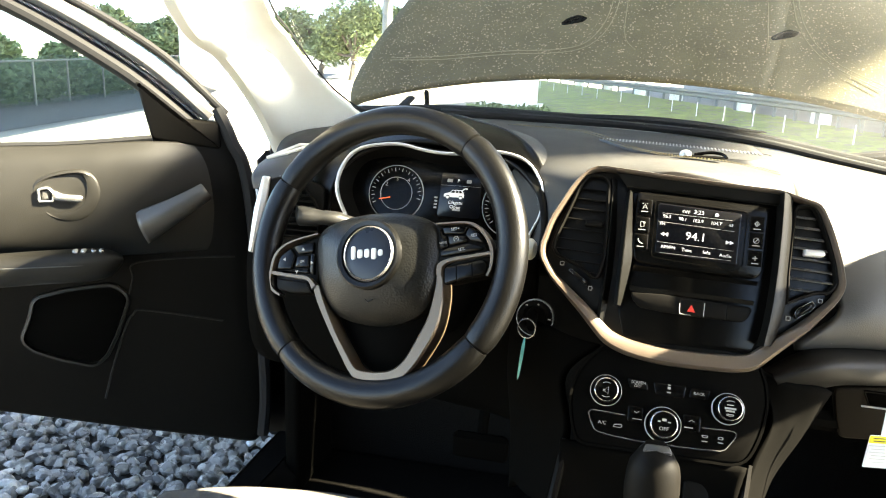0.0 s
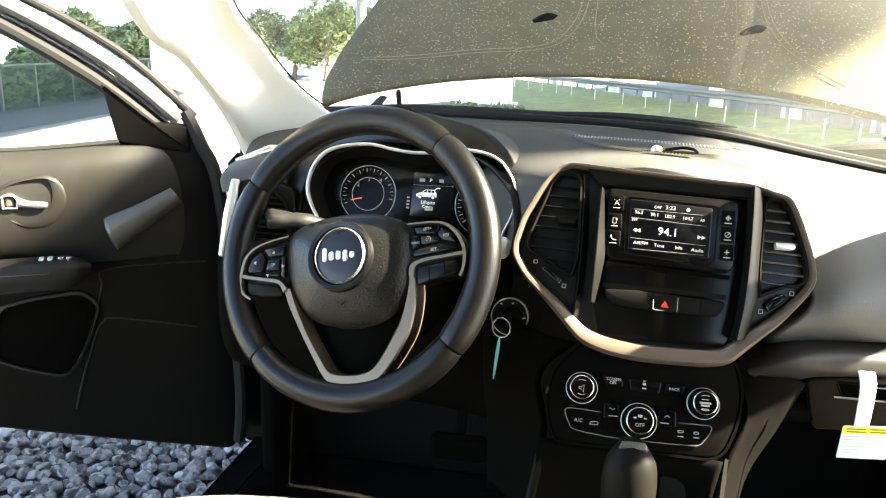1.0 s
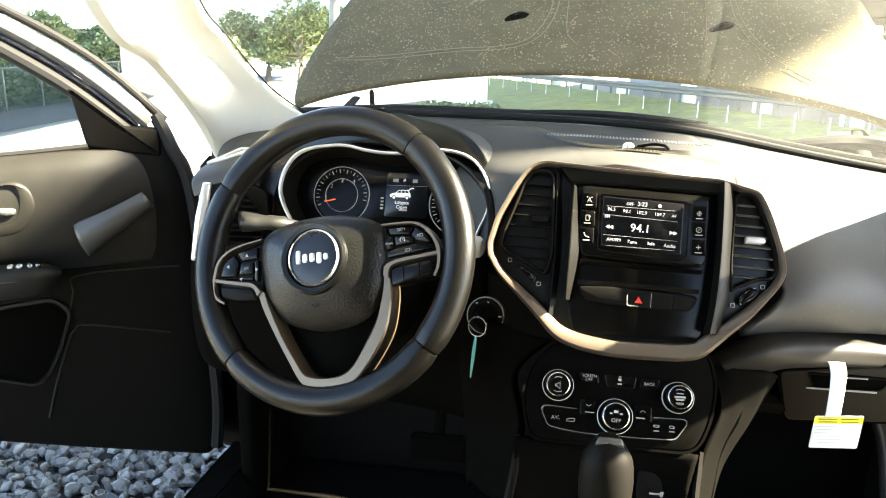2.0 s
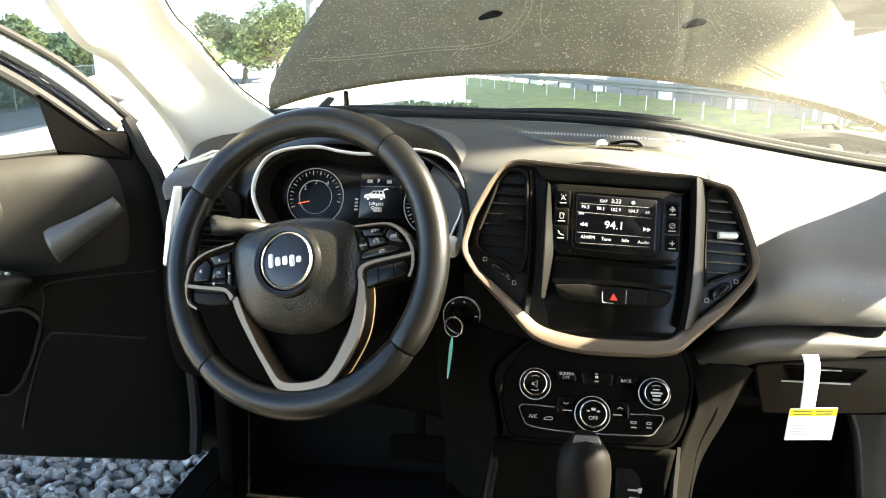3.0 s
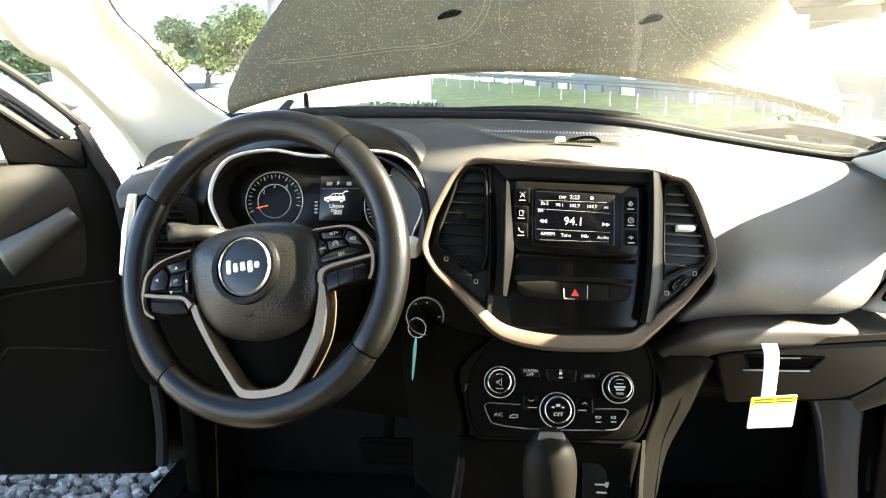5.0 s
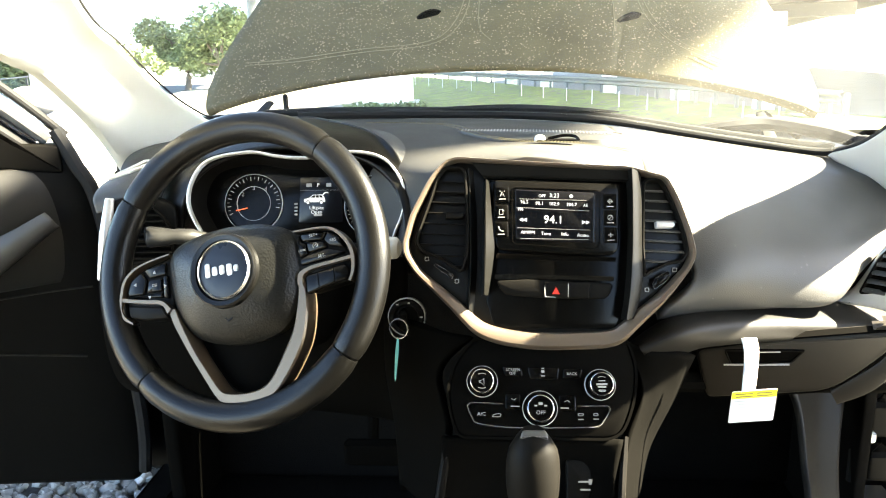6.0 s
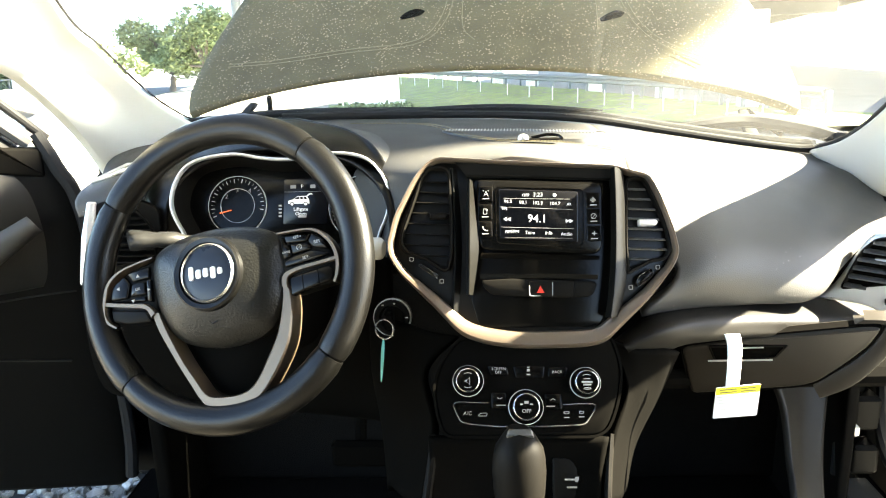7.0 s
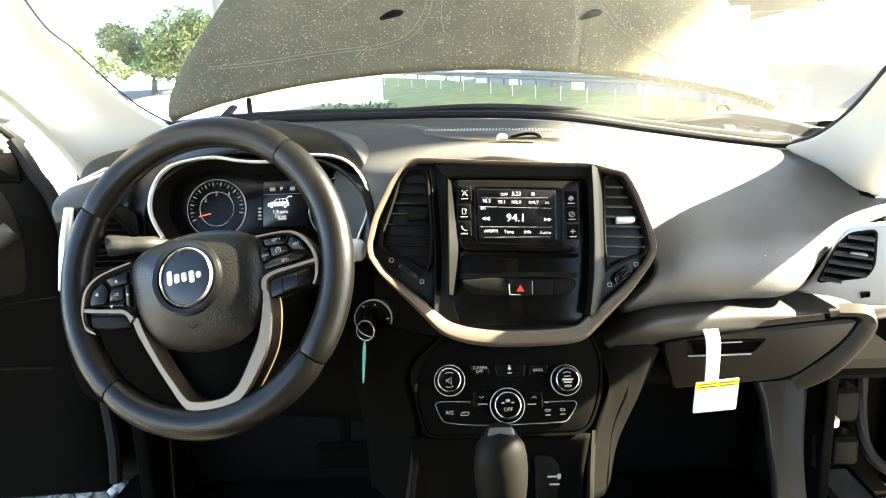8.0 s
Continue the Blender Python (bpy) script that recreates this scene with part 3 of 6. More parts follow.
    [(-0.705, 1.225, 1.112), (-0.692, 1.145, 1.171), (-0.658, 1.02, 1.228), (-0.614, 0.86, 1.284), (-0.578, 0.72, 1.319), (-0.515, 0.52, 1.44), (-0.49, 0.37, 1.56)],
    [(-0.730, 1.290, 1.100), (-0.722, 1.215, 1.165), (-0.695, 1.09, 1.226), (-0.650, 0.93, 1.284), (-0.612, 0.78, 1.325), (-0.550, 0.56, 1.45), (-0.52, 0.40, 1.575)]]),
    M_BEIGE, body, "pale beige windscreen pillar trim", solid=0.012)
part("door_seal", tube(spline([(-0.722, 1.235, 0.96), (-0.720, 1.225, 1.06), (-0.712, 1.21, 1.130), (-0.692, 1.14, 1.173), (-0.658, 1.02, 1.230), (-0.614, 0.86, 1.286), (-0.578, 0.72, 1.321), (-0.515, 0.52, 1.44)], 8), 0.0020, 8), M_RUBBER, body)
part("pillar_seal", tube(spline([(-0.728, 1.245, 0.98), (-0.727, 1.24, 1.06), (-0.722, 1.225, 1.125), (-0.712, 1.18, 1.160)], 8), 0.010, 8), M_RUBBER, body)
part("hinge_pillar", box((0.15, 0.08, 0.68), (-0.795, 1.47, 0.74), 0.02), M_BLACK, body)
part("kick_panel", box((0.03, 0.22, 0.68), (-0.71, 1.36, 0.72), 0.01), M_DARK, body)
# Unseen block added for the car's nose, to keep the gravel in shade.
part("front_end", box((1.56, 1.15, 0.62), (-0.06, 2.08, 0.66), 0.10), M_PAINT, body, "unseen dark grey front end block that shades the gravel")
# right windscreen pillar
part("pillar_trim", loft([
    [(0.528, 1.385, 1.100), (0.556, 1.33, 1.122), (0.553, 1.22, 1.174), (0.512, 1.05, 1.248), (0.46, 0.80, 1.37), (0.42, 0.45, 1.56)],
    [(0.560, 1.36, 1.075), (0.575, 1.29, 1.105), (0.570, 1.18, 1.165), (0.535, 1.01, 1.24), (0.48, 0.76, 1.37), (0.44, 0.42, 1.56)],
    [(0.612, 1.30, 1.035), (0.604, 1.24, 1.070), (0.592, 1.14, 1.130), (0.565, 0.97, 1.22), (0.51, 0.72, 1.36), (0.47, 0.39, 1.56)],
    [(0.650, 1.30, 1.020), (0.640, 1.24, 1.065), (0.625, 1.14, 1.130), (0.60, 0.98, 1.22), (0.55, 0.74, 1.36), (0.51, 0.40, 1.56)]]),
    M_BEIGE, body, "pale beige windscreen pillar trim", solid=0.012)
part("door_seal", tube(spline([(0.535, 1.19, 0.55), (0.545, 1.21, 0.66), (0.570, 1.24, 0.78), (0.640, 1.27, 0.95), (0.668, 1.27, 1.03), (0.655, 1.16, 1.13), (0.62, 0.98, 1.22), (0.57, 0.75, 1.36)], 8), 0.010, 8), M_RUBBER, body)
part("kick_panel", loft([
    [(0.36, 1.16, 0.80), (0.44, 1.22, 0.80), (0.53, 1.24, 0.80)],
    [(0.40, 1.14, 0.72), (0.46, 1.20, 0.72), (0.515, 1.22, 0.72)],
    [(0.405, 1.10, 0.63), (0.44, 1.14, 0.63), (0.485, 1.16, 0.62)],
    [(0.402, 1.06, 0.57), (0.43, 1.09, 0.55), (0.475, 1.11, 0.53)],
    [(0.40, 1.02, 0.40), (0.43, 1.05, 0.40), (0.49, 1.06, 0.40)]]), M_ROLL, body, "dark plastic kick panel", solid=0.01)
# Added panel that blocks the sun from the floor behind the kick panel.
part("sun_block_panel", box((0.02, 0.32, 0.46), (0.540, 1.33, 0.60), 0.006), M_CARPET, body)
part("hinge_pillar", box((0.07, 0.12, 0.62), (0.60, 1.36, 0.70), 0.02), M_DARK, body)
part("scuff_plate", box((0.07, 0.5, 0.02), (0.615, 1.05, 0.468), 0.006), M_SATIN, body)

pdoor = thing("passenger_door", "open dark front door with its hinges and check strap", "car door", (0.72, 1.3, 0.4))
part("door_end", box((0.16, 0.05, 0.62), (0.735, 1.36, 0.68), 0.03), M_DARK, pdoor)
part("door_panel", box((0.95, 0.08, 0.66), (0, 0, 0), 0.04), M_BLACK, pdoor, m=pose(1.09, 1.02, 0.73, 0, 0, -42))
part("seal", tube(spline([(0.665, 1.30, 0.82), (0.655, 1.29, 0.66), (0.66, 1.27, 0.55), (0.70, 1.25, 0.50), (0.80, 1.22, 0.47)], 6), 0.011, 8), M_RUBBER, pdoor)
part("hinge", box((0.05, 0.05, 0.07), (0.625, 1.30, 0.62), 0.008), M_BLACK, pdoor)
part("hinge", box((0.05, 0.05, 0.06), (0.625, 1.29, 0.53), 0.008), M_BLACK, pdoor)
part("check_strap", box((0.035, 0.02, 0.022), (0.578, 1.25, 0.605), 0.004), M_SILVER, pdoor)

# ---- windshield, cowl, hood ----
wind = thing("windshield", "dusty laminated windshield with a black edge seal", "windshield", (0, 1.3, 1.15))
A_LINE = [(-0.60, 1.285, 1.178), (-0.45, 1.385, 1.186), (-0.23, 1.43, 1.181), (-0.02, 1.44, 1.174), (0.13, 1.44, 1.162), (0.29, 1.435, 1.134), (0.42, 1.425, 1.112), (0.53, 1.395, 1.098)]
ob = part("glass", loft([A_LINE, [(-0.60, 1.06, 1.30), (-0.42, 1.11, 1.34), (-0.22, 1.13, 1.36), (-0.03, 1.13, 1.365), (0.12, 1.13, 1.36), (0.28, 1.12, 1.33), (0.41, 1.11, 1.30), (0.525, 1.07, 1.25)],
    [(-0.52, 0.76, 1.43), (-0.38, 0.80, 1.47), (-0.20, 0.82, 1.49), (-0.04, 0.82, 1.50), (0.11, 0.82, 1.49), (0.26, 0.81, 1.47), (0.37, 0.80, 1.44), (0.47, 0.78, 1.39)],
    [(-0.46, 0.42, 1.60), (-0.34, 0.46, 1.625), (-0.18, 0.47, 1.64), (-0.04, 0.47, 1.645), (0.10, 0.47, 1.64), (0.23, 0.46, 1.63), (0.33, 0.45, 1.61), (0.42, 0.42, 1.59)]]), M_WGLASS, wind, facing=(0, 0, 1.2))
ob.visible_shadow = False
part("edge_seal", tube(spline([(-0.466, 0.60, 1.452), (-0.546, 0.85, 1.348), (-0.585, 1.00, 1.313), (-0.604, 1.15, 1.256), (-0.598, 1.235, 1.217), (-0.580, 1.32, 1.188), (-0.50, 1.355, 1.184)], 8), 0.0016, 8), M_RUBBER, wind)
part("edge_seal", tube(spline([*A_LINE[1:7], (0.525, 1.40, 1.100), (0.56, 1.335, 1.122), (0.557, 1.22, 1.176), (0.515, 1.05, 1.250), (0.46, 0.80, 1.375)], 8), 0.0075, 8), M_RUBBER, wind)

cowl = thing("cowl_panel", "black plastic cowl below the windshield", "cowl", (0, 1.55, 1.1))
part("cowl_tray", loft([[(p[0] * 1.06, p[1] + 0.01, p[2] - 0.012) for p in A_LINE], [(p[0] * 1.12, p[1] + 0.10, p[2] - 0.03) for p in A_LINE], [(p[0] * 1.22, p[1] + 0.25, p[2] - 0.07) for p in A_LINE]]), M_RUBBER, cowl, solid=0.01)
part("cowl_lip", tube(spline([(p[0] * 1.05, p[1] + 0.045, p[2] + 0.004) for p in A_LINE], 6), 0.008, 8), M_RUBBER, cowl)

wiper = thing("wiper_arm", "black windshield wiper arm parked on the cowl", "wiper", (0.45, 1.5, 1.12))
part("arm", tube(spline([(0.27, 1.50, 1.128), (0.38, 1.505, 1.142), (0.46, 1.51, 1.143), (0.55, 1.47, 1.128), (0.60, 1.43, 1.112)], 6), [0.008 + 0.009 * min(1, i / 9) for i in range(25)], 8, flat=0.8), M_RUBBER, wiper)
part("blade", tube(spline([(0.18, 1.47, 1.128), (0.36, 1.475, 1.124), (0.55, 1.43, 1.104)], 8), 0.007, 6), M_RUBBER, wiper)
part("pivot_cap", lathe([(0.018, 0), (0.018, 0.018), (0.012, 0.026)], 16, 0, 0), M_RUBBER, wiper, m=Matrix.Translation((0.60, 1.42, 1.10)))
wiper = thing("wiper_arm", "black wiper blade lying low across the cowl", "wiper", (-0.1, 1.5, 1.17))
part("blade", tube(spline([(-0.30, 1.47, 1.184), (-0.05, 1.48, 1.187), (0.16, 1.475, 1.175)], 8), [0.0015 + 0.006 * math.sin(math.pi * i / 16) for i in range(17)], 6), M_RUBBER, wiper)

HOOD = Matrix.Translation((-0.065, 1.72, 1.16)) @ pose(0, 0, 0, 43, 0, 0) @ pose(0, 0, 0, 0, 0, -1.8)   # x across, y up the open hood, z to the engine's far side
hood = thing("hood", "raised dusty grey-brown hood seen from the cabin", "car hood", (-0.065, 1.72, 1.16))
HALF = ((-0.02, 0.690), (0.04, 0.705), (0.14, 0.698), (0.26, 0.672), (0.42, 0.630), (0.60, 0.600), (0.92, 0.540))


def hood_at(s, t):
    """A point of the hood: s from -1 to 1 across, t from the windshield edge (0) to the nose (1)."""
    y = (0.125 - 0.135 * abs(s) ** 2.2) * (1 - t) + 0.92 * t
    w = float(np.interp(y, [q[0] for q in HALF], [q[1] for q in HALF]))
    return (s * w, y, 0.014 + 0.021 * (1 - s * s) ** 0.5 * (1 - math.exp(-9 * t - 1.2)))


bm = skin(bmesh.new(), [[hood_at(-1 + i / 24, t) for i in range(49)] for t in (0, 0.004, 0.012, 0.03, 0.07, 0.13, 0.2, 0.28, 0.38, 0.5, 0.65, 0.8, 0.93, 1.0)], closed=False)
part("hood_skin", bm, M_DUSTY, hood, "dusty grey-brown painted hood skin", m=HOOD, solid=0.02, facing=(0, 0, 1.4))
CREASES = ([(-0.62, 0.128), (-0.50, 0.143), (-0.34, 0.175), (-0.20, 0.195), (-0.135, 0.24), (-0.10, 0.36), (-0.095, 0.60)], [(-0.62, 0.120), (-0.49, 0.133), (-0.33, 0.165), (-0.185, 0.187), (-0.118, 0.24), (-0.085, 0.36), (-0.08, 0.60)],
    [(-0.06, 0.60), (-0.062, 0.36), (-0.058, 0.25), (-0.03, 0.205)], [(0.33, 0.60), (0.325, 0.40), (0.345, 0.28), (0.40, 0.19), (0.50, 0.12)], [(0.343, 0.60), (0.338, 0.40), (0.358, 0.285), (0.412, 0.197), (0.51, 0.13)], [(0.265, 0.60), (0.268, 0.30), (0.262, 0.22)])
for line in CREASES:
    part("crease", tube([(x, y, 0.0346) for x, y in [p[:2] for p in spline(line, 8)]], 0.0013, 5, flat=0.6), M_CREASE, hood, m=HOOD)
for x, y in ((-0.185, 0.300), (0.305, 0.283)):
    part("washer_nozzle", dome(rounded([(-0.034, -0.009), (0.018, -0.012), (0.034, 0.0), (0.018, 0.010), (-0.034, 0.004)], 0.006, 3), 0.034, 0.014, 3), M_DARK, hood, "small black washer nozzle", m=HOOD @ pose(x, y, 0, 0, 0, 22))
for arm, strut in ((((-0.622, 1.57, 1.12), (-0.615, 1.65, 1.165), (-0.600, 1.71, 1.195)), ((-0.520, 1.56, 1.165), (-0.560, 1.70, 1.21))), (((0.500, 1.60, 1.095), (0.505, 1.67, 1.13), (0.512, 1.71, 1.148)), ((0.555, 1.60, 1.105), (0.520, 1.71, 1.148)))):
    part("hinge_arm", tube(arm, [0.016, 0.014, 0.012], 8, flat=0.5), M_RUBBER, hood)
    part("gas_strut", tube(strut, 0.006, 8), M_DARK, hood)

# ---- dashboard ----
dash = thing("dashboard", "dark grey dashboard with bronze trim and a sunlit passenger side", "dashboard", (0, 1.1, 0.9))
part("upper_pad", loft([
    [(-0.64, 1.27, 1.160), (-0.45, 1.375, 1.178), (-0.23, 1.42, 1.174), (-0.02, 1.43, 1.166), (0.128, 1.43, 1.154)],
    [(-0.66, 1.15, 1.150), (-0.45, 1.22, 1.168), (-0.20, 1.24, 1.170), (-0.02, 1.22, 1.164), (0.122, 1.20, 1.152)],
    [(-0.65, 1.08, 1.130), (-0.45, 1.16, 1.160), (-0.20, 1.10, 1.158), (-0.03, 1.06, 1.163), (0.115, 1.06, 1.152)],
    [(-0.64, 1.06, 1.110), (-0.45, 1.15, 1.130), (-0.175, 0.99, 1.140), (-0.04, 0.945, 1.164), (0.110, 0.985, 1.142)],
    [(-0.64, 1.05, 1.080), (-0.45, 1.15, 1.080), (-0.172, 0.96, 1.10), (-0.05, 0.930, 1.150), (0.110, 0.960, 1.120)],
    [(-0.64, 1.05, 1.000), (-0.45, 1.15, 1.020), (-0.172, 0.93, 1.03), (-0.05, 0.940, 1.100), (0.110, 0.950, 1.080)]]), M_PAD, dash, "grained dark grey upper pad with stitched seams", solid=0.012)
part("passenger_pad", loft([
    [(0.123, 1.432, 1.154), (0.284, 1.427, 1.128), (0.391, 1.424, 1.110), (0.473, 1.412, 1.098), (0.523, 1.392, 1.091), (0.54, 1.38, 1.085)],
    [(0.116, 1.20, 1.150), (0.240, 1.20, 1.124), (0.355, 1.26, 1.103), (0.452, 1.31, 1.088), (0.540, 1.34, 1.078), (0.585, 1.34, 1.055)],
    [(0.110, 0.985, 1.140), (0.196, 1.02, 1.113), (0.310, 1.12, 1.093), (0.429, 1.20, 1.076), (0.551, 1.30, 1.066), (0.623, 1.30, 1.028)],
    [(0.118, 0.935, 1.080), (0.202, 0.93, 1.061), (0.286, 0.98, 1.047), (0.385, 1.05, 1.035), (0.525, 1.20, 1.026), (0.653, 1.28, 1.016)],
    [(0.160, 0.890, 1.021), (0.199, 0.89, 1.013), (0.277, 0.93, 1.006), (0.365, 0.98, 1.004), (0.483, 1.10, 1.012), (0.628, 1.22, 0.999)],
    [(0.119, 0.872, 0.972), (0.190, 0.90, 0.970), (0.273, 0.93, 0.963), (0.363, 0.96, 0.960), (0.429, 1.03, 0.980), (0.529, 1.15, 0.997)],
    [(0.119, 0.900, 0.955), (0.190, 0.93, 0.955), (0.273, 0.96, 0.950), (0.363, 0.99, 0.945), (0.440, 1.08, 0.960), (0.540, 1.18, 0.985)]]), M_PAD, dash, "grained dark grey passenger pad in sunlight", solid=0.012)
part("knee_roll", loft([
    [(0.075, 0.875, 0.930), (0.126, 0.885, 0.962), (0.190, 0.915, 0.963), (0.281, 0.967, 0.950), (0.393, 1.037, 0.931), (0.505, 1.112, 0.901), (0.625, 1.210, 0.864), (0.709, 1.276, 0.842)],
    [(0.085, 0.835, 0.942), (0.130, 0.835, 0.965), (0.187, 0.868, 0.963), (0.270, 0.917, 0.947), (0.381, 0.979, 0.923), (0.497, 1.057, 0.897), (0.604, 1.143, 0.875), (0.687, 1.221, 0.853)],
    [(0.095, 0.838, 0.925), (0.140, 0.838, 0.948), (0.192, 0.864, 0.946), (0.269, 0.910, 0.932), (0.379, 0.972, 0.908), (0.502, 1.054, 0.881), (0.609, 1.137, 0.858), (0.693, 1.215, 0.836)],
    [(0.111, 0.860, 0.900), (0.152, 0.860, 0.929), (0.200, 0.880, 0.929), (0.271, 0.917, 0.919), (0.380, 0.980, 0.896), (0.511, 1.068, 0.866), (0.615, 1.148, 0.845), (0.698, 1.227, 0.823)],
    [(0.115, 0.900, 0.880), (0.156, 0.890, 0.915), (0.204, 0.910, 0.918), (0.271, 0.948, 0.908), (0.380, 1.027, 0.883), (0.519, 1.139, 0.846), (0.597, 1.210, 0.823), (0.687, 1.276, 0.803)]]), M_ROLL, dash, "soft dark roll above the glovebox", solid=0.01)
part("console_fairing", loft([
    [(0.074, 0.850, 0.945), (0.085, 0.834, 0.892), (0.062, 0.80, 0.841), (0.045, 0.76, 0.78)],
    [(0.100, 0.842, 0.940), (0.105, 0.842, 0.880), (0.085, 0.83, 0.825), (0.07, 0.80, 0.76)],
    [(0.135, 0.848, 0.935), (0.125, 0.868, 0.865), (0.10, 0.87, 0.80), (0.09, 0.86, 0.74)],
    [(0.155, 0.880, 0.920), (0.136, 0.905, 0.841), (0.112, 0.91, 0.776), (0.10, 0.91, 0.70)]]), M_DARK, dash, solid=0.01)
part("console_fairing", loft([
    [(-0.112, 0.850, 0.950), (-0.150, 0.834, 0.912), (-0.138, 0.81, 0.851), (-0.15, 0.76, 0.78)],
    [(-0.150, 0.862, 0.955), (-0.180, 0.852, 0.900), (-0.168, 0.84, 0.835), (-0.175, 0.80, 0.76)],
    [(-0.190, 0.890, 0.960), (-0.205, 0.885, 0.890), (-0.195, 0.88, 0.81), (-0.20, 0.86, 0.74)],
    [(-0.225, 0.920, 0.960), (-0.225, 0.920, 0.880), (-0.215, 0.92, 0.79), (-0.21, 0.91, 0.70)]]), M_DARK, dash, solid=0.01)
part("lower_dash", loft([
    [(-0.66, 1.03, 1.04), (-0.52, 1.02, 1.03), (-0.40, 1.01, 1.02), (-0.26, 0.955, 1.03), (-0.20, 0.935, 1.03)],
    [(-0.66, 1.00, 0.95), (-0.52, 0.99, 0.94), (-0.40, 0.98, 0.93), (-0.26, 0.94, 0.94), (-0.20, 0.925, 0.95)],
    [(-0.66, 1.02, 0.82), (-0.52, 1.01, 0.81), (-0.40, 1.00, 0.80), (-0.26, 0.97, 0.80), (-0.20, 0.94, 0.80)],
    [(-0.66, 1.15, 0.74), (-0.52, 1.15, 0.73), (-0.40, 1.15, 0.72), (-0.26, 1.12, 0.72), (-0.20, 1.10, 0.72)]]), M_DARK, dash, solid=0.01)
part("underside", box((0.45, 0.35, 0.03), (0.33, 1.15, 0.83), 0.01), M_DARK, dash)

# stitched lines and the centre speaker grille on the upper pad
for line in ([(-0.297, 1.255, 1.181), (-0.195, 1.255, 1.178), (-0.150, 1.215, 1.175), (-0.105, 1.115, 1.170), (-0.045, 1.055, 1.167), (0.035, 1.045, 1.164), (0.100, 1.03, 1.153)], [(-0.297, 1.265, 1.181), (-0.190, 1.267, 1.178), (-0.140, 1.225, 1.175), (-0.095, 1.125, 1.170), (-0.040, 1.066, 1.167), (0.035, 1.056, 1.164), (0.100, 1.04, 1.155)]):
    bm = bmesh.new()
    run = spline(line, 34)
    for i in range(0, len(run) - 1, 2):
        tube([run[i] - Vector((0, 0.015, -0.001)), run[i + 1] - Vector((0, 0.015, -0.001))], 0.0007, 5, bm=bm)
    part("stitching", bm, M_CREASE, dash, "pale double stitching")["kind"] = "stuff"
GRI = Matrix.Translation((-0.018, 1.135, 1.1635)) @ pose(0, 0, 0, 0.3, 1.6, 0)
gr_o = rounded([(-0.135, 0.085), (-0.09, 0.0), (-0.05, -0.06), (0.10, -0.055), (0.125, 0.0), (0.14, 0.05), (0.02, 0.095)], 0.03, 5)
part("speaker_grille", slab(gr_o, -0.012, 0.0022, 0.0015), M_PAD, dash, "oval speaker grille panel in the upper pad", m=GRI)
bm = bmesh.new()
for i in range(46):
    t = i / 45
    p = Vector((-0.118 + 0.235 * t, 0.070 - 0.028 * t + 0.016 * math.sin(math.pi * t), 0.0035))
    slab([p.xy + Vector(q) for q in ((-0.0012, -0.013), (0.0004, -0.013), (0.0018, 0.013), (0.0002, 0.013))], 0.0015, 0.0036, 0.0003, bm)
part("grille_ribs", bm, M_GREY, dash, m=GRI)["kind"] = "stuff"
part("grille_edge", band(gr_o, 0.003, [(0, 0.0), (0.2, 0.0030), (0.8, 0.0030), (1, 0.0)]), M_PAD, dash, m=GRI)
SEN = Matrix.Translation((0.002, 1.060, 1.1655))
part("sensor_base", slab(rounded([(-0.028, -0.010), (0.030, -0.012), (0.030, 0.008), (-0.020, 0.012)], 0.006, 4), 0, 0.0025, 0.0015), M_DARK, dash, m=SEN)
part("sensor_dome", lathe([(0.0080, 0.0), (0.0080, 0.004), (0.0064, 0.0075), (0.0026, 0.0092)], 18, -0.022, 0), M_SILVER, dash, "pale round light sensor", m=SEN)
part("sensor_cap", tube(spline([(-0.010, 0.006, 0.003), (0.012, 0.006, 0.007), (0.027, 0.002, 0.006), (0.032, -0.007, 0.002)], 6), 0.0022, 8), M_GLOSS, dash, m=SEN)

# ---- instrument binnacle and cluster ----
BROW = [
    [(-0.525, 0.985, 1.01), (-0.520, 0.995, 1.09), (-0.497, 1.005, 1.135), (-0.450, 1.015, 1.160), (-0.39, 1.022, 1.168), (-0.32, 1.020, 1.163), (-0.258, 1.010, 1.148), (-0.218, 0.985, 1.113), (-0.206, 0.96, 1.06), (-0.215, 0.95, 1.00)],
    [(-0.56, 0.98, 1.02), (-0.553, 1.01, 1.10), (-0.525, 1.04, 1.145), (-0.465, 1.07, 1.178), (-0.39, 1.08, 1.188), (-0.32, 1.075, 1.182), (-0.255, 1.05, 1.164), (-0.212, 0.995, 1.122), (-0.196, 0.960, 1.06), (-0.20, 0.955, 1.00)],
    [(-0.585, 1.00, 1.03), (-0.575, 1.07, 1.11), (-0.545, 1.12, 1.152), (-0.48, 1.18, 1.186), (-0.405, 1.20, 1.196), (-0.349, 1.17, 1.192), (-0.275, 1.11, 1.180), (-0.222, 1.035, 1.152), (-0.192, 0.975, 1.08), (-0.190, 0.958, 1.00)]]
# Black leather whose dark colour also stands in for the side turned from the sun.
part("binnacle_brow", loft(BROW, 6, 5), M_LEATHER, dash, "smooth black leather brow over the instruments, darkened for its shaded side", solid=0.006)
part("binnacle_hood", loft([[(x, y + 0.001, z + 0.0015) for x, y, z in BROW[2]],
    [(-0.595, 1.02, 1.035), (-0.585, 1.09, 1.112), (-0.552, 1.15, 1.153), (-0.487, 1.21, 1.184), (-0.405, 1.225, 1.194), (-0.343, 1.195, 1.191), (-0.263, 1.125, 1.178), (-0.205, 1.05, 1.145), (-0.180, 0.99, 1.08), (-0.185, 0.965, 1.00)],
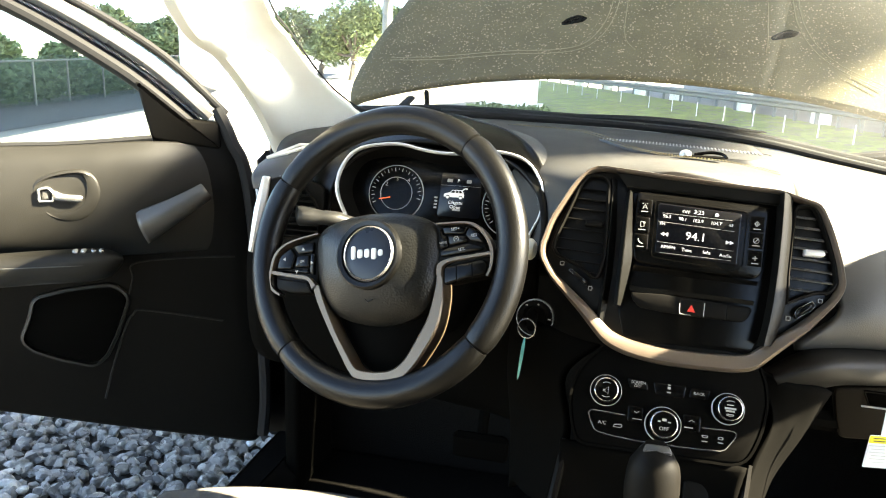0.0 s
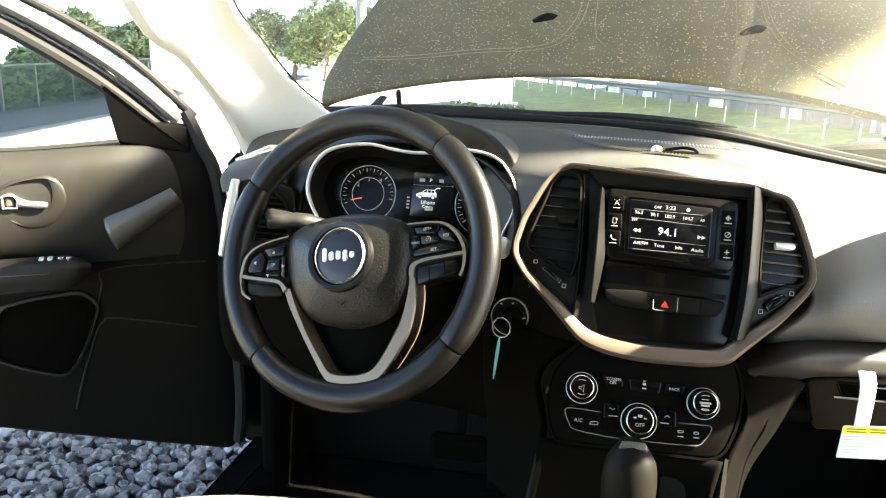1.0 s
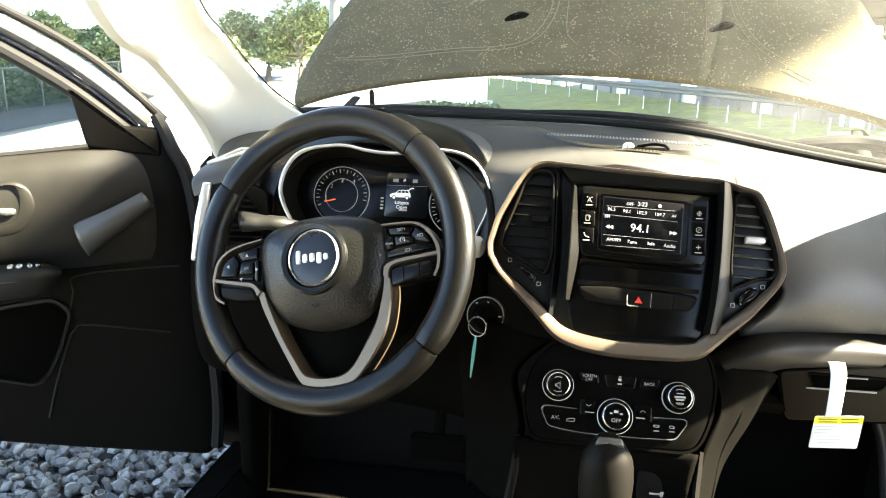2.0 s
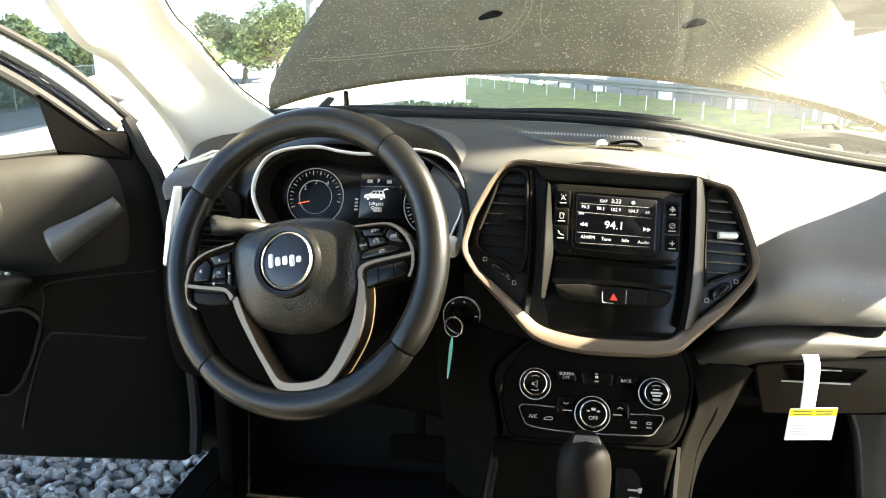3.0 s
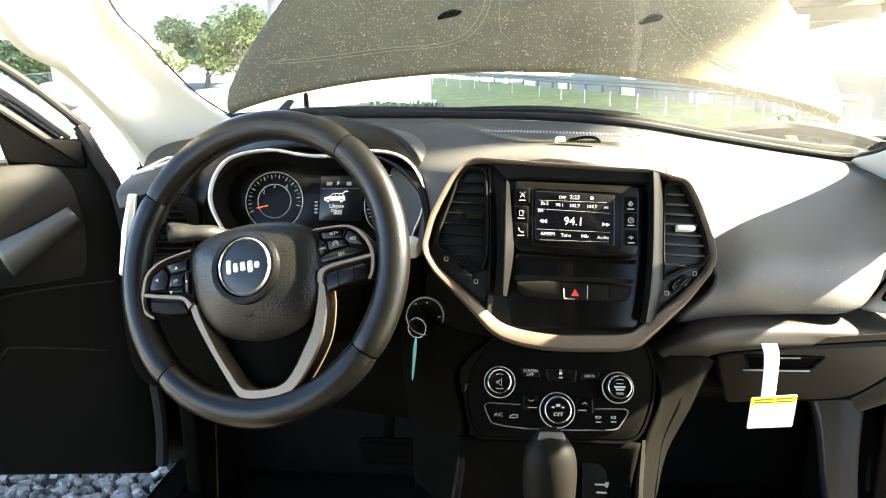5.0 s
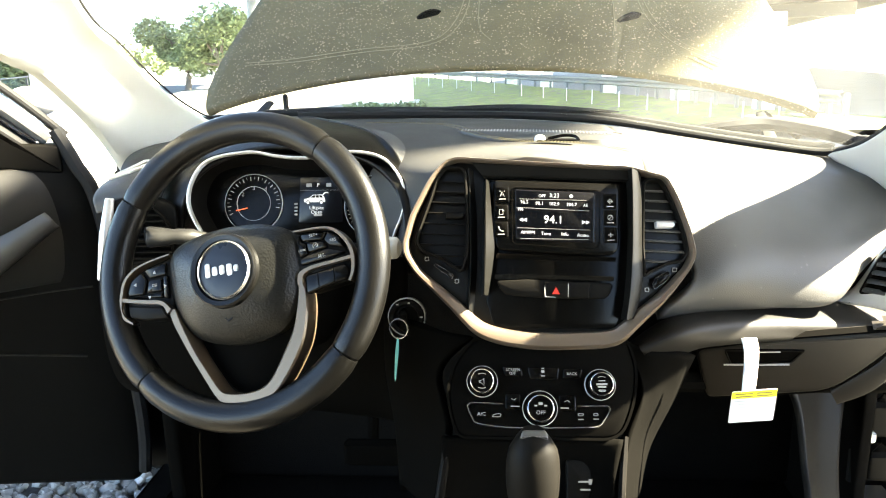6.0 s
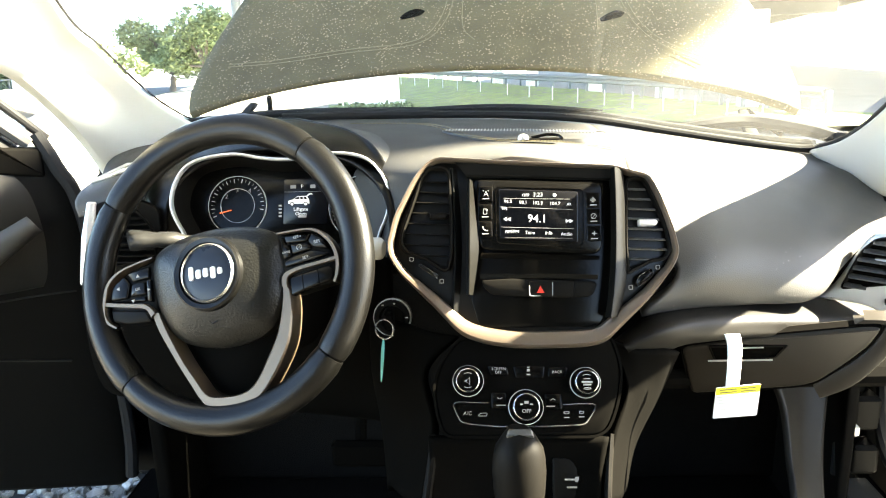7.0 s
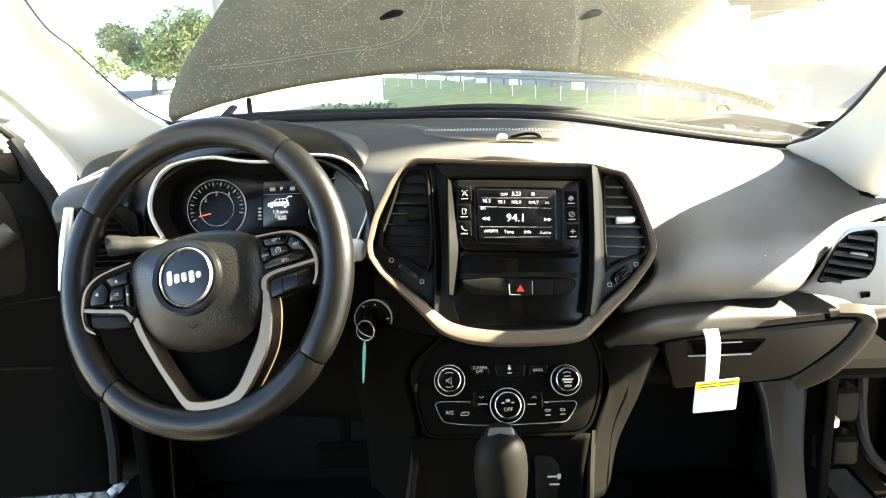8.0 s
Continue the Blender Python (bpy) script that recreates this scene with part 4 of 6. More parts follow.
    [(-0.61, 1.05, 1.03), (-0.61, 1.15, 1.10), (-0.57, 1.25, 1.14), (-0.50, 1.30, 1.168), (-0.40, 1.33, 1.173), (-0.31, 1.30, 1.168), (-0.22, 1.22, 1.154), (-0.172, 1.10, 1.125), (-0.165, 1.02, 1.06), (-0.18, 0.98, 1.00)]], 6, 5), M_PAD, dash, "grained hood over the instruments", solid=0.008)
K = fr((-0.39, 1.0, 1.12), 18)
ck_o = [p[:2] for p in spline([(-0.105, -0.062), (-0.121, -0.025), (-0.113, 0.012), (-0.088, 0.036), (-0.036, 0.045), (0.004, 0.039), (0.032, 0.036), (0.064, 0.037), (0.112, 0.043), (0.154, 0.033), (0.178, 0.004), (0.184, -0.026), (0.174, -0.062), (0.145, -0.100), (0.03, -0.112), (-0.075, -0.098)], 6, True)]
ck_o = [Vector(p) for p in ck_o]
cluster = part("instrument_panel", band(ck_o, 0.012, [(-0.25, 0.004), (-0.2, 0.006), (0.0, 0.004), (0.4, -0.012), (1.0, -0.034)]), M_BLACK, dash, "black instrument panel with a chrome surround", m=K)
part("chrome_surround", band(offset(ck_o, -0.001), 0.0042, [(0, 0.002), (0.1, 0.0085), (0.5, 0.0095), (0.9, 0.0085), (1, 0.002)]), M_SILVER, cluster, "satin chrome surround", m=K)
part("gauge_face", slab(offset(ck_o, 0.008), -0.044, -0.034, 0.001), M_GLOSS, cluster, m=K)
KF = K @ pose(0, 0, -0.0335)

def dial(cx, cy, r, a0, a1, ticks, name):
    d = part(name, lathe([(r, 0), (r, 0.002), (r * 0.96, 0.003), (r * 0.95, 0.001), (r * 0.5, 0.0006)], 48, cx, cy), M_GLOSS, cluster, m=KF)
    bm = band(disc(r * 1.03, 56, cx, cy), r * 0.035, [(0, 0), (0.2, 0.0025), (0.8, 0.0025), (1, 0)])
    part("dial_ring", bm, M_GREY, cluster, m=KF)
    bm = band(disc(r * 0.60, 40, cx, cy), r * 0.02, [(0, 0), (0.2, 0.0022), (0.8, 0.0022), (1, 0)])
    part("dial_ring", bm, M_GREY, cluster, m=KF)
    bm = bmesh.new()
    for i in range(ticks + 1):
        a = radians(a0 + (a1 - a0) * i / ticks)
        c, s = math.cos(a), math.sin(a)
        w, l = (0.0006, 0.13) if i % 2 == 0 else (0.0003, 0.08)
        q = [Vector((cx + c * r * 0.93 - s * w, cy + s * r * 0.93 + c * w)), Vector((cx + c * r * 0.93 + s * w, cy + s * r * 0.93 - c * w)), Vector((cx + c * r * (0.93 - l) + s * w, cy + s * r * (0.93 - l) - c * w)), Vector((cx + c * r * (0.93 - l) - s * w, cy + s * r * (0.93 - l) + c * w))]
        slab(q, 0.0012, 0.0018, 0.00005, bm)
    part("tick_marks", bm, M_ICON, cluster, m=KF)["kind"] = "stuff"


dial(-0.0395, -0.0232, 0.0415, 205, -10, 24, "tachometer")
dial(0.1370, -0.0300, 0.0440, 220, -40, 32, "speedometer")
for s, x, y in (("1", -0.0625, -0.0280), ("2", -0.0552, -0.0101), ("3", -0.0395, -0.0015), ("4", -0.0218, -0.0025)):
    writing("numeral", s, at(KF, x, y, 0.002), 0.0085, M_ICON, cluster)
for s, x, y in (("80", 0.1520, -0.0050), ("100", 0.1650, -0.0200), ("120", 0.1665, -0.0400), ("140", 0.1580, -0.0565)):
    writing("numeral", s, at(KF, x, y, 0.002), 0.0075, M_ICON, cluster)
part("needle", bars([(-0.0210, -0.0007, -0.0040, 0.0007)], 0.003, 0.0042), M_NEEDLE, cluster, "red needle at idle", m=at(KF, -0.0440, -0.0290, 0, 13))
disp = part("display", slab(rounded([(0.028, 0.014), (0.088, 0.014), (0.090, -0.052), (0.026, -0.052)], 0.004), 0.0, 0.0012, 0.0004), M_SCREEN, cluster, m=KF)
writing("readout", "P", at(KF, 0.054, 0.002, 0.0016), 0.0075, M_LIT, disp)
for b in [(0.037, -0.0005, 0.045, 0.0045), (0.066, -0.0005, 0.073, 0.0045), (0.028, -0.0055, 0.088, -0.0052), (0.048, -0.0425, 0.060, -0.0395), (0.020, -0.026, 0.0245, -0.0235), (0.020, -0.031, 0.0245, -0.0285), (0.020, -0.036, 0.0245, -0.0335), (0.020, -0.041, 0.0245, -0.0385)]:
    part("readout_bar", bars([b], 0.0013, 0.0017), M_ICON, disp, m=KF)
car_o = rounded([(0.0335, -0.0225), (0.0340, -0.0180), (0.0415, -0.0160), (0.0465, -0.0118), (0.0600, -0.0115), (0.0635, -0.0160), (0.0645, -0.0225)], 0.0012, 3)
sym = part("car_symbol", slab(car_o, 0.0013, 0.0017, 0.0002), M_LIT, disp, "white outline of a car with its liftgate up", m=KF)
for o in ([(0.0430, -0.0160), (0.0472, -0.0126), (0.0500, -0.0126), (0.0500, -0.0160)], [(0.0510, -0.0160), (0.0510, -0.0126), (0.0550, -0.0126), (0.0555, -0.0160)], [(0.0565, -0.0160), (0.0560, -0.0126), (0.0590, -0.0126), (0.0615, -0.0160)]):
    part("window_symbol", slab([Vector(q) for q in o][::-1], 0.0017, 0.0019, 0.00004), M_SCREEN, sym, m=KF)
for x in (0.0395, 0.0590):
    part("wheel_symbol", slab(disc(0.0030, 18, x, -0.0228), 0.0016, 0.0020, 0.0001), M_SCREEN, sym, m=KF)
    part("wheel_symbol", slab(disc(0.0021, 18, x, -0.0230), 0.0019, 0.0022, 0.0001), M_LIT, sym, m=KF)
part("hatch_symbol", slab([Vector(q) for q in ((0.0600, -0.0118), (0.0605, -0.0132), (0.0650, -0.0095), (0.0690, -0.0098), (0.0680, -0.0080), (0.0640, -0.0082))], 0.0013, 0.0017, 0.0001), M_LIT, disp, m=KF)
writing("readout", "Liftgate", at(KF, 0.052, -0.0305, 0.0016), 0.0072, M_LIT, disp)
writing("readout", "Open", at(KF, 0.052, -0.0370, 0.0016), 0.0072, M_LIT, disp)

# ---- centre stack ----
S = fr((-0.023, 0.86, 1.06), 20)
bz = rounded([(-0.1169, 0.1132, 0.03), (-0.0266, 0.1056), (0.0404, 0.1008), (0.0997, 0.0973), (0.1226, 0.0895), (0.1420, 0.0850, 0.012), (0.1548, 0.0607), (0.1681, 0.0208), (0.1742, -0.0089, 0.014), (0.1665, -0.0269, 0.014), (0.1384, -0.0625), (0.1064, -0.0929), (0.0841, -0.1146, 0.03), (0.0616, -0.1193, 0.02), (0.0097, -0.1206), (-0.0231, -0.1198), (-0.0562, -0.1150), (-0.0864, -0.1047, 0.03), (-0.1176, -0.0701), (-0.1597, -0.0284, 0.014), (-0.1727, -0.0068, 0.014), (-0.1739, 0.0084, 0.014), (-0.1653, 0.0419), (-0.1391, 0.0912, 0.03)], 0.012, 5)
stack = part("centre_panel", slab(offset(bz, 0.006), -0.045, -0.004, 0.002), M_SHEEN, dash, "satin black centre panel", m=S)
part("bronze_frame", band(bz, 0.0105, [(0, -0.035), (0.0, 0.000), (0.10, 0.0060), (0.24, 0.0088), (0.6, 0.0082), (0.9, 0.004), (1, -0.006)], breadth=lambda p: float(np.interp(p.y, [-0.12, -0.100, -0.03, 0.06, 0.10], [2.0, 1.75, 0.85, 0.75, 0.60]))), M_BRONZE, stack, "satin bronze frame", m=S)


def ridge(name, left, right, top, material, label, foot=-0.006):
    """A column of the panel: a crest on its left line that falls away to its right line."""
    a, b = spline([(x, y, top) for x, y in left], 5), spline([(x, y, foot) for x, y in right], 5)
    back = [p + Vector((-0.004, 0, -top - 0.008)) for p in a]
    mid = [p.lerp(q, 0.12) + Vector((0, 0, 0.0012)) for p, q in zip(a, b)]
    part(name, skin(bmesh.new(), [back, a, mid, b], closed=False), material, stack, label, m=S, facing=tuple(S @ Vector((0, 0, 1))))


ridge("column", [(-0.0945, 0.0985), (-0.0925, 0.0600), (-0.0922, 0.0293), (-0.0923, -0.0254), (-0.0951, -0.0762)], [(-0.0860, 0.0960), (-0.0835, 0.0600), (-0.0821, 0.0293), (-0.0821, -0.0200), (-0.0870, -0.0793)], 0.003, M_SHEEN, "satin black column beside the vent")
ridge("column", [(-0.0722, 0.0815), (-0.0735, 0.0434), (-0.0745, -0.0045), (-0.0755, -0.0560)], [(-0.0690, 0.0805), (-0.0654, 0.0436), (-0.0625, 0.0025), (-0.0708, -0.0560)], 0.0170, M_SHEEN, "satin flank of the radio recess", 0.0060)
ridge("column", [(0.0985, 0.0920), (0.0988, 0.0600), (0.0973, -0.0007), (0.0935, -0.0480), (0.0880, -0.0850)], [(0.1110, 0.0890), (0.1122, 0.0600), (0.1109, -0.0007), (0.1100, -0.0420), (0.1000, -0.0840)], 0.0175, M_SHEEN, "satin column beside the pale-slatted vent", 0.0035)
part("upper_brow", ribbon([(-0.090, 0.1050), (-0.02, 0.1005), (0.04, 0.0965), (0.1100, 0.0920)], [(-0.075, 0.0860), (-0.02, 0.0850), (0.04, 0.0815), (0.0950, 0.0790)], -0.004, 0.0045), M_SHEEN, stack, m=S)
part("recess", slab(rounded([(-0.0690, 0.0840), (0.0736, 0.0826), (0.0900, 0.0801), (0.0970, 0.0687), (0.0965, -0.0007), (0.0915, -0.0605), (0.0780, -0.0960), (-0.0640, -0.0950), (-0.0740, -0.0600), (-0.0650, 0.0100)], 0.008, 4), -0.006, -0.0025, 0.001), M_GLOSS, stack, "dark recess behind the radio", m=S)
part("cubby", loft([[(-0.060, -0.006, 0.004), (0.010, -0.009, 0.004), (0.080, -0.012, 0.004)], [(-0.062, -0.014, -0.0035), (0.010, -0.017, -0.004), (0.080, -0.018, -0.0035)], [(-0.063, -0.026, -0.004), (0.010, -0.028, -0.004), (0.079, -0.030, -0.004)], [(-0.062, -0.037, 0.0005), (0.010, -0.037, 0.0005), (0.077, -0.040, 0.0005)]], 8, 5), M_GLOSS, stack, "shallow glossy hollow below the radio", m=S, facing=(0, 0, 1.3))
radio = part("radio", slab(rounded([(-0.0636, 0.0823), (0.0822, 0.0753), (0.0854, 0.0686), (0.0831, -0.0017), (0.0760, -0.0098), (0.0142, -0.0072), (-0.0552, -0.0027), (-0.0613, 0.0019), (-0.0652, 0.0289)], 0.006), -0.004, 0.007, 0.002), M_GLOSS, stack, "gloss black radio with a small screen", m=S)
part("face_edge", band(rounded([(-0.0420, 0.0735), (0.0630, 0.0680), (0.0615, 0.0030), (0.0540, -0.0030), (-0.0420, 0.0045)], 0.006), 0.0012, [(0, 0.0066), (0.3, 0.0078), (0.7, 0.0078), (1, 0.0066)]), M_GLOSS, radio, m=S)
part("screen", slab(rounded([(-0.0378, 0.0703), (0.0561, 0.0648), (0.0546, 0.0044), (-0.0375, 0.0105)], 0.003), 0.006, 0.0078, 0.0006), M_SCREEN, radio, m=S)
for s, x, y, z in (("94.1", 0.0071, 0.0328, 0.0135), ("3:23", 0.0087, 0.0619, 0.0070), ("OFF", -0.0058, 0.0617, 0.0050), ("96.5", -0.0269, 0.0546, 0.0056), ("98.1", -0.0090, 0.0528, 0.0056), ("102.9", 0.0082, 0.0518, 0.0056), ("104.7", 0.0286, 0.0507, 0.0056), ("All", 0.0450, 0.0496, 0.0046), ("FM", -0.0315, 0.0457, 0.0050), ("AM/FM", -0.0231, 0.0181, 0.0056), ("Tune", -0.0019, 0.0165, 0.0056), ("Info", 0.0204, 0.0156, 0.0056), ("Audio", 0.0413, 0.0140, 0.0056)):
    writing("readout", s, at(S, x, y, 0.0082, -2.5), z, M_LIT, radio)
for x0, y0, x1, y1 in ((-0.0330, 0.0586, 0.0462, 0.0557), (-0.0362, 0.0483, 0.0496, 0.0430), (-0.0358, 0.0239, 0.0498, 0.0202), (-0.0322, 0.0111, 0.0479, 0.0088)):
    part("readout_line", bars([(0, -0.00018, math.hypot(x1 - x0, y1 - y0), 0.00018)], 0, 0.0002), M_ICON, radio, m=at(S, x0, y0, 0.0080, math.degrees(math.atan2(y1 - y0, x1 - x0))))
for x, y, d in ((-0.0308, 0.0336, -1), (-0.0264, 0.0333, -1), (0.0429, 0.0297, 1), (0.0473, 0.0294, 1)):
    part("seek_arrow", slab([Vector((x - d * 0.0022, y + 0.0024)), Vector((x + d * 0.0022, y)), Vector((x - d * 0.0022, y - 0.0024))][::d], 0.0080, 0.0083, 0.00005), M_LIT, radio, m=S)
part("wireless_symbol", slab(disc(0.0021, 12, 0.0285, 0.0609), 0.0080, 0.0083, 0.0001), M_LIT, radio, m=S)
for i, (x, y) in enumerate(((-0.0532, 0.0645), (-0.0545, 0.0426), (-0.0548, 0.0222), (0.0736, 0.0541), (0.0737, 0.0347), (0.0738, 0.0140))):
    b = part("button", slab(rounded([(x - 0.0085, y + 0.0095), (x + 0.0085, y + 0.0090), (x + 0.0085, y - 0.0095), (x - 0.0085, y - 0.0090)], 0.002), 0.006, 0.0080, 0.0008), M_GLOSS, radio, m=S)
    h = 0.0080
    sym = bmesh.new()
    if i == 0:
        slab([Vector((x - 0.0030, y - 0.0028)), Vector((x - 0.0022, y - 0.0028)), Vector((x + 0.0004, y + 0.0030)), Vector((x - 0.0004, y + 0.0030))], h, h + 0.0004, 0.00005, sym)
        slab([Vector((x + 0.0022, y - 0.0028)), Vector((x + 0.0030, y - 0.0028)), Vector((x + 0.0004, y + 0.0030)), Vector((x - 0.0004, y + 0.0030))], h, h + 0.0004, 0.00005, sym)
        bars([(x - 0.0016, y - 0.0012, x + 0.0016, y - 0.0006), (x - 0.0032, y + 0.0030, x - 0.0022, y + 0.0042), (x + 0.0022, y + 0.0030, x + 0.0032, y + 0.0042)], h, h + 0.0004, sym)
    elif i == 1:
        band(rounded([(x - 0.0024, y - 0.0030), (x + 0.0024, y - 0.0030), (x + 0.0024, y + 0.0040), (x - 0.0024, y + 0.0040)], 0.0008, 2), 0.0007, [(0, h), (0, h + 0.0004), (1, h + 0.0004), (1, h)], sym)
        bars([(x + 0.0010, y + 0.0012, x + 0.0034, y + 0.0030)], h, h + 0.0004, sym)
    elif i == 2:
        tube([(x - 0.0030, y + 0.0034, h), (x - 0.0022, y, h), (x + 0.0002, y - 0.0018, h), (x + 0.0032, y - 0.0024, h)], 0.0006, 6, bm=sym)
    elif i == 3:
        band([Vector((x, y - 0.0034)), Vector((x + 0.0034, y)), Vector((x, y + 0.0034)), Vector((x - 0.0034, y))], 0.0008, [(0, h), (0, h + 0.0004), (1, h + 0.0004), (1, h)], sym)
        bars([(x - 0.0004, y - 0.0022, x + 0.0004, y + 0.0022), (x - 0.0022, y - 0.0004, x + 0.0022, y + 0.0004)], h, h + 0.0004, sym)
    elif i == 4:
        band(disc(0.0034, 16, x, y), 0.0007, [(0, h), (0, h + 0.0004), (1, h + 0.0004), (1, h)], sym)
        slab([Vector((x - 0.0016, y - 0.0016)), Vector((x - 0.0009, y - 0.0018)), Vector((x + 0.0020, y + 0.0018)), Vector((x + 0.0012, y + 0.0020))], h, h + 0.0004, 0.00005, sym)
    else:
        bars([(x - 0.0005, y - 0.0026, x + 0.0005, y + 0.0030), (x - 0.0029, y - 0.0003, x + 0.0029, y + 0.0007)], h, h + 0.0004, sym)
    part("symbol", sym, M_ICON, b, m=S)
    part("caption_bar", bars([(x - 0.0040, y - 0.0066, x + 0.0040, y - 0.0054)], h, h + 0.0003), M_ICON, b, m=S)
strip = part("switch_strip", slab(rounded([(-0.0604, -0.0388), (-0.0244, -0.0372), (0.0087, -0.0390), (0.0416, -0.0408), (0.0728, -0.0419), (0.0761, -0.0458), (0.0722, -0.0552), (0.0664, -0.0607), (0.0417, -0.0607), (0.0090, -0.0597), (-0.0240, -0.0580), (-0.0493, -0.0553), (-0.0575, -0.0475)], 0.003), -0.004, 0.0025, 0.0012), M_BLACK, stack, m=S)
for o in ([(-0.0036, -0.0402), (0.0229, -0.0410), (0.0226, -0.0590), (-0.0034, -0.0578)], [(0.0240, -0.0411), (0.0485, -0.0422), (0.0474, -0.0598), (0.0237, -0.0591)], [(0.0494, -0.0423), (0.0725, -0.0432), (0.0735, -0.0470), (0.0690, -0.0575), (0.0655, -0.0600), (0.0482, -0.0598)]):
    part("switch", slab(rounded(o, 0.002), 0.002, 0.0042, 0.001), M_BLACK, strip, m=S)
part("hazard_symbol", slab([Vector((0.0045, -0.0547)), Vector((0.0137, -0.0551)), Vector((0.0090, -0.0466))], 0.0042, 0.0047, 0.0001), M_REDLIT, strip, "red hazard triangle", m=S)
for o in ([(-0.0040, -0.046, 0.0040), (-0.0038, -0.0555, 0.0042), (-0.0018, -0.0580, 0.0042), (0.0090, -0.0585, 0.0040)], [(0.0237, -0.0425, 0.0040), (0.0232, -0.0585, 0.0040)]):
    part("switch_edge", tube(spline(o, 5), 0.0004, 6), M_SILVER, strip, m=S)


def vent(name, o, m, slats, y0, y1, x_at, knob, lit, parent, recess=0.028, lift=-0.006, label="black air vent with horizontal slats"):
    """An air outlet: a frame with depth, a dark throat, slats across it and a thumb knob. lit: paler slats and knob,
    standing in for sunlight.
    """
    v = part(name, band(o, 0.0035, [(-0.3, 0.0), (0, 0.004), (0.5, 0.0045), (1, 0.002), (1.2, -recess)]), M_BLACK, parent, label, m=m)
    # With negative recess, a black plate in front stands in for the shaded hollow.
    part("throat", slab(offset(o, 0.003), -recess - 0.004, -recess, 0.0005), M_DARK, v, m=m)
    for i in range(slats):
        y = y0 + (y1 - y0) * i / (slats - 1)
        xa, xb = x_at(y)
        # Black slats turn satin grey where lit: the sun is put into their colour.
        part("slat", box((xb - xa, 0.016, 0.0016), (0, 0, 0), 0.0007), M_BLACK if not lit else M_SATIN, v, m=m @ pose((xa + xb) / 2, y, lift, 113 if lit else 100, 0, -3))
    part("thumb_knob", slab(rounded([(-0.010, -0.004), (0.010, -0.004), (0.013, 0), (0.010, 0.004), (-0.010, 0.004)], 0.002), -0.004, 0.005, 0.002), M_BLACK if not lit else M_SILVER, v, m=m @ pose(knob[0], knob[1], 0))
    return v


def span(o, inset=0.004):
    """Where an outline is crossed at a height."""
    def f(y):
        xs = [a[0] + (b[0] - a[0]) * (y - a[1]) / (b[1] - a[1]) for a, b in zip(o, o[1:] + o[:1]) if (a[1] - y) * (b[1] - y) < 0]
        return (min(xs) + inset, max(xs) - inset) if xs else (-0.001, 0.001)
    return f


vl_o = rounded([(-0.1234, 0.1005), (-0.1028, 0.1000), (-0.0957, 0.0917), (-0.0936, 0.0293), (-0.0941, -0.0050), (-0.0997, -0.0256), (-0.1065, -0.0271), (-0.1259, -0.0139), (-0.1522, -0.0028), (-0.1587, 0.0074), (-0.1557, 0.0212), (-0.1429, 0.0562), (-0.1321, 0.0878)], 0.006, 4)
vent("air_vent", vl_o, S, 9, 0.083, -0.020, span(vl_o), (-0.112, 0.040), False, stack)
vr_o = rounded([(0.1128, 0.0702), (0.1141, 0.0784), (0.1206, 0.0819), (0.1342, 0.0820), (0.1400, 0.0740), (0.1515, 0.0472), (0.1616, 0.0174), (0.1647, -0.0058), (0.1576, -0.0179), (0.1417, -0.0196), (0.1192, -0.0301), (0.1115, -0.0356), (0.1102, -0.0004)], 0.005, 4)
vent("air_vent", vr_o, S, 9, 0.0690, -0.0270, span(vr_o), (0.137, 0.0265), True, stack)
for o in ([(-0.1366, -0.0197), (-0.1333, -0.0168), (-0.1111, -0.0313), (-0.1137, -0.0368)], [(0.1212, -0.0439), (0.1244, -0.0372), (0.1397, -0.0276), (0.1436, -0.0327), (0.1384, -0.0401), (0.1237, -0.0504)]):
    o = o if area2(o) > 0 else o[::-1]
    th = part("vent_wheel", dome(rounded(o, 0.002, 3), -0.001, 0.005, 3, edge=0.006), M_GLOSS, stack, "gloss black thumb wheel", m=S)
    part("wheel_rim", band(rounded(o, 0.002, 3), 0.0010, [(0, -0.002), (0.2, 0.0022), (0.8, 0.0022), (1, -0.002)]), M_CHROME, th, m=S)
for x, y in ((-0.1444, -0.0116), (-0.1082, -0.0387), (0.1160, -0.0500), (0.1487, -0.0267)):
    part("symbol", band(rounded([(x - 0.0025, y - 0.0025), (x + 0.0025, y - 0.0025), (x + 0.0025, y + 0.0025), (x - 0.0025, y + 0.0025)], 0.0008, 2), 0.0007, [(0, -0.003), (0, -0.0022), (1, -0.0022), (1, -0.003)]), M_ICON, stack, m=S)

# ---- climate panel ----
H = fr((-0.023, 0.825, 0.945), 28)
hp_o = rounded([(-0.0865, 0.0139, 0.01), (-0.1107, -0.0126, 0.03), (-0.1204, -0.0476, 0.03), (-0.1153, -0.0800, 0.03), (-0.1066, -0.1022, 0.02), (0.0799, -0.1027, 0.02), (0.0965, -0.0642, 0.04), (0.1019, -0.0287, 0.03), (0.0987, -0.0061, 0.02), (0.0902, 0.0160, 0.01)], 0.02, 5)
clim = part("climate_panel", slab(hp_o, -0.05, 0.0, 0.004), M_DARK, dash, "matt black climate control panel", m=H)
part("seam", band(offset(hp_o, -0.0015), 0.003, [(0, -0.004), (0, 0.0005), (1, 0.0005), (1, -0.004)]), M_DARK, clim, m=H)


def knob(x, y, r, name):
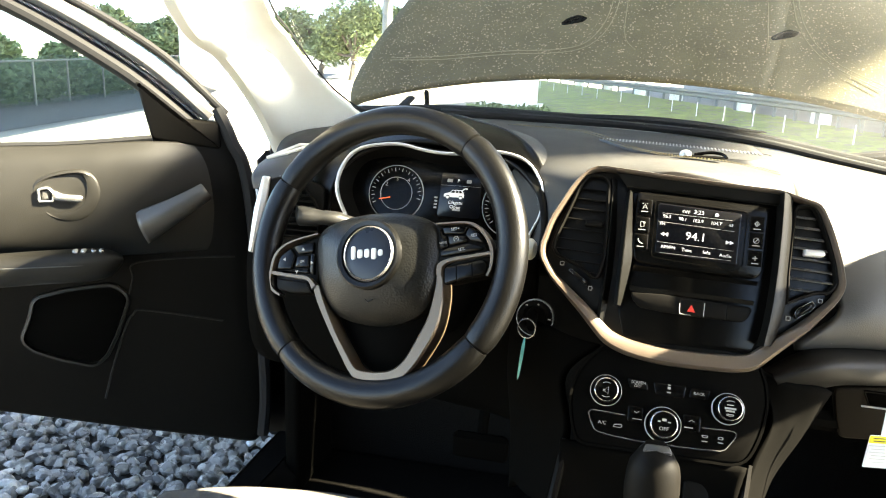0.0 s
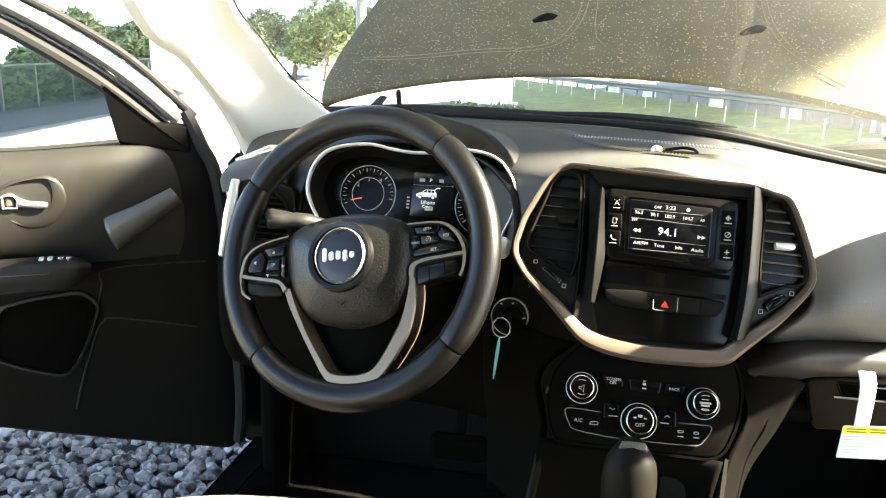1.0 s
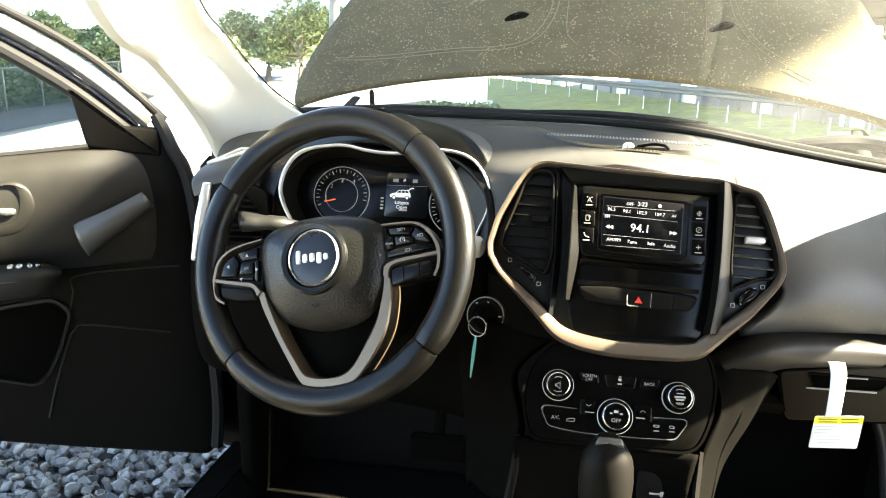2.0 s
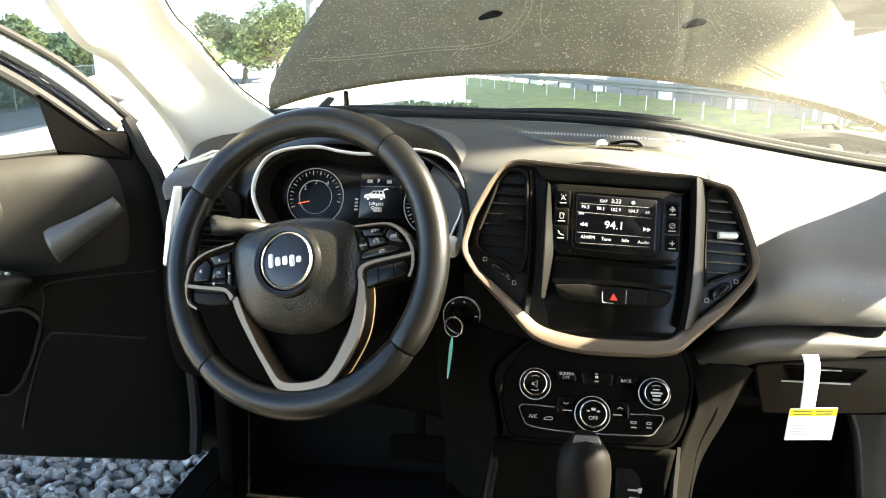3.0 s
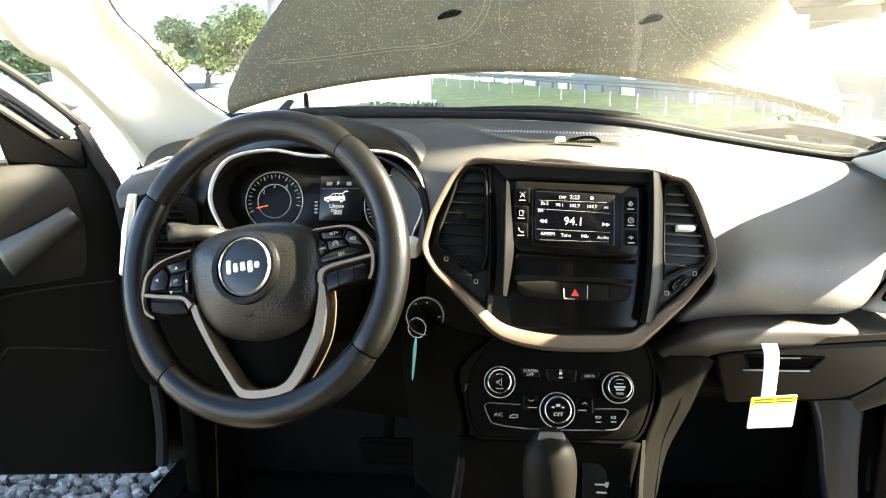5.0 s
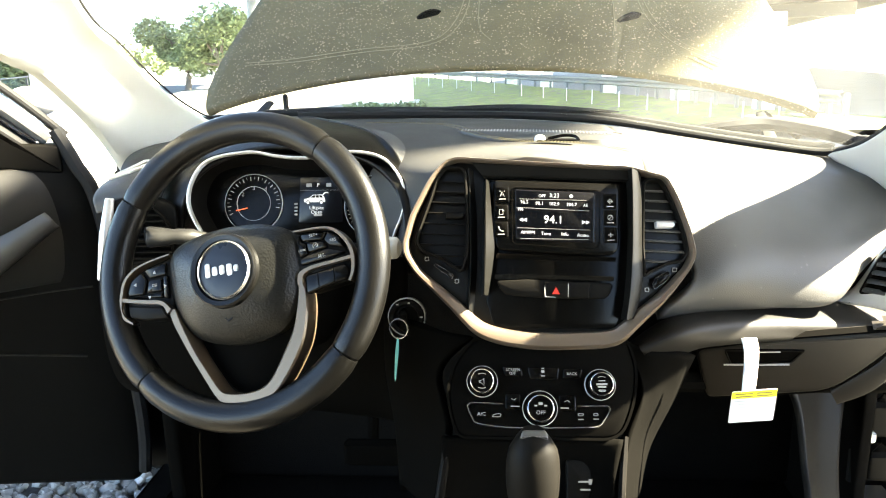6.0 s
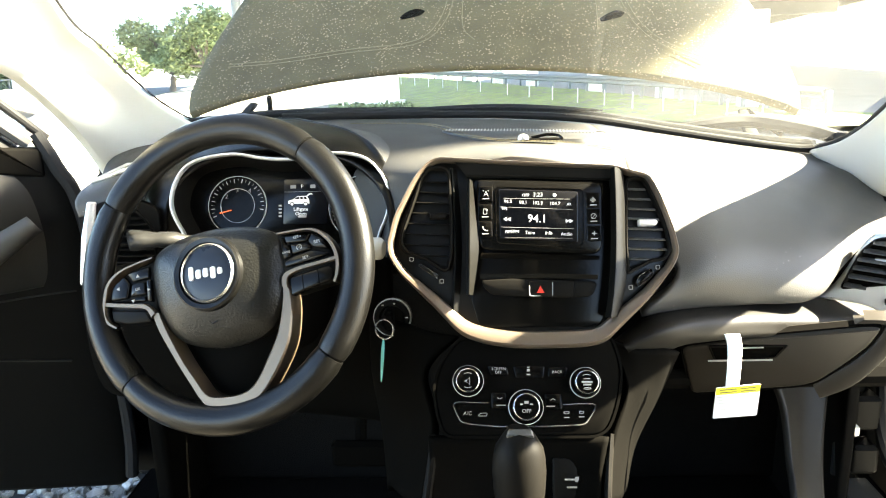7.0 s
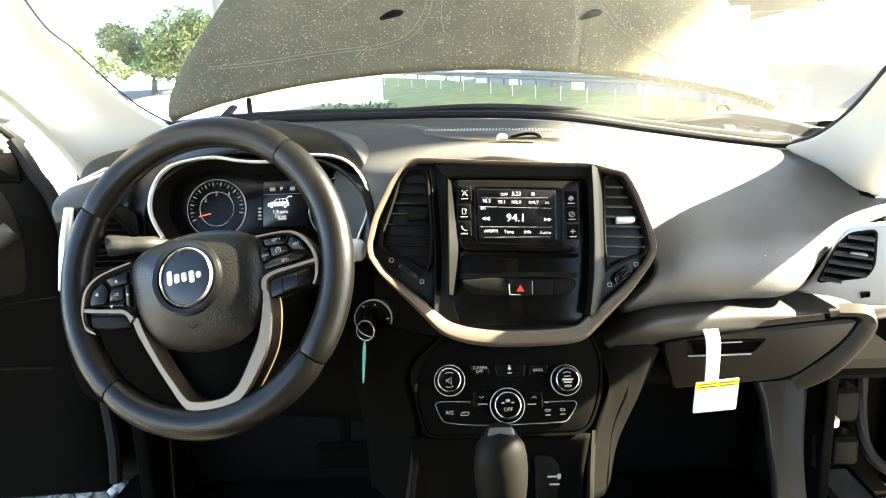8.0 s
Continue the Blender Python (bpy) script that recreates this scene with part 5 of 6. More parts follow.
    k = part(name, lathe([(r, 0), (r, 0.004), (r * 0.96, 0.0055), (r * 0.80, 0.0060), (r * 0.78, 0.016), (r * 0.72, 0.0185), (r * 0.55, 0.0180), (r * 0.2, 0.0176)], 40, x, y), M_GLOSS, clim, "round black knob with a chrome ring", m=H)
    part("chrome_ring", band(disc(r * 0.76, 40, x, y), r * 0.075, [(0, 0.0165), (0.1, 0.0195), (0.6, 0.0200), (1, 0.0180)]), M_CHROME, k, m=H)
    part("outer_ring", band(disc(r * 1.02, 40, x, y), r * 0.04, [(0, 0.0), (0.1, 0.0048), (0.9, 0.0056), (1, 0.004)]), M_GREY, k, m=H)
    return k


k1 = knob(-0.0786, -0.0378, 0.0180, "volume_knob")
part("symbol", band([Vector(p) for p in ((-0.0822, -0.0400), (-0.0802, -0.0400), (-0.0762, -0.0434), (-0.0762, -0.0344), (-0.0802, -0.0376), (-0.0822, -0.0376))], 0.0007, [(0, 0.0178), (0, 0.0184), (1, 0.0184), (1, 0.0178)]), M_ICON, k1, m=H)
k2 = knob(0.0582, -0.0412, 0.0176, "browse_knob")
for b in [(0.0520, -0.0424, 0.0644, -0.0402), (0.0535, -0.0452, 0.0629, -0.0432), (0.0545, -0.0380, 0.0619, -0.0370), (0.0545, -0.0484, 0.0619, -0.0474)]:
    part("caption_bar", bars([b], 0.0178, 0.0183), M_ICON, k2, m=H)
k3 = knob(-0.0118, -0.0685, 0.0200, "fan_knob")
writing("caption", "OFF", at(H, -0.0118, -0.0735, 0.0183), 0.0062, M_ICON, k3)
part("symbol", bars([(-0.0142, -0.0650, -0.0094, -0.0620), (-0.0190, -0.0665, -0.0158, -0.0648), (-0.0078, -0.0665, -0.0046, -0.0648)], 0.018, 0.0185), M_ICON, k3, m=H)
for k, x, y, r in ((k1, -0.0786, -0.0378, 0.0085), (k2, 0.0582, -0.0412, 0.0085)):
    for a0 in (60, 240):
        part("arc_mark", tube([(x + r * math.cos(radians(a0 + 6 * i)), y + r * math.sin(radians(a0 + 6 * i)), 0.0181) for i in range(11)], 0.0004, 5), M_ICON, k, m=H)
for o in ([(-0.0557, -0.0200), (-0.0325, -0.0218), (-0.0304, -0.0322), (-0.0522, -0.0318)], [(-0.0259, -0.0208), (0.0121, -0.0213), (0.0101, -0.0358), (-0.0225, -0.0352)], [(0.0166, -0.0225), (0.0393, -0.0229), (0.0360, -0.0347), (0.0146, -0.0343)], [(-0.052, -0.051), (-0.034, -0.052), (-0.034, -0.071), (-0.052, -0.070)], [(0.010, -0.053), (0.030, -0.053), (0.030, -0.072), (0.010, -0.072)]):
    part("button", slab(rounded(o, 0.003), -0.001, 0.0022, 0.0012), M_GLOSS, clim, m=H)
for s, x, y, z in (("SCREEN", -0.0424, -0.0241, 0.0048), ("OFF", -0.0430, -0.0283, 0.0048), ("BACK", 0.0263, -0.0286, 0.0048), ("A/C", -0.0797, -0.0752, 0.0060)):
    writing("caption", s, at(H, x, y, 0.0026), z, M_ICON, clim)
for b in [(-0.0090, -0.0232, -0.0060, -0.0218), (-0.0092, -0.0275, -0.0058, -0.0245), (-0.0098, -0.0318, -0.0052, -0.0302), (-0.0458, -0.0666, -0.0353, -0.0656), (0.0120, -0.0684, 0.0216, -0.0672), (0.0320, -0.0812, 0.0380, -0.0800), (0.0492, -0.0806, 0.0552, -0.0794)]:
    part("caption_bar", bars([b], 0.002, 0.0028), M_ICON, clim, m=H)
for o in ([(-0.0675, -0.0785), (-0.0575, -0.0785), (-0.0565, -0.0748), (-0.0600, -0.0742), (-0.0660, -0.0752)], [(0.0325, -0.0768), (0.0375, -0.0768), (0.0388, -0.0738), (0.0312, -0.0738)], [(0.0495, -0.0766), (0.0550, -0.0766), (0.0550, -0.0734), (0.0495, -0.0734)]):
    part("symbol", band(rounded(o, 0.0012, 2), 0.0007, [(0, 0.001), (0, 0.0028), (1, 0.0028), (1, 0.001)]), M_ICON, clim, m=H)
for x, y, d in ((-0.0420, -0.0581, -1), (0.0197, -0.0599, 1)):
    part("chevron", tube([(x - 0.003, y - d * 0.001, 0.0024), (x, y + d * 0.001, 0.0024), (x + 0.003, y - d * 0.001, 0.0024)], 0.0004, 5), M_ICON, clim, m=H)
line = [(-0.0550, -0.0632), (-0.0879, -0.0620), (-0.0945, -0.0636), (-0.0957, -0.0675), (-0.0908, -0.0790), (-0.0840, -0.0857), (-0.0545, -0.0895), (-0.0221, -0.0905), (0.0101, -0.0903), (0.0420, -0.0894), (0.0547, -0.0882), (0.0612, -0.0816), (0.0683, -0.0705), (0.0671, -0.0661), (0.0614, -0.0651), (0.0314, -0.0658)]
part("chrome_outline", tube([(x, y, 0.0015) for x, y in [p[:2] for p in spline(line, 5)]], 0.0009, 6, up=(0, 0, 1)), M_CHROME, clim, "thin chrome outline round the climate buttons", m=H)

# ---- console and gear selector ----
cons = thing("centre_console", "black plastic centre console with a socket cover", "console", (-0.05, 0.5, 0.38))
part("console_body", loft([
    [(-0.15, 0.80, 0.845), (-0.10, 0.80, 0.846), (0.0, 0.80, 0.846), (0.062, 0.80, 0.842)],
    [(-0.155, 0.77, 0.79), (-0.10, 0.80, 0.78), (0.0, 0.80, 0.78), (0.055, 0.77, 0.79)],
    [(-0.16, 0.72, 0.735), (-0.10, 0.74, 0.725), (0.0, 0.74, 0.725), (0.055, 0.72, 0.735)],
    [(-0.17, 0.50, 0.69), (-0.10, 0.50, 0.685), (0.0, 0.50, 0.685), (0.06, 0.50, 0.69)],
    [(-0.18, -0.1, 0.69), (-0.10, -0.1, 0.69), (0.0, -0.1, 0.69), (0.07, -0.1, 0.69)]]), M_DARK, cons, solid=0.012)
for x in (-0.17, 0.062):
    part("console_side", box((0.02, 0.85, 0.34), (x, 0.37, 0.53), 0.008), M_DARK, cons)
part("side_strip", tube(spline([(0.066, 0.800, 0.845), (0.058, 0.765, 0.80), (0.052, 0.72, 0.745), (0.052, 0.60, 0.712)], 8), 0.0045, 8), M_BLACK, cons)
part("side_strip", tube(spline([(-0.142, 0.800, 0.845), (-0.150, 0.765, 0.80), (-0.158, 0.72, 0.745), (-0.162, 0.60, 0.712)], 8), 0.0055, 8), M_BLACK, cons)
CN = fr((0.018, 0.785, 0.790), 20)
sw = part("socket_cover", slab(rounded([(-0.022, -0.030), (0.024, -0.030), (0.024, 0.030), (-0.022, 0.030)], 0.004), 0, 0.006, 0.002), M_BLACK, cons, m=CN)
part("symbol", bars([(-0.008, 0.004, 0.004, 0.006), (0.004, 0.002, 0.009, 0.008), (-0.006, -0.005, 0.006, -0.003)], 0.006, 0.0065), M_ICON, sw, m=CN)

gear = thing("gear_selector", "black leather gear selector with a satin button", "gear selector", (-0.045, 0.66, 0.70))
GC = Vector((-0.048, 0.700, 0.885))
bm = bmesh.new()
sec = [(0.000, 0.0255, 0.0), (0.010, 0.0275, 0.001), (0.026, 0.0285, 0.003), (0.045, 0.0275, 0.005), (0.066, 0.0245, 0.008), (0.086, 0.0205, 0.011), (0.104, 0.0170, 0.013), (0.120, 0.0150, 0.014)]
loops = [[(GC.x + r * 0.45 * math.cos(2 * math.pi * j / 24) * (1 if i == 0 else 0), GC.y + 0.004 + r * 0.4 * math.sin(2 * math.pi * j / 24) * (1 if i == 0 else 0), GC.z + 0.020) for j in range(24)] for i, (d, r, y) in enumerate(sec[:1])]
loops += [[(GC.x + 0.72 * sec[0][1] * math.cos(2 * math.pi * j / 24), GC.y + 0.72 * sec[0][1] * math.sin(2 * math.pi * j / 24), GC.z + 0.012) for j in range(24)]]
loops += [[(GC.x + r * math.cos(2 * math.pi * j / 24), GC.y - y + r * 0.9 * math.sin(2 * math.pi * j / 24), GC.z - d) for j in range(24)] for d, r, y in sec]
skin(bm, loops, True, True)
part("grip", bm, M_BLACK, gear, "smooth black leather grip")
part("shaft", tube([(GC.x, GC.y - 0.014, 0.79), (GC.x + 0.005, GC.y - 0.03, 0.66)], 0.012, 12), M_BLACK, gear)
part("release_button", slab(rounded([(-0.015, -0.003), (0.015, -0.003), (0.012, 0.006), (-0.012, 0.006)], 0.003), -0.004, 0.002, 0.002), M_SATIN, gear, "satin grey release button", m=fr((GC.x + 0.001, GC.y - 0.006, GC.z + 0.018), 40))
part("boot", loft([[(GC.x + r * math.cos(a * 0.7854), GC.y - 0.03 + r * math.sin(a * 0.7854), z) for a in range(9)] for r, z in ((0.016, 0.755), (0.030, 0.735), (0.050, 0.700), (0.058, 0.690))], 3, 3), M_LEATHER, gear, solid=0.003)

# ---- glovebox, outer vents ----
G = fr((0.3, 0.93, 0.885), -8, -20)
gb_o = rounded([(-0.116, -0.002, 0.01), (-0.07, 0.012, 0.05), (-0.02, 0.027, 0.05), (0.105, 0.057, 0.02), (0.121, 0.057, 0.012), (0.110, 0.030, 0.03), (0.082, -0.005, 0.04), (0.050, -0.038, 0.02), (-0.019, -0.056, 0.02), (-0.100, -0.076, 0.01)], 0.01, 4)
glove = part("glovebox_door", slab(gb_o, -0.025, -0.002, 0.004), M_GLOVE, dash, "plastic glovebox door tinted brown for bounced light", m=G)
part("door_gap", band(offset(gb_o, -0.002), 0.0025, [(0, -0.02), (0, -0.004), (1, -0.004), (1, -0.02)]), M_DARK, glove, m=G)
part("surround", ribbon([p[:2] for p in spline([(0.100, 0.066, 0), (0.134, 0.066, 0), (0.143, 0.046, 0), (0.126, 0.008, 0), (0.098, -0.032, 0), (0.062, -0.058, 0)], 5)], [p[:2] for p in spline([(0.090, 0.057, 0), (0.120, 0.060, 0), (0.121, 0.048, 0), (0.104, 0.016, 0), (0.080, -0.012, 0), (0.052, -0.040, 0)], 5)], -0.03, -0.004), M_GLOVE, dash, "plain body beside the glovebox door", m=G)
hd_o = rounded([(-0.082, 0.006), (-0.03, 0.014), (0.018, 0.020), (0.004, -0.001), (-0.072, -0.017)], 0.004, 3)
h = part("handle", band(hd_o, 0.003, [(0, -0.002), (0.2, 0.001), (0.8, 0.001), (1, -0.008)]), M_BLACK, glove, m=G)
part("handle_recess", slab(offset(hd_o, 0.002), -0.008, -0.001, 0.0005), M_DARK, h, m=G)
part("handle_edge", tube([(-0.080, -0.016, 0.002), (0.000, -0.003, 0.002)], 0.0014, 6), M_SILVER, h, m=G)
part("handle_edge", tube([(-0.045, 0.008, 0.001), (-0.012, 0.0135, 0.001)], 0.0010, 6), M_SILVER, h, m=G)

V = fr((0.46, 1.03, 0.985), 5, -32)
tr_o = rounded([(-0.062, -0.062, 0.003), (-0.040, -0.044, 0.02), (-0.024, -0.013, 0.03), (-0.009, 0.022, 0.02), (0.007, 0.043, 0.015), (0.040, 0.050, 0.01), (0.085, 0.053, 0.01), (0.085, -0.062, 0.01), (0.052, -0.066, 0.01), (0.027, -0.070, 0.02), (0.006, -0.062, 0.02), (-0.02, -0.060, 0.02)], 0.01, 5)
trim = part("vent_surround", slab(tr_o, -0.02, 0.004, 0.004), M_SILVER, dash, "satin silver vent surround", m=V)
vo = rounded([(-0.029, -0.043), (-0.020, -0.017), (-0.009, 0.014), (0.007, 0.034), (0.040, 0.042), (0.042, -0.009), (0.034, -0.027)], 0.008, 4)
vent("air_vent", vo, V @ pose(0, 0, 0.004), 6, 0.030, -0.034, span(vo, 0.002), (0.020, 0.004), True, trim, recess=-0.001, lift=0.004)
em_o = rounded([(0.029, -0.0580), (0.041, -0.0540), (0.040, -0.0455), (0.027, -0.0480)], 0.002, 3)
part("badge", slab(em_o, 0.003, 0.0055, 0.001), M_GLOSS, trim, m=V)
part("badge_rim", band(em_o, 0.001, [(0, 0.004), (0.3, 0.0065), (0.7, 0.0065), (1, 0.005)]), M_CHROME, trim, m=V)
part("window_demister", loft([[(0.585, 1.285, 1.036), (0.62, 1.285, 1.030)], [(0.592, 1.262, 1.026), (0.63, 1.265, 1.020)]], 6, 4), M_DARK, dash, solid=0.004)

VL = fr((-0.575, 0.97, 1.06), 10, 10)
lv_o = rounded([(0.004, 0.034), (0.018, 0.037), (0.036, 0.016), (0.043, 0.000), (0.044, -0.036), (-0.024, -0.044), (-0.020, -0.030), (-0.006, 0.001)], 0.008, 4)
lt_o = rounded([(-0.028, 0.048), (0.010, 0.052), (0.048, 0.036), (0.052, -0.052), (-0.034, -0.060), (-0.056, -0.050), (-0.046, 0.036)], 0.010, 4)
lt = part("vent_surround", slab(lt_o, -0.03, -0.001, 0.003), M_BLACK, dash, m=VL)
vent("air_vent", lv_o, VL, 9, 0.032, -0.036, span(lv_o, 0.002), (-0.002, -0.012), False, lt, recess=-0.001, lift=0.004)
part("silver_strip", slab(rounded([(-0.043, 0.049), (-0.032, 0.048), (-0.036, 0.015), (-0.044, -0.020), (-0.054, -0.066), (-0.062, -0.064), (-0.055, -0.002)][::-1], 0.003), -0.002, 0.006, 0.003), M_SILVER, lt, "curved satin silver strip", m=VL)
part("corner_pod", loft([[(-0.655, 1.08, 1.125), (-0.60, 1.09, 1.145), (-0.555, 1.09, 1.150)], [(-0.65, 1.02, 1.118), (-0.60, 1.02, 1.135), (-0.555, 1.02, 1.140)], [(-0.645, 0.985, 1.105), (-0.60, 0.985, 1.118), (-0.555, 0.985, 1.120)], [(-0.64, 0.98, 1.085), (-0.60, 0.975, 1.092), (-0.555, 0.975, 1.095)]]), M_PAD, dash, solid=0.006)
part("demister_frame", tube([(-0.640, 1.030, 1.127), (-0.600, 1.062, 1.146), (-0.575, 1.050, 1.148), (-0.605, 1.022, 1.137)], 0.0028, 8, closed=True), M_SILVER, dash, "bright edge of the side demister")
part("demister_rib", tube([(-0.618, 1.030, 1.136), (-0.595, 1.050, 1.147)], 0.002, 6), M_SILVER, dash)

# ---- steering wheel ----
W0 = fr((-0.393, 0.836, 1.0455), 23.1, -13.5)
wheel = thing("steering_wheel", "black leather steering wheel with bronze lower spokes", "steering wheel", (-0.393, 0.836, 1.047))
RIM = 0.1748


def arc(a0, a1, n=24, r=RIM):
    return [(r * math.cos(radians(a0 + (a1 - a0) * i / n)), r * math.sin(radians(a0 + (a1 - a0) * i / n)), 0) for i in range(n + 1)]


for a0, a1, tone in ((57.6, -29.6, M_LEATHER), (-30.3, -124.6, M_LEATHER), (-125.3, -203.6, M_LEATHER), (-204.3, -301.7, M_LEATHER)):
    n = 24
    part("rim_segment", tube(arc(a0, a1, n), [0.0175 if i in (0, n) else 0.0190 for i in range(n + 1)], 16, flat=0.92), tone, wheel, "smooth black leather rim section", m=W0)
part("rim_core", tube(arc(0, 360, 72)[:-1], 0.0168, 12, closed=True, flat=0.92), M_DARK, wheel, m=W0)

W = W0 @ pose(-0.007, -0.004, 0.004, 0, 0, 14)
ab_o = [Vector(p[:2]) for p in spline([(-0.0819, 0.0266, 0), (-0.0680, 0.0424, 0), (-0.0334, 0.0508, 0), (0.0064, 0.0523, 0), (0.0448, 0.0475, 0), (0.0743, 0.0373, 0), (0.0890, 0.0240, 0), (0.0918, 0.0012, 0), (0.0890, -0.0321, 0), (0.0800, -0.0576, 0), (0.0633, -0.0785, 0), (0.0330, -0.0890, 0), (-0.0026, -0.0895, 0), (-0.0387, -0.0808, 0), (-0.0616, -0.0655, 0), (-0.0758, -0.0383, 0), (-0.0818, -0.0058, 0)], 5, True)]


def cover(o, c, face, depth, rings=9):
    """A padded cover: steep flanks, rounded shoulders, a gently crowned face whose lower half falls away."""
    loops = [[(q.x, q.y, -depth) for q in o]]
    for i in range(rings):
        s = i / rings
        rise = 0.25 * (1 - (1 - min(1, s / 0.2)) ** 2.4) + 0.75 * (1 - (1 - s) ** 1.7)
        loops.append([(*(q.lerp(c, s * 0.96)), face * rise + 0.006 * s - 0.10 * max(0.0, -(q.lerp(c, s).y) - 0.030)) for q in o])
    return skin(bmesh.new(), loops, True, True)


air = part("airbag_cover", cover(ab_o, Vector((0.006, -0.006)), 0.0270, 0.026), M_AIRBAG, wheel, "grained black airbag cover", m=W)
part("emblem_recess", band(disc(0.0440, 48, 0.008, -0.0058), 0.0100, [(0, 0.018), (0.05, 0.0300), (0.3, 0.0320), (0.8, 0.0310), (1, 0.027)]), M_LEATHER, air, m=W)
emb = part("emblem_disc", lathe([(0.0345, 0.020), (0.0345, 0.0325), (0.0320, 0.0335), (0.01, 0.0338)], 48, 0.011, -0.0062), M_BLUE, air, "dark round emblem with a chrome ring", m=W)
part("emblem_ring", band(disc(0.0342, 56, 0.011, -0.0062), 0.0032, [(0, 0.029), (0.1, 0.0345), (0.5, 0.0362), (0.9, 0.0345), (1, 0.031)]), M_CHROME, emb, m=W)
for x0, y0, x1, y1 in ((-0.0125, -0.0125, -0.0060, 0.0045), (-0.0035, -0.0115, 0.0035, -0.0005), (0.0060, -0.0115, 0.0130, -0.0005), (0.0155, -0.0145, 0.0225, -0.0005), (0.0245, -0.0110, 0.0310, -0.0030)):
    part("emblem_bar", slab(rounded([(x0, y0), (x1, y0), (x1, y1), (x0, y1)], 0.003, 3), 0.0325, 0.0352, 0.001), M_SILVER, emb, m=W)
part("moulded_mark", tube([(0.000, -0.0600, 0.0205), (0.004, -0.0635, 0.0202), (0.010, -0.0610, 0.0203)], 0.0010, 5), M_AIRBAG, air, m=W)
part("hub", lathe([(0.050, -0.05), (0.058, -0.02), (0.052, 0.0)], 32), M_BLACK, wheel, m=W)


open2 = lambda l: [p[:2] for p in spline([(x, y, 0) for x, y in l], 5)]


def spoke(body_o, rim_o, rim_i, keys, pad_o, pad_material):
    """A wheel spoke with its switch field, a satin trim that frames it and a lower pad."""
    ccw = lambda o: o if area2(o) > 0 else o[::-1]
    arm = part("spoke", slab(rounded(ccw(body_o), 0.008, 4), -0.02, 0.001, 0.004), M_BLACK, wheel, m=W)
    part("spoke_trim", ribbon(open2(rim_o), open2(rim_i), -0.006, 0.008), M_SPOKE, arm, "satin trim line on the spoke", m=W)
    for o in keys:
        part("switch", slab(rounded(ccw(o), 0.0025, 3), -0.001, 0.0050, 0.0016), M_GLOSS, arm, m=W)
    part("lower_pad", slab(rounded(ccw(pad_o), 0.004, 4), -0.004, 0.0045, 0.002), pad_material, arm, m=W)
    return arm


arm = spoke([(0.070, 0.030), (0.124, 0.025), (0.146, 0.012), (0.158, -0.016), (0.152, -0.040), (0.098, -0.046), (0.084, -0.030)],
    [(0.0900, 0.0290), (0.1249, 0.0272), (0.1412, 0.0222), (0.1540, 0.0095), (0.1612, -0.0050), (0.1626, -0.0190), (0.1598, -0.0330), (0.1545, -0.0425)],
    [(0.0900, 0.0265), (0.1240, 0.0245), (0.1385, 0.0192), (0.1500, 0.0070), (0.1560, -0.0060), (0.1575, -0.0190), (0.1556, -0.0320), (0.1515, -0.0405)],
    ([(0.0965, 0.0238), (0.1300, 0.0212), (0.1240, 0.0120), (0.0986, 0.0143)], [(0.1318, 0.0208), (0.1455, 0.0108), (0.1506, -0.0020), (0.1318, 0.0035), (0.1258, 0.0115)], [(0.1035, 0.0128), (0.1252, 0.0102), (0.1298, 0.0022), (0.1050, 0.0000)], [(0.0930, 0.0225), (0.0955, 0.0225), (0.0972, 0.0140), (0.1022, 0.0128), (0.1040, -0.0012), (0.0925, -0.0040)], [(0.0935, -0.0060), (0.1045, -0.0024), (0.1300, 0.0008), (0.1488, -0.0062), (0.1500, -0.0082), (0.1282, -0.0108), (0.0940, -0.0132)]),
    [(0.0977, -0.0251), (0.1195, -0.0231), (0.1481, -0.0201), (0.1530, -0.0285), (0.1500, -0.0379), (0.1178, -0.0428), (0.0973, -0.0477)], M_GLOSS)
part("spoke_branch", ribbon(open2([(0.1590, -0.0120), (0.1353, -0.0138), (0.1065, -0.0158), (0.0910, -0.0215), (0.0880, -0.0340)]), open2([(0.1590, -0.0168), (0.1353, -0.0184), (0.1090, -0.0206), (0.0975, -0.0260), (0.0960, -0.0380)]), -0.006, 0.0075), M_SPOKE, arm, "satin trim line on the spoke", m=W)
for s, x, y in (("SET+", 0.1140, 0.0192), ("RES", 0.1375, 0.0090), ("SET-", 0.1218, -0.0066), ("CANC", 0.0978, 0.0040)):
    writing("caption", s, at(W, x, y, 0.0053, 0), 0.0036 if s == "CANC" else 0.0052, M_ICON, arm)
part("speed_symbol", tube([(0.1148 + 0.0030 * math.cos(radians(a)), 0.0070 + 0.0030 * math.sin(radians(a)), 0.0052) for a in range(-50, 231, 20)], 0.0004, 5), M_ICON, arm, m=W)
part("speed_needle", tube([(0.1142, 0.0066, 0.0052), (0.1160, 0.0084, 0.0052)], 0.0004, 5), M_ICON, arm, m=W)
part("pad_groove", bars([(0.1135, -0.043, 0.1145, -0.024), (0.1335, -0.041, 0.1345, -0.022)], 0.004, 0.0048), M_DARK, arm, m=W)
arm = spoke([(-0.070, 0.034), (-0.108, 0.027), (-0.136, 0.016), (-0.148, -0.004), (-0.146, -0.034), (-0.120, -0.042), (-0.082, -0.044)],
    [(-0.0780, 0.0345), (-0.1084, 0.0306), (-0.1306, 0.0245), (-0.1456, 0.0130), (-0.1514, -0.0025), (-0.1538, -0.0224), (-0.1480, -0.0365), (-0.1347, -0.0450)],
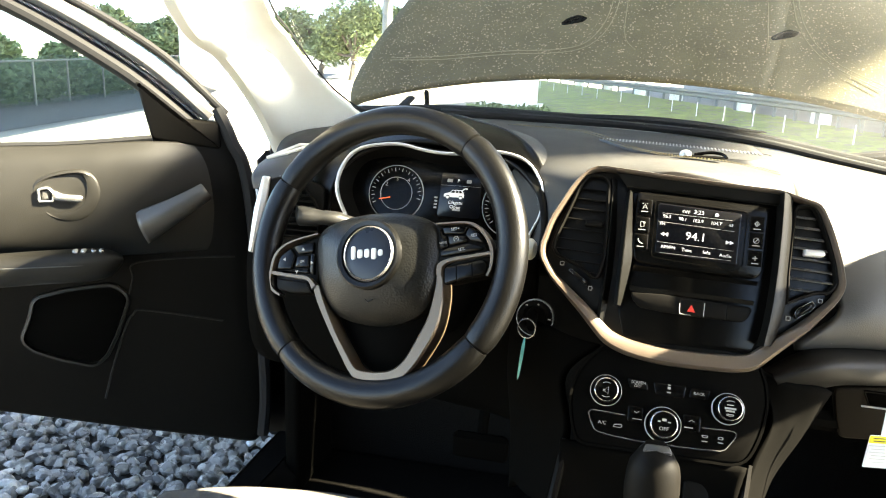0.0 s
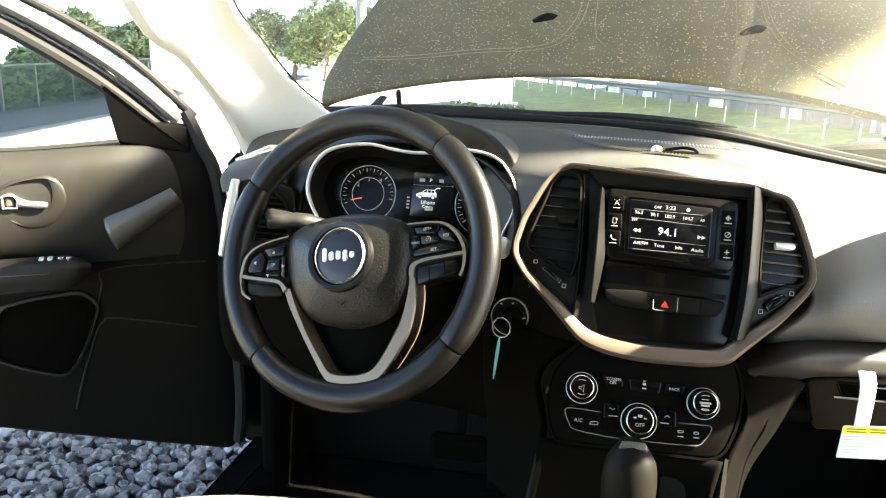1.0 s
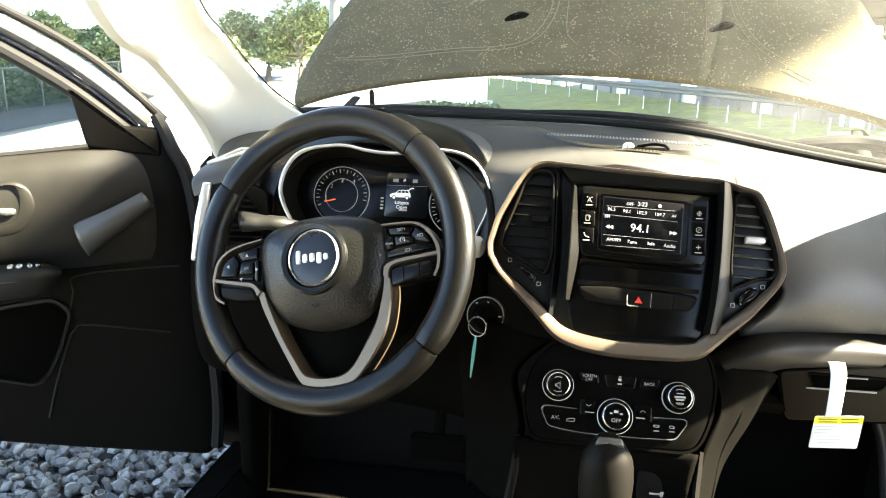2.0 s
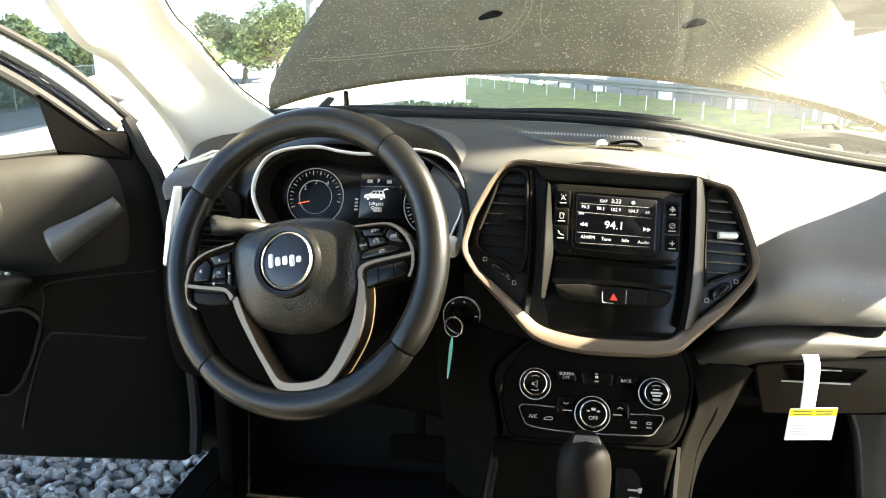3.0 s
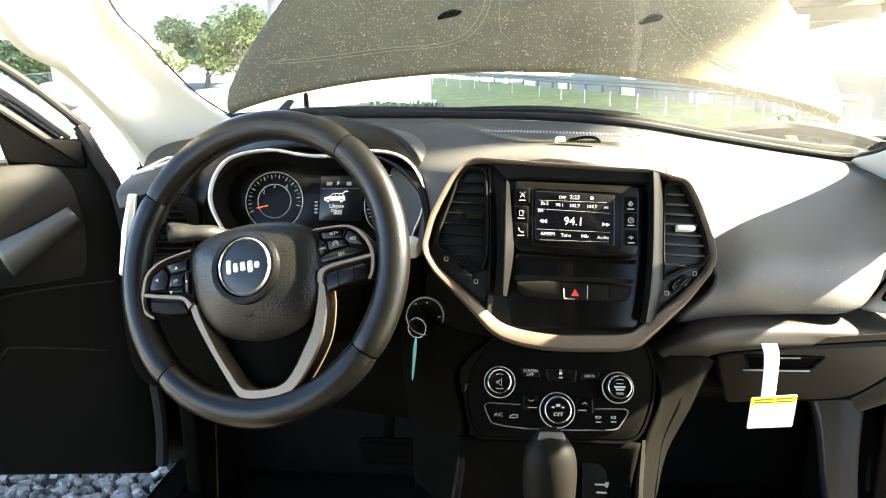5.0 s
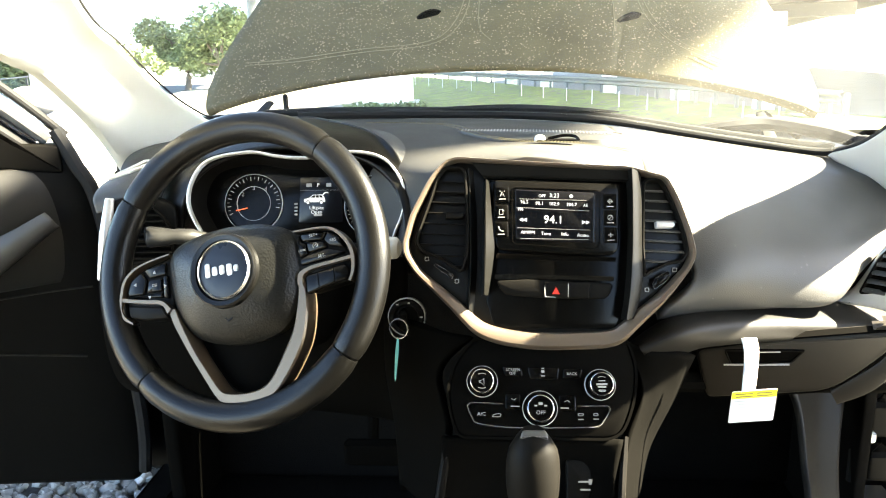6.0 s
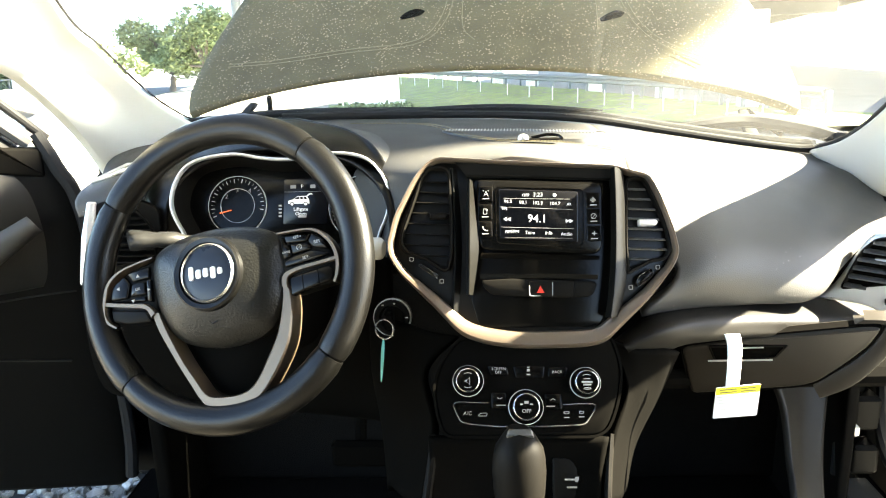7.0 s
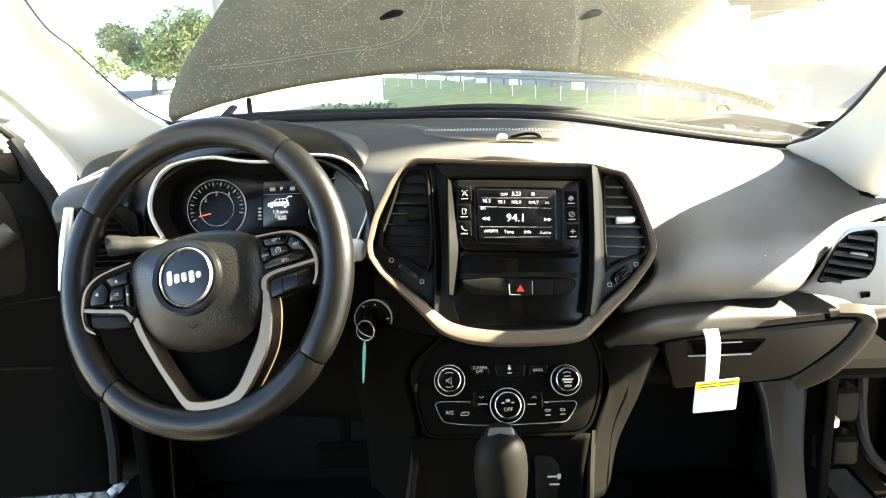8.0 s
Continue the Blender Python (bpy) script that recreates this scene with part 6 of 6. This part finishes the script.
    [(-0.0780, 0.0320), (-0.1078, 0.0280), (-0.1286, 0.0215), (-0.1416, 0.0105), (-0.1465, -0.0035), (-0.1495, -0.0220), (-0.1452, -0.0335), (-0.1350, -0.0415)],
    ([(-0.1180, 0.0213), (-0.0855, 0.0245), (-0.0862, 0.0100), (-0.1100, 0.0092)], [(-0.1430, -0.0020), (-0.1378, 0.0100), (-0.1222, 0.0190), (-0.1142, 0.0084), (-0.1200, -0.0094), (-0.1415, -0.0084)], [(-0.1112, 0.0074), (-0.0925, 0.0064), (-0.0930, -0.0090), (-0.1150, -0.0084)], [(-0.0908, 0.0090), (-0.0838, 0.0082), (-0.0842, -0.0205), (-0.0915, -0.0175)], [(-0.1174, -0.0105), (-0.0930, -0.0111), (-0.0933, -0.0178), (-0.1360, -0.0118)]),
    [(-0.1438, -0.0192), (-0.0941, -0.0286), (-0.0865, -0.0438), (-0.1210, -0.0410), (-0.1418, -0.0346)], M_BLACK)
part("spoke_branch", ribbon(open2([(-0.1495, -0.0090), (-0.1300, -0.0135), (-0.1104, -0.0175), (-0.0920, -0.0218), (-0.0800, -0.0330)]), open2([(-0.1495, -0.0142), (-0.1300, -0.0190), (-0.1104, -0.0232), (-0.0930, -0.0280), (-0.0865, -0.0400)]), -0.006, 0.0075), M_SPOKE, arm, "satin trim line on the spoke", m=W)
writing("caption", "OK", at(W, -0.1030, -0.0008, 0.0053), 0.0052, M_ICON, arm)
bm = bmesh.new()
for x, y, a in ((-0.1307, 0.0045, 180), (-0.0878, -0.0040, 0), (-0.1020, 0.0155, 90), (-0.1110, -0.0142, -90)):
    c, q = math.cos(radians(a)), math.sin(radians(a))
    slab([Vector((x + c * u - q * v, y + q * u + c * v)) for u, v in ((0.0024, 0), (-0.0018, 0.0024), (-0.0018, -0.0024))], 0.0048, 0.0054, 0.0001, bm)
part("arrow_symbols", bm, M_ICON, arm, m=W)
v_out = [(-0.0870, -0.0332), (-0.0799, -0.0553), (-0.0617, -0.0921), (-0.0438, -0.1246), (-0.0300, -0.1475), (-0.0187, -0.1553), (0.0147, -0.1590), (0.0369, -0.1568), (0.0536, -0.1466), (0.0760, -0.1190), (0.0895, -0.0947), (0.0966, -0.0632), (0.0969, -0.0400), (0.0955, -0.0260)]
v_in = [(-0.0757, -0.0349), (-0.0679, -0.0569), (-0.0515, -0.0934), (-0.0344, -0.1223), (-0.0246, -0.1375), (-0.0143, -0.1440), (0.0081, -0.1465), (0.0290, -0.1440), (0.0445, -0.1327), (0.0626, -0.1063), (0.0760, -0.0831), (0.0853, -0.0517), (0.0880, -0.0350), (0.0880, -0.0230)]
part("lower_spoke", ribbon(open2(v_out), open2(v_in), -0.022, 0.005), M_SPOKE, wheel, "satin bronze lower spoke", m=W)
part("lower_cover", dome([Vector(p[:2]) for p in spline([(-0.072, -0.044, 0), (-0.052, -0.090, 0), (-0.030, -0.128, 0), (-0.012, -0.143, 0), (0.010, -0.145, 0), (0.030, -0.141, 0), (0.046, -0.126, 0), (0.066, -0.094, 0), (0.084, -0.046, 0), (0.006, -0.030, 0)], 4, True)], -0.022, 0.010, 5, edge=0.012), M_DARK, wheel, "black cover between the lower spokes", m=W)

col = thing("steering_column", "black steering column shroud with its two stalks", "steering column", (-0.39, 0.92, 1.0))
part("shroud", tube([tuple(W0 @ Vector((0, -0.01, -0.035))), tuple(W0 @ Vector((0.0, -0.01, -0.10))), tuple(W0 @ Vector((0.0, -0.02, -0.20)))], [0.058, 0.070, 0.085], 20, flat=0.9), M_DARK, col)
# Stalk coloured paler than the wiper stalk to stand in for sunlight.
stalk = part("stalk", tube([(-0.430, 0.945, 1.045), (-0.462, 0.932, 1.058), (-0.478, 0.925, 1.063), (-0.481, 0.924, 1.0635), (-0.500, 0.915, 1.066), (-0.502, 0.914, 1.066), (-0.515, 0.909, 1.067), (-0.531, 0.905, 1.068), (-0.534, 0.904, 1.068)], [0.008, 0.009, 0.0095, 0.0118, 0.0122, 0.0112, 0.0140, 0.0165, 0.0150], 18, flat=0.85), M_GREYPL, col, "lamp stalk with a stepped grip, coloured grey as if sunlit")
part("stalk_end", tube([(-0.534, 0.904, 1.068), (-0.5355, 0.903, 1.068)], [0.0148, 0.0135], 18, flat=0.85), M_BLACK, stalk, "dark end cap")
stalk = part("stalk", tube([(-0.32, 0.92, 1.045), (-0.25, 0.905, 1.050), (-0.226, 0.90, 1.052)], [0.008, 0.009, 0.0105], 14, flat=0.9), M_BLACK, col, "black wiper stalk")
# White paint on the tip stands in for the sun falling on it.
part("stalk_end", tube([(-0.226, 0.90, 1.052), (-0.222, 0.899, 1.052), (-0.209, 0.895, 1.053), (-0.205, 0.894, 1.053)], [0.0110, 0.0135, 0.0125, 0.0090], 14, flat=1.1), M_WHITEP, stalk, "stalk tip painted white as if sunlit")

# ignition lock and key
IG = fr((-0.198, 0.885, 0.965), 15)
ign = part("ignition_lock", lathe([(0.024, -0.02), (0.024, 0.0), (0.021, 0.004), (0.016, 0.004), (0.014, 0.001), (0.006, 0.001)], 32), M_BLACK, dash, "round black ignition lock", m=IG)
part("lock_rim", band(disc(0.0245, 32), 0.002, [(0, -0.002), (0.3, 0.003), (0.7, 0.003), (1, 0)]), M_GREY, ign, m=IG)
for b in [(0.002, 0.0165, 0.0045, 0.0185), (0.017, -0.001, 0.021, 0.0005), (-0.013, 0.015, -0.010, 0.0165)]:
    part("position_mark", bars([b], 0.004, 0.0048), M_ICON, ign, m=IG)
key = thing("car_key", "ignition key on a steel ring with a thin teal tag", "key", (-0.203, 0.865, 0.962))
part("key_head", box((0.012, 0.020, 0.026), (-0.200, 0.873, 0.966), 0.004), M_DARK, key)
KR = fr((-0.205, 0.858, 0.959), 5, -10)
part("key_ring", tube([(0.0115 * math.cos(a * 0.2618), 0.0125 * math.sin(a * 0.2618), 0) for a in range(24)], 0.0011, 6, closed=True), M_CHROME, key, "bright steel split ring", m=KR)
part("tag_strip", tube(spline([(-0.2065, 0.856, 0.946), (-0.2085, 0.853, 0.925), (-0.2115, 0.850, 0.892)], 6), [0.0012, 0.0016, 0.002, 0.0024, 0.0026, 0.0028, 0.003, 0.003, 0.0028, 0.0026, 0.0022, 0.0016, 0.0006], 6, flat=0.4), M_TEAL, key, "thin teal plastic strip")

# hang tag on the glovebox
tag = thing("paper_tag", "white paper hang tag with a yellow band", "tag", (0.225, 0.85, 0.94))
part("tag_loop", loft([[(0.2070, 0.850, 0.9495), (0.2260, 0.852, 0.9490)], [(0.2095, 0.844, 0.937), (0.2280, 0.847, 0.936)], [(0.2095, 0.840, 0.915), (0.2275, 0.844, 0.915)], [(0.2085, 0.838, 0.884), (0.2260, 0.842, 0.886)]], 4, 5), M_PAPER, tag, solid=0.0006)
TG = fr((0.2225, 0.838, 0.8665), -3, -6, 8)
tg = part("tag_card", slab(rounded([(-0.0290, -0.0205), (0.0225, -0.0205), (0.0300, 0.0215), (-0.0215, 0.0215)], 0.002, 3), -0.0004, 0.0004, 0.0001), M_PAPER, tag, m=TG)
part("yellow_band", slab([Vector(q) for q in ((-0.0230, 0.0115), (0.0280, 0.0115), (0.0298, 0.0205), (-0.0215, 0.0205))], 0.0004, 0.0008, 0.0001), M_YELLOW, tg, "yellow printed band", m=TG)
for k in range(4):
    part("print_bar", bars([(-0.018 + 0.024 * (k % 2), 0.0135 + 0.0035 * (k // 2), 0.002 + 0.022 * (k % 2), 0.0148 + 0.0035 * (k // 2))], 0.0008, 0.0010), M_CREASE, tg, m=TG)
for k in range(6):
    part("print_bar", bars([(-0.022 + 0.002 * (k % 2), 0.0075 - 0.0042 * k, 0.016 - 0.007 * (k % 3), 0.0082 - 0.0042 * k)], 0.0004, 0.0007), M_SILVER, tg, m=TG)

# ---- driver's seat and footwell ----
seat = thing("driver_seat", "dark cloth driver's seat lit by the sun at its edge", "car seat", (-0.42, 0.4, 0.42))
part("cushion", loft([[(-0.66, 0.78, 0.60), (-0.56, 0.81, 0.61), (-0.42, 0.82, 0.61), (-0.28, 0.81, 0.61), (-0.20, 0.78, 0.60)],
    [(-0.67, 0.76, 0.68), (-0.56, 0.79, 0.695), (-0.42, 0.80, 0.70), (-0.28, 0.79, 0.695), (-0.19, 0.76, 0.68)],
    [(-0.66, 0.72, 0.715), (-0.56, 0.73, 0.725), (-0.42, 0.74, 0.73), (-0.28, 0.73, 0.725), (-0.20, 0.72, 0.715)],
    [(-0.66, 0.40, 0.72), (-0.57, 0.40, 0.69), (-0.42, 0.40, 0.68), (-0.27, 0.40, 0.69), (-0.20, 0.40, 0.72)],
    [(-0.65, 0.10, 0.71), (-0.57, 0.10, 0.67), (-0.42, 0.10, 0.66), (-0.27, 0.10, 0.67), (-0.21, 0.10, 0.71)]]), M_CLOTH, seat, solid=0.05)
part("seat_base", box((0.44, 0.62, 0.25), (-0.43, 0.42, 0.50), 0.04), M_DARK, seat)
part("backrest", loft([[(-0.66, 0.06, 0.70), (-0.43, 0.02, 0.70), (-0.21, 0.06, 0.70)], [(-0.66, -0.08, 1.00), (-0.43, -0.13, 1.00), (-0.21, -0.08, 1.00)], [(-0.60, -0.20, 1.26), (-0.43, -0.23, 1.28), (-0.27, -0.20, 1.26)]]), M_CLOTH, seat, solid=0.10)
pedal = thing("brake_pedal", "dark ribbed brake pedal in the footwell", "pedal", (-0.30, 1.15, 0.6))
part("pad", box((0.10, 0.02, 0.05), (-0.30, 1.15, 0.62), 0.008), M_DARK, pedal)
part("lever", tube([(-0.30, 1.16, 0.64), (-0.30, 1.24, 0.80)], 0.01, 8), M_DARK, pedal)

# ---- open driver's door ----
DOOR_A = 58.0
DM = Matrix.Translation((-0.85, 1.36, 0)) @ Matrix(((-math.sin(radians(DOOR_A)), 0, math.cos(radians(DOOR_A)), 0), (-math.cos(radians(DOOR_A)), 0, -math.sin(radians(DOOR_A)), 0), (0, 1, 0, 0), (0, 0, 0, 1)))   # x from the hinge outwards, y up, z to the cabin
door = thing("driver_door", "open black-trimmed front door with its window frame", "car door", (-0.85, 1.36, 0.42))
panel_o = rounded([(-0.010, 0.413, 0.03), (0.297, 0.497, 0.2), (0.522, 0.564, 0.1), (0.800, 0.627, 0.1), (0.813, 1.089, 0.05), (0.459, 1.097, 0.2), (0.327, 1.100, 0.2), (0.178, 1.114, 0.06), (0.105, 1.153, 0.03), (0.039, 1.151, 0.03), (0.000, 1.070, 0.05), (-0.034, 0.595, 0.2), (-0.034, 0.464, 0.05)], 0.03, 5)
part("door_skin", slab(offset(panel_o, 0.03), -0.11, -0.02, 0.01), M_PAINT, door, m=DM)
part("inner_panel", slab(offset(panel_o, 0.006), -0.03, 0.0, 0.012), M_BLACK, door, "black plastic inner door panel", m=DM)
part("upper_panel", loft([[(0.077, 1.103, -0.014), (0.188, 1.105, 0.004), (0.329, 1.096, 0.006), (0.461, 1.093, 0.006), (0.674, 1.091, 0.006)],
    [(0.061, 1.053, -0.014), (0.194, 1.069, 0.024), (0.335, 1.066, 0.030), (0.467, 1.064, 0.032), (0.679, 1.066, 0.032)],
    [(0.052, 0.983, -0.014), (0.196, 0.992, 0.030), (0.338, 0.997, 0.040), (0.470, 0.996, 0.042), (0.681, 1.002, 0.042)],
    [(0.051, 0.924, -0.014), (0.194, 0.925, 0.022), (0.335, 0.926, 0.030), (0.467, 0.928, 0.032), (0.679, 0.937, 0.032)],
    [(0.048, 0.884, -0.014), (0.189, 0.886, 0.006), (0.329, 0.888, 0.006), (0.461, 0.891, 0.006), (0.674, 0.901, 0.006)]]), M_DOORPAD, door, "grained upper door pad", m=DM, solid=0.008)
part("belt_seal", tube(spline([(0.179, 1.115, 0.004), (0.328, 1.103, 0.004), (0.460, 1.100, 0.004), (0.800, 1.093, 0.004)], 6), 0.006, 8), M_RUBBER, door, m=DM)
hr_o = [Vector(p[:2]) for p in spline([(0.379, 1.024, 0), (0.368, 1.038, 0), (0.342, 1.048, 0), (0.310, 1.052, 0), (0.300, 1.037, 0), (0.302, 1.012, 0), (0.313, 0.991, 0), (0.343, 0.982, 0), (0.371, 0.989, 0), (0.380, 1.006, 0)], 5, True)]
ho_o = [Vector(p[:2]) for p in spline([(0.390, 1.019, 0), (0.383, 1.038, 0), (0.356, 1.052, 0), (0.308, 1.059, 0), (0.283, 1.045, 0), (0.275, 1.017, 0), (0.284, 0.989, 0), (0.305, 0.967, 0), (0.344, 0.963, 0), (0.376, 0.981, 0)], 5, True)]
hrec = part("handle_bezel", skin(bmesh.new(), [[(q[0], q[1], h) for q in o] for o, h in ((offset(ho_o, -0.004), 0.030), (ho_o, 0.046), (offset(ho_o, 0.004), 0.0485), (offset(hr_o, -0.003), 0.0475), (hr_o, 0.043), (offset(hr_o, 0.002), 0.030))]), M_DOORPAD, door, "grained bezel round the door handle", m=DM)
part("recess_floor", slab(hr_o, 0.020, 0.0345, 0.001), M_DARK, hrec, m=DM)
part("door_handle", tube(spline([(0.352, 1.012, 0.050), (0.339, 1.009, 0.053), (0.322, 1.007, 0.054), (0.306, 1.006, 0.052)], 5), [0.0100, 0.0090, 0.0082, 0.0078, 0.0075, 0.0073, 0.0072, 0.0071, 0.0070, 0.0070, 0.0070, 0.0070, 0.0069, 0.0067, 0.0062, 0.0050], 12, flat=0.7), M_CHROME, hrec, "chrome inner door handle", m=DM)
hd = part("handle_head", band(rounded([(0.381, 1.000), (0.354, 0.999), (0.350, 1.012), (0.352, 1.022), (0.362, 1.031), (0.381, 1.027)][::-1], 0.006, 4), 0.0055, [(0, 0.040), (0.1, 0.0535), (0.5, 0.0555), (0.9, 0.0535), (1, 0.044)]), M_CHROME, hrec, "chrome surround of the lock lever", m=DM)
part("lock_lever", box((0.012, 0.016, 0.006), (0.367, 1.013, 0.049), 0.003), M_SATIN, hd, m=DM)
arm = part("armrest", loft([[(0.252, 0.880, 0.02), (0.275, 0.900, 0.05), (0.360, 0.905, 0.06), (0.552, 0.900, 0.06), (0.697, 0.905, 0.05)],
    [(0.246, 0.888, 0.06), (0.280, 0.902, 0.085), (0.370, 0.902, 0.09), (0.561, 0.897, 0.09), (0.703, 0.902, 0.08)],
    [(0.246, 0.884, 0.068), (0.282, 0.890, 0.094), (0.375, 0.888, 0.10), (0.563, 0.882, 0.10), (0.705, 0.885, 0.09)],
    [(0.266, 0.860, 0.060), (0.296, 0.858, 0.080), (0.385, 0.858, 0.085), (0.557, 0.855, 0.085), (0.701, 0.858, 0.07)],
    [(0.276, 0.846, 0.00), (0.310, 0.844, 0.00), (0.392, 0.842, 0.00), (0.538, 0.840, 0.00), (0.687, 0.843, 0.00)]]), M_DOORPAD, door, "grained door armrest", m=DM, solid=0.006)
part("switch_plate", loft([[(0.250, 0.893, 0.060), (0.275, 0.904, 0.056), (0.330, 0.909, 0.060), (0.375, 0.908, 0.064)], [(0.247, 0.892, 0.070), (0.272, 0.903, 0.086), (0.325, 0.906, 0.092), (0.378, 0.905, 0.094)]], 6, 4), M_SATIN, arm, "satin grey switch plate", m=DM, solid=0.004)
for x in (0.322, 0.308, 0.290, 0.277):
    part("window_switch", box((0.009, 0.010, 0.020), (x, 0.909, 0.077), 0.003), M_SILVER if x > 0.3 else M_CHROME, arm, "satin window switch", m=DM)
for k in range(5):
    part("armrest_line", tube(spline([(0.561, 0.892 - 0.0085 * k, 0.106 - 0.003 * k), (0.375, 0.890 - 0.0085 * k, 0.106 - 0.0035 * k), (0.290 + 0.004 * k, 0.889 - 0.0085 * k, 0.100 - 0.0045 * k), (0.262 + 0.005 * k, 0.887 - 0.0078 * k, 0.082 - 0.004 * k)], 8), 0.0012, 5), M_SATIN, arm, m=DM)
pk_o = rounded([(0.270, 0.818), (0.353, 0.811), (0.412, 0.798), (0.419, 0.763), (0.439, 0.717), (0.423, 0.696), (0.374, 0.672), (0.315, 0.652), (0.295, 0.667), (0.271, 0.714), (0.244, 0.790)][::-1], 0.016, 5)
pk = part("door_pocket", band(offset(pk_o, -0.009), 0.011, [(0, -0.004), (0.2, 0.008), (0.7, 0.010), (1, -0.02)]), M_DOORPAD, door, "rounded edge of the door pocket", m=DM)
part("pocket_floor", slab(pk_o, -0.02, 0.003, 0.002), M_DARK, pk, m=DM)
part("speaker_cover", tube(spline([(0.300, 0.572, 0.001), (0.281, 0.640, 0.001), (0.252, 0.725, 0.001), (0.236, 0.753, 0.001), (0.209, 0.760, 0.001), (0.058, 0.725, 0.001)], 8), 0.0022, 6), M_DOORPAD, door, m=DM)
part("panel_break", tube(spline([(0.242, 0.790, 0.001), (0.232, 0.830, 0.001), (0.225, 0.862, 0.001), (0.120, 0.868, 0.001), (0.03, 0.866, 0.001)], 8), 0.0018, 6), M_DOORPAD, door, m=DM)
# Satin strip paler than the door vinyl, standing in for a streak of sun.
part("sun_streak_strip", loft([[(0.2130, 0.970, 0.030), (0.153, 0.994, 0.036), (0.0900, 1.022, 0.028)], [(0.2100, 0.950, 0.043), (0.150, 0.980, 0.045), (0.0840, 1.016, 0.034)], [(0.2030, 0.928, 0.041), (0.146, 0.966, 0.043), (0.0800, 1.010, 0.032)], [(0.2000, 0.916, 0.030), (0.143, 0.958, 0.032), (0.0770, 1.004, 0.022)]], 6, 4), M_SATIN, door, "raised strip made pale for the sun streak on the door panel", m=DM, solid=0.01)
# window frame of the door: channels that follow the raked windscreen line
for (a, b, c), r, mt in ((((0.102, 1.138), (0.235, 1.247), (0.438, 1.365)), 0.0150, M_RUBBER), (((0.088, 1.152), (0.222, 1.263), (0.426, 1.377)), 0.0055, M_CHROME), (((0.066, 1.157), (0.195, 1.271), (0.397, 1.386)), 0.0165, M_PAINT), (((0.037, 1.161), (0.168, 1.285), (0.372, 1.399)), 0.0080, M_RUBBER)):
    end = (c[0] + (c[0] - b[0]) * 1.2, c[1] + (c[1] - b[1]) * 0.75)
    part("window_channel", tube(spline([(*a, -0.02), (*b, -0.02), (*c, -0.02), (*end, -0.02)], 8), r, 10, flat=1.4), mt, door, m=DM)
part("sail_panel", slab(rounded([(0.180, 1.112), (0.203, 1.225), (0.121, 1.153), (0.050, 1.146), (0.050, 1.092)], 0.008), -0.04, 0.006, 0.006), M_BLACK, door, "black corner cover for the mirror", m=DM)
bm = bmesh.new()
bm.faces.new([bm.verts.new((*p, -0.033)) for p in ((0.169, 1.097), (0.191, 1.223), (0.231, 1.247), (0.435, 1.365), (0.666, 1.437), (0.794, 1.433), (0.794, 1.079), (0.451, 1.081))])
ob = part("door_glass", bm, M_DGLASS, door, m=DM, facing=(0, 0, 1.2))
ob.visible_shadow = False
part("door_edge_seal", tube(spline([(-0.018, 0.447, 0.004), (-0.026, 0.596, 0.004), (-0.003, 1.000, 0.004), (0.030, 1.111, 0.004), (0.055, 1.171, -0.01)], 8), 0.013, 8), M_RUBBER, door, m=DM)
# Housing coloured paler than the door paint to stand in for sun on it.
mir = part("mirror_housing", dome([Vector(p[:2]) for p in spline([(0.040, 1.206, 0), (0.060, 1.240, 0), (0.095, 1.250, 0), (0.125, 1.236, 0), (0.120, 1.202, 0), (0.073, 1.190, 0)], 5, True)], -0.20, 0.05, 5, edge=0.02), M_GREY, door, "door mirror housing coloured pale grey as if sunlit", m=DM)

# ---- loose stones round the open door ----
gravel = thing("gravel", "loose angular grey gravel beside the car", "gravel", (-1.6, 1.8, 0), kind="structure")
meshes = [stone(s) for s in range(9)]
rng = random.Random(5)
spots = []
cell = 0.036
for i in range(int(1.82 / cell)):
    for j in range(int(1.15 / cell)):
        x, y = -2.55 + (i + rng.uniform(-0.42, 0.42)) * cell, 1.12 + (j + rng.uniform(-0.42, 0.42)) * cell
        spots.append((x, y))
near = sorted(spots, key=lambda p: abs(p[0] + 1.55) + abs(p[1] - 1.85) * 1.6)[:300]
chosen = set(near)


def stone_pose(x, y):
    s = rng.uniform(0.017, 0.034)
    return Matrix.LocRotScale((x, y, rng.uniform(-0.006, 0.016)), Euler((rng.uniform(-0.5, 0.5), rng.uniform(-0.5, 0.5), rng.uniform(0, 6.28))), (s, s, s))


for x, y in near:
    o = new("stone", meshes[rng.randrange(9)])
    o.parent = gravel
    o.matrix_basis = Matrix.Translation(-anchor(gravel)) @ stone_pose(x, y)
verts, faces = [], []
for x, y in spots:
    if (x, y) not in chosen:
        me = meshes[rng.randrange(9)]
        m = stone_pose(x, y)
        k = len(verts)
        verts += [tuple(m @ v.co - Vector((-1.6, 1.8, 0))) for v in me.vertices]
        faces += [[k + q for q in p.vertices] for p in me.polygons]
me = bpy.data.meshes.new("stones")
me.from_pydata(verts, [], faces)
me.materials.append(M_GRAVEL)
o = new("stones", me)
o.parent = gravel
o["kind"] = "stuff"
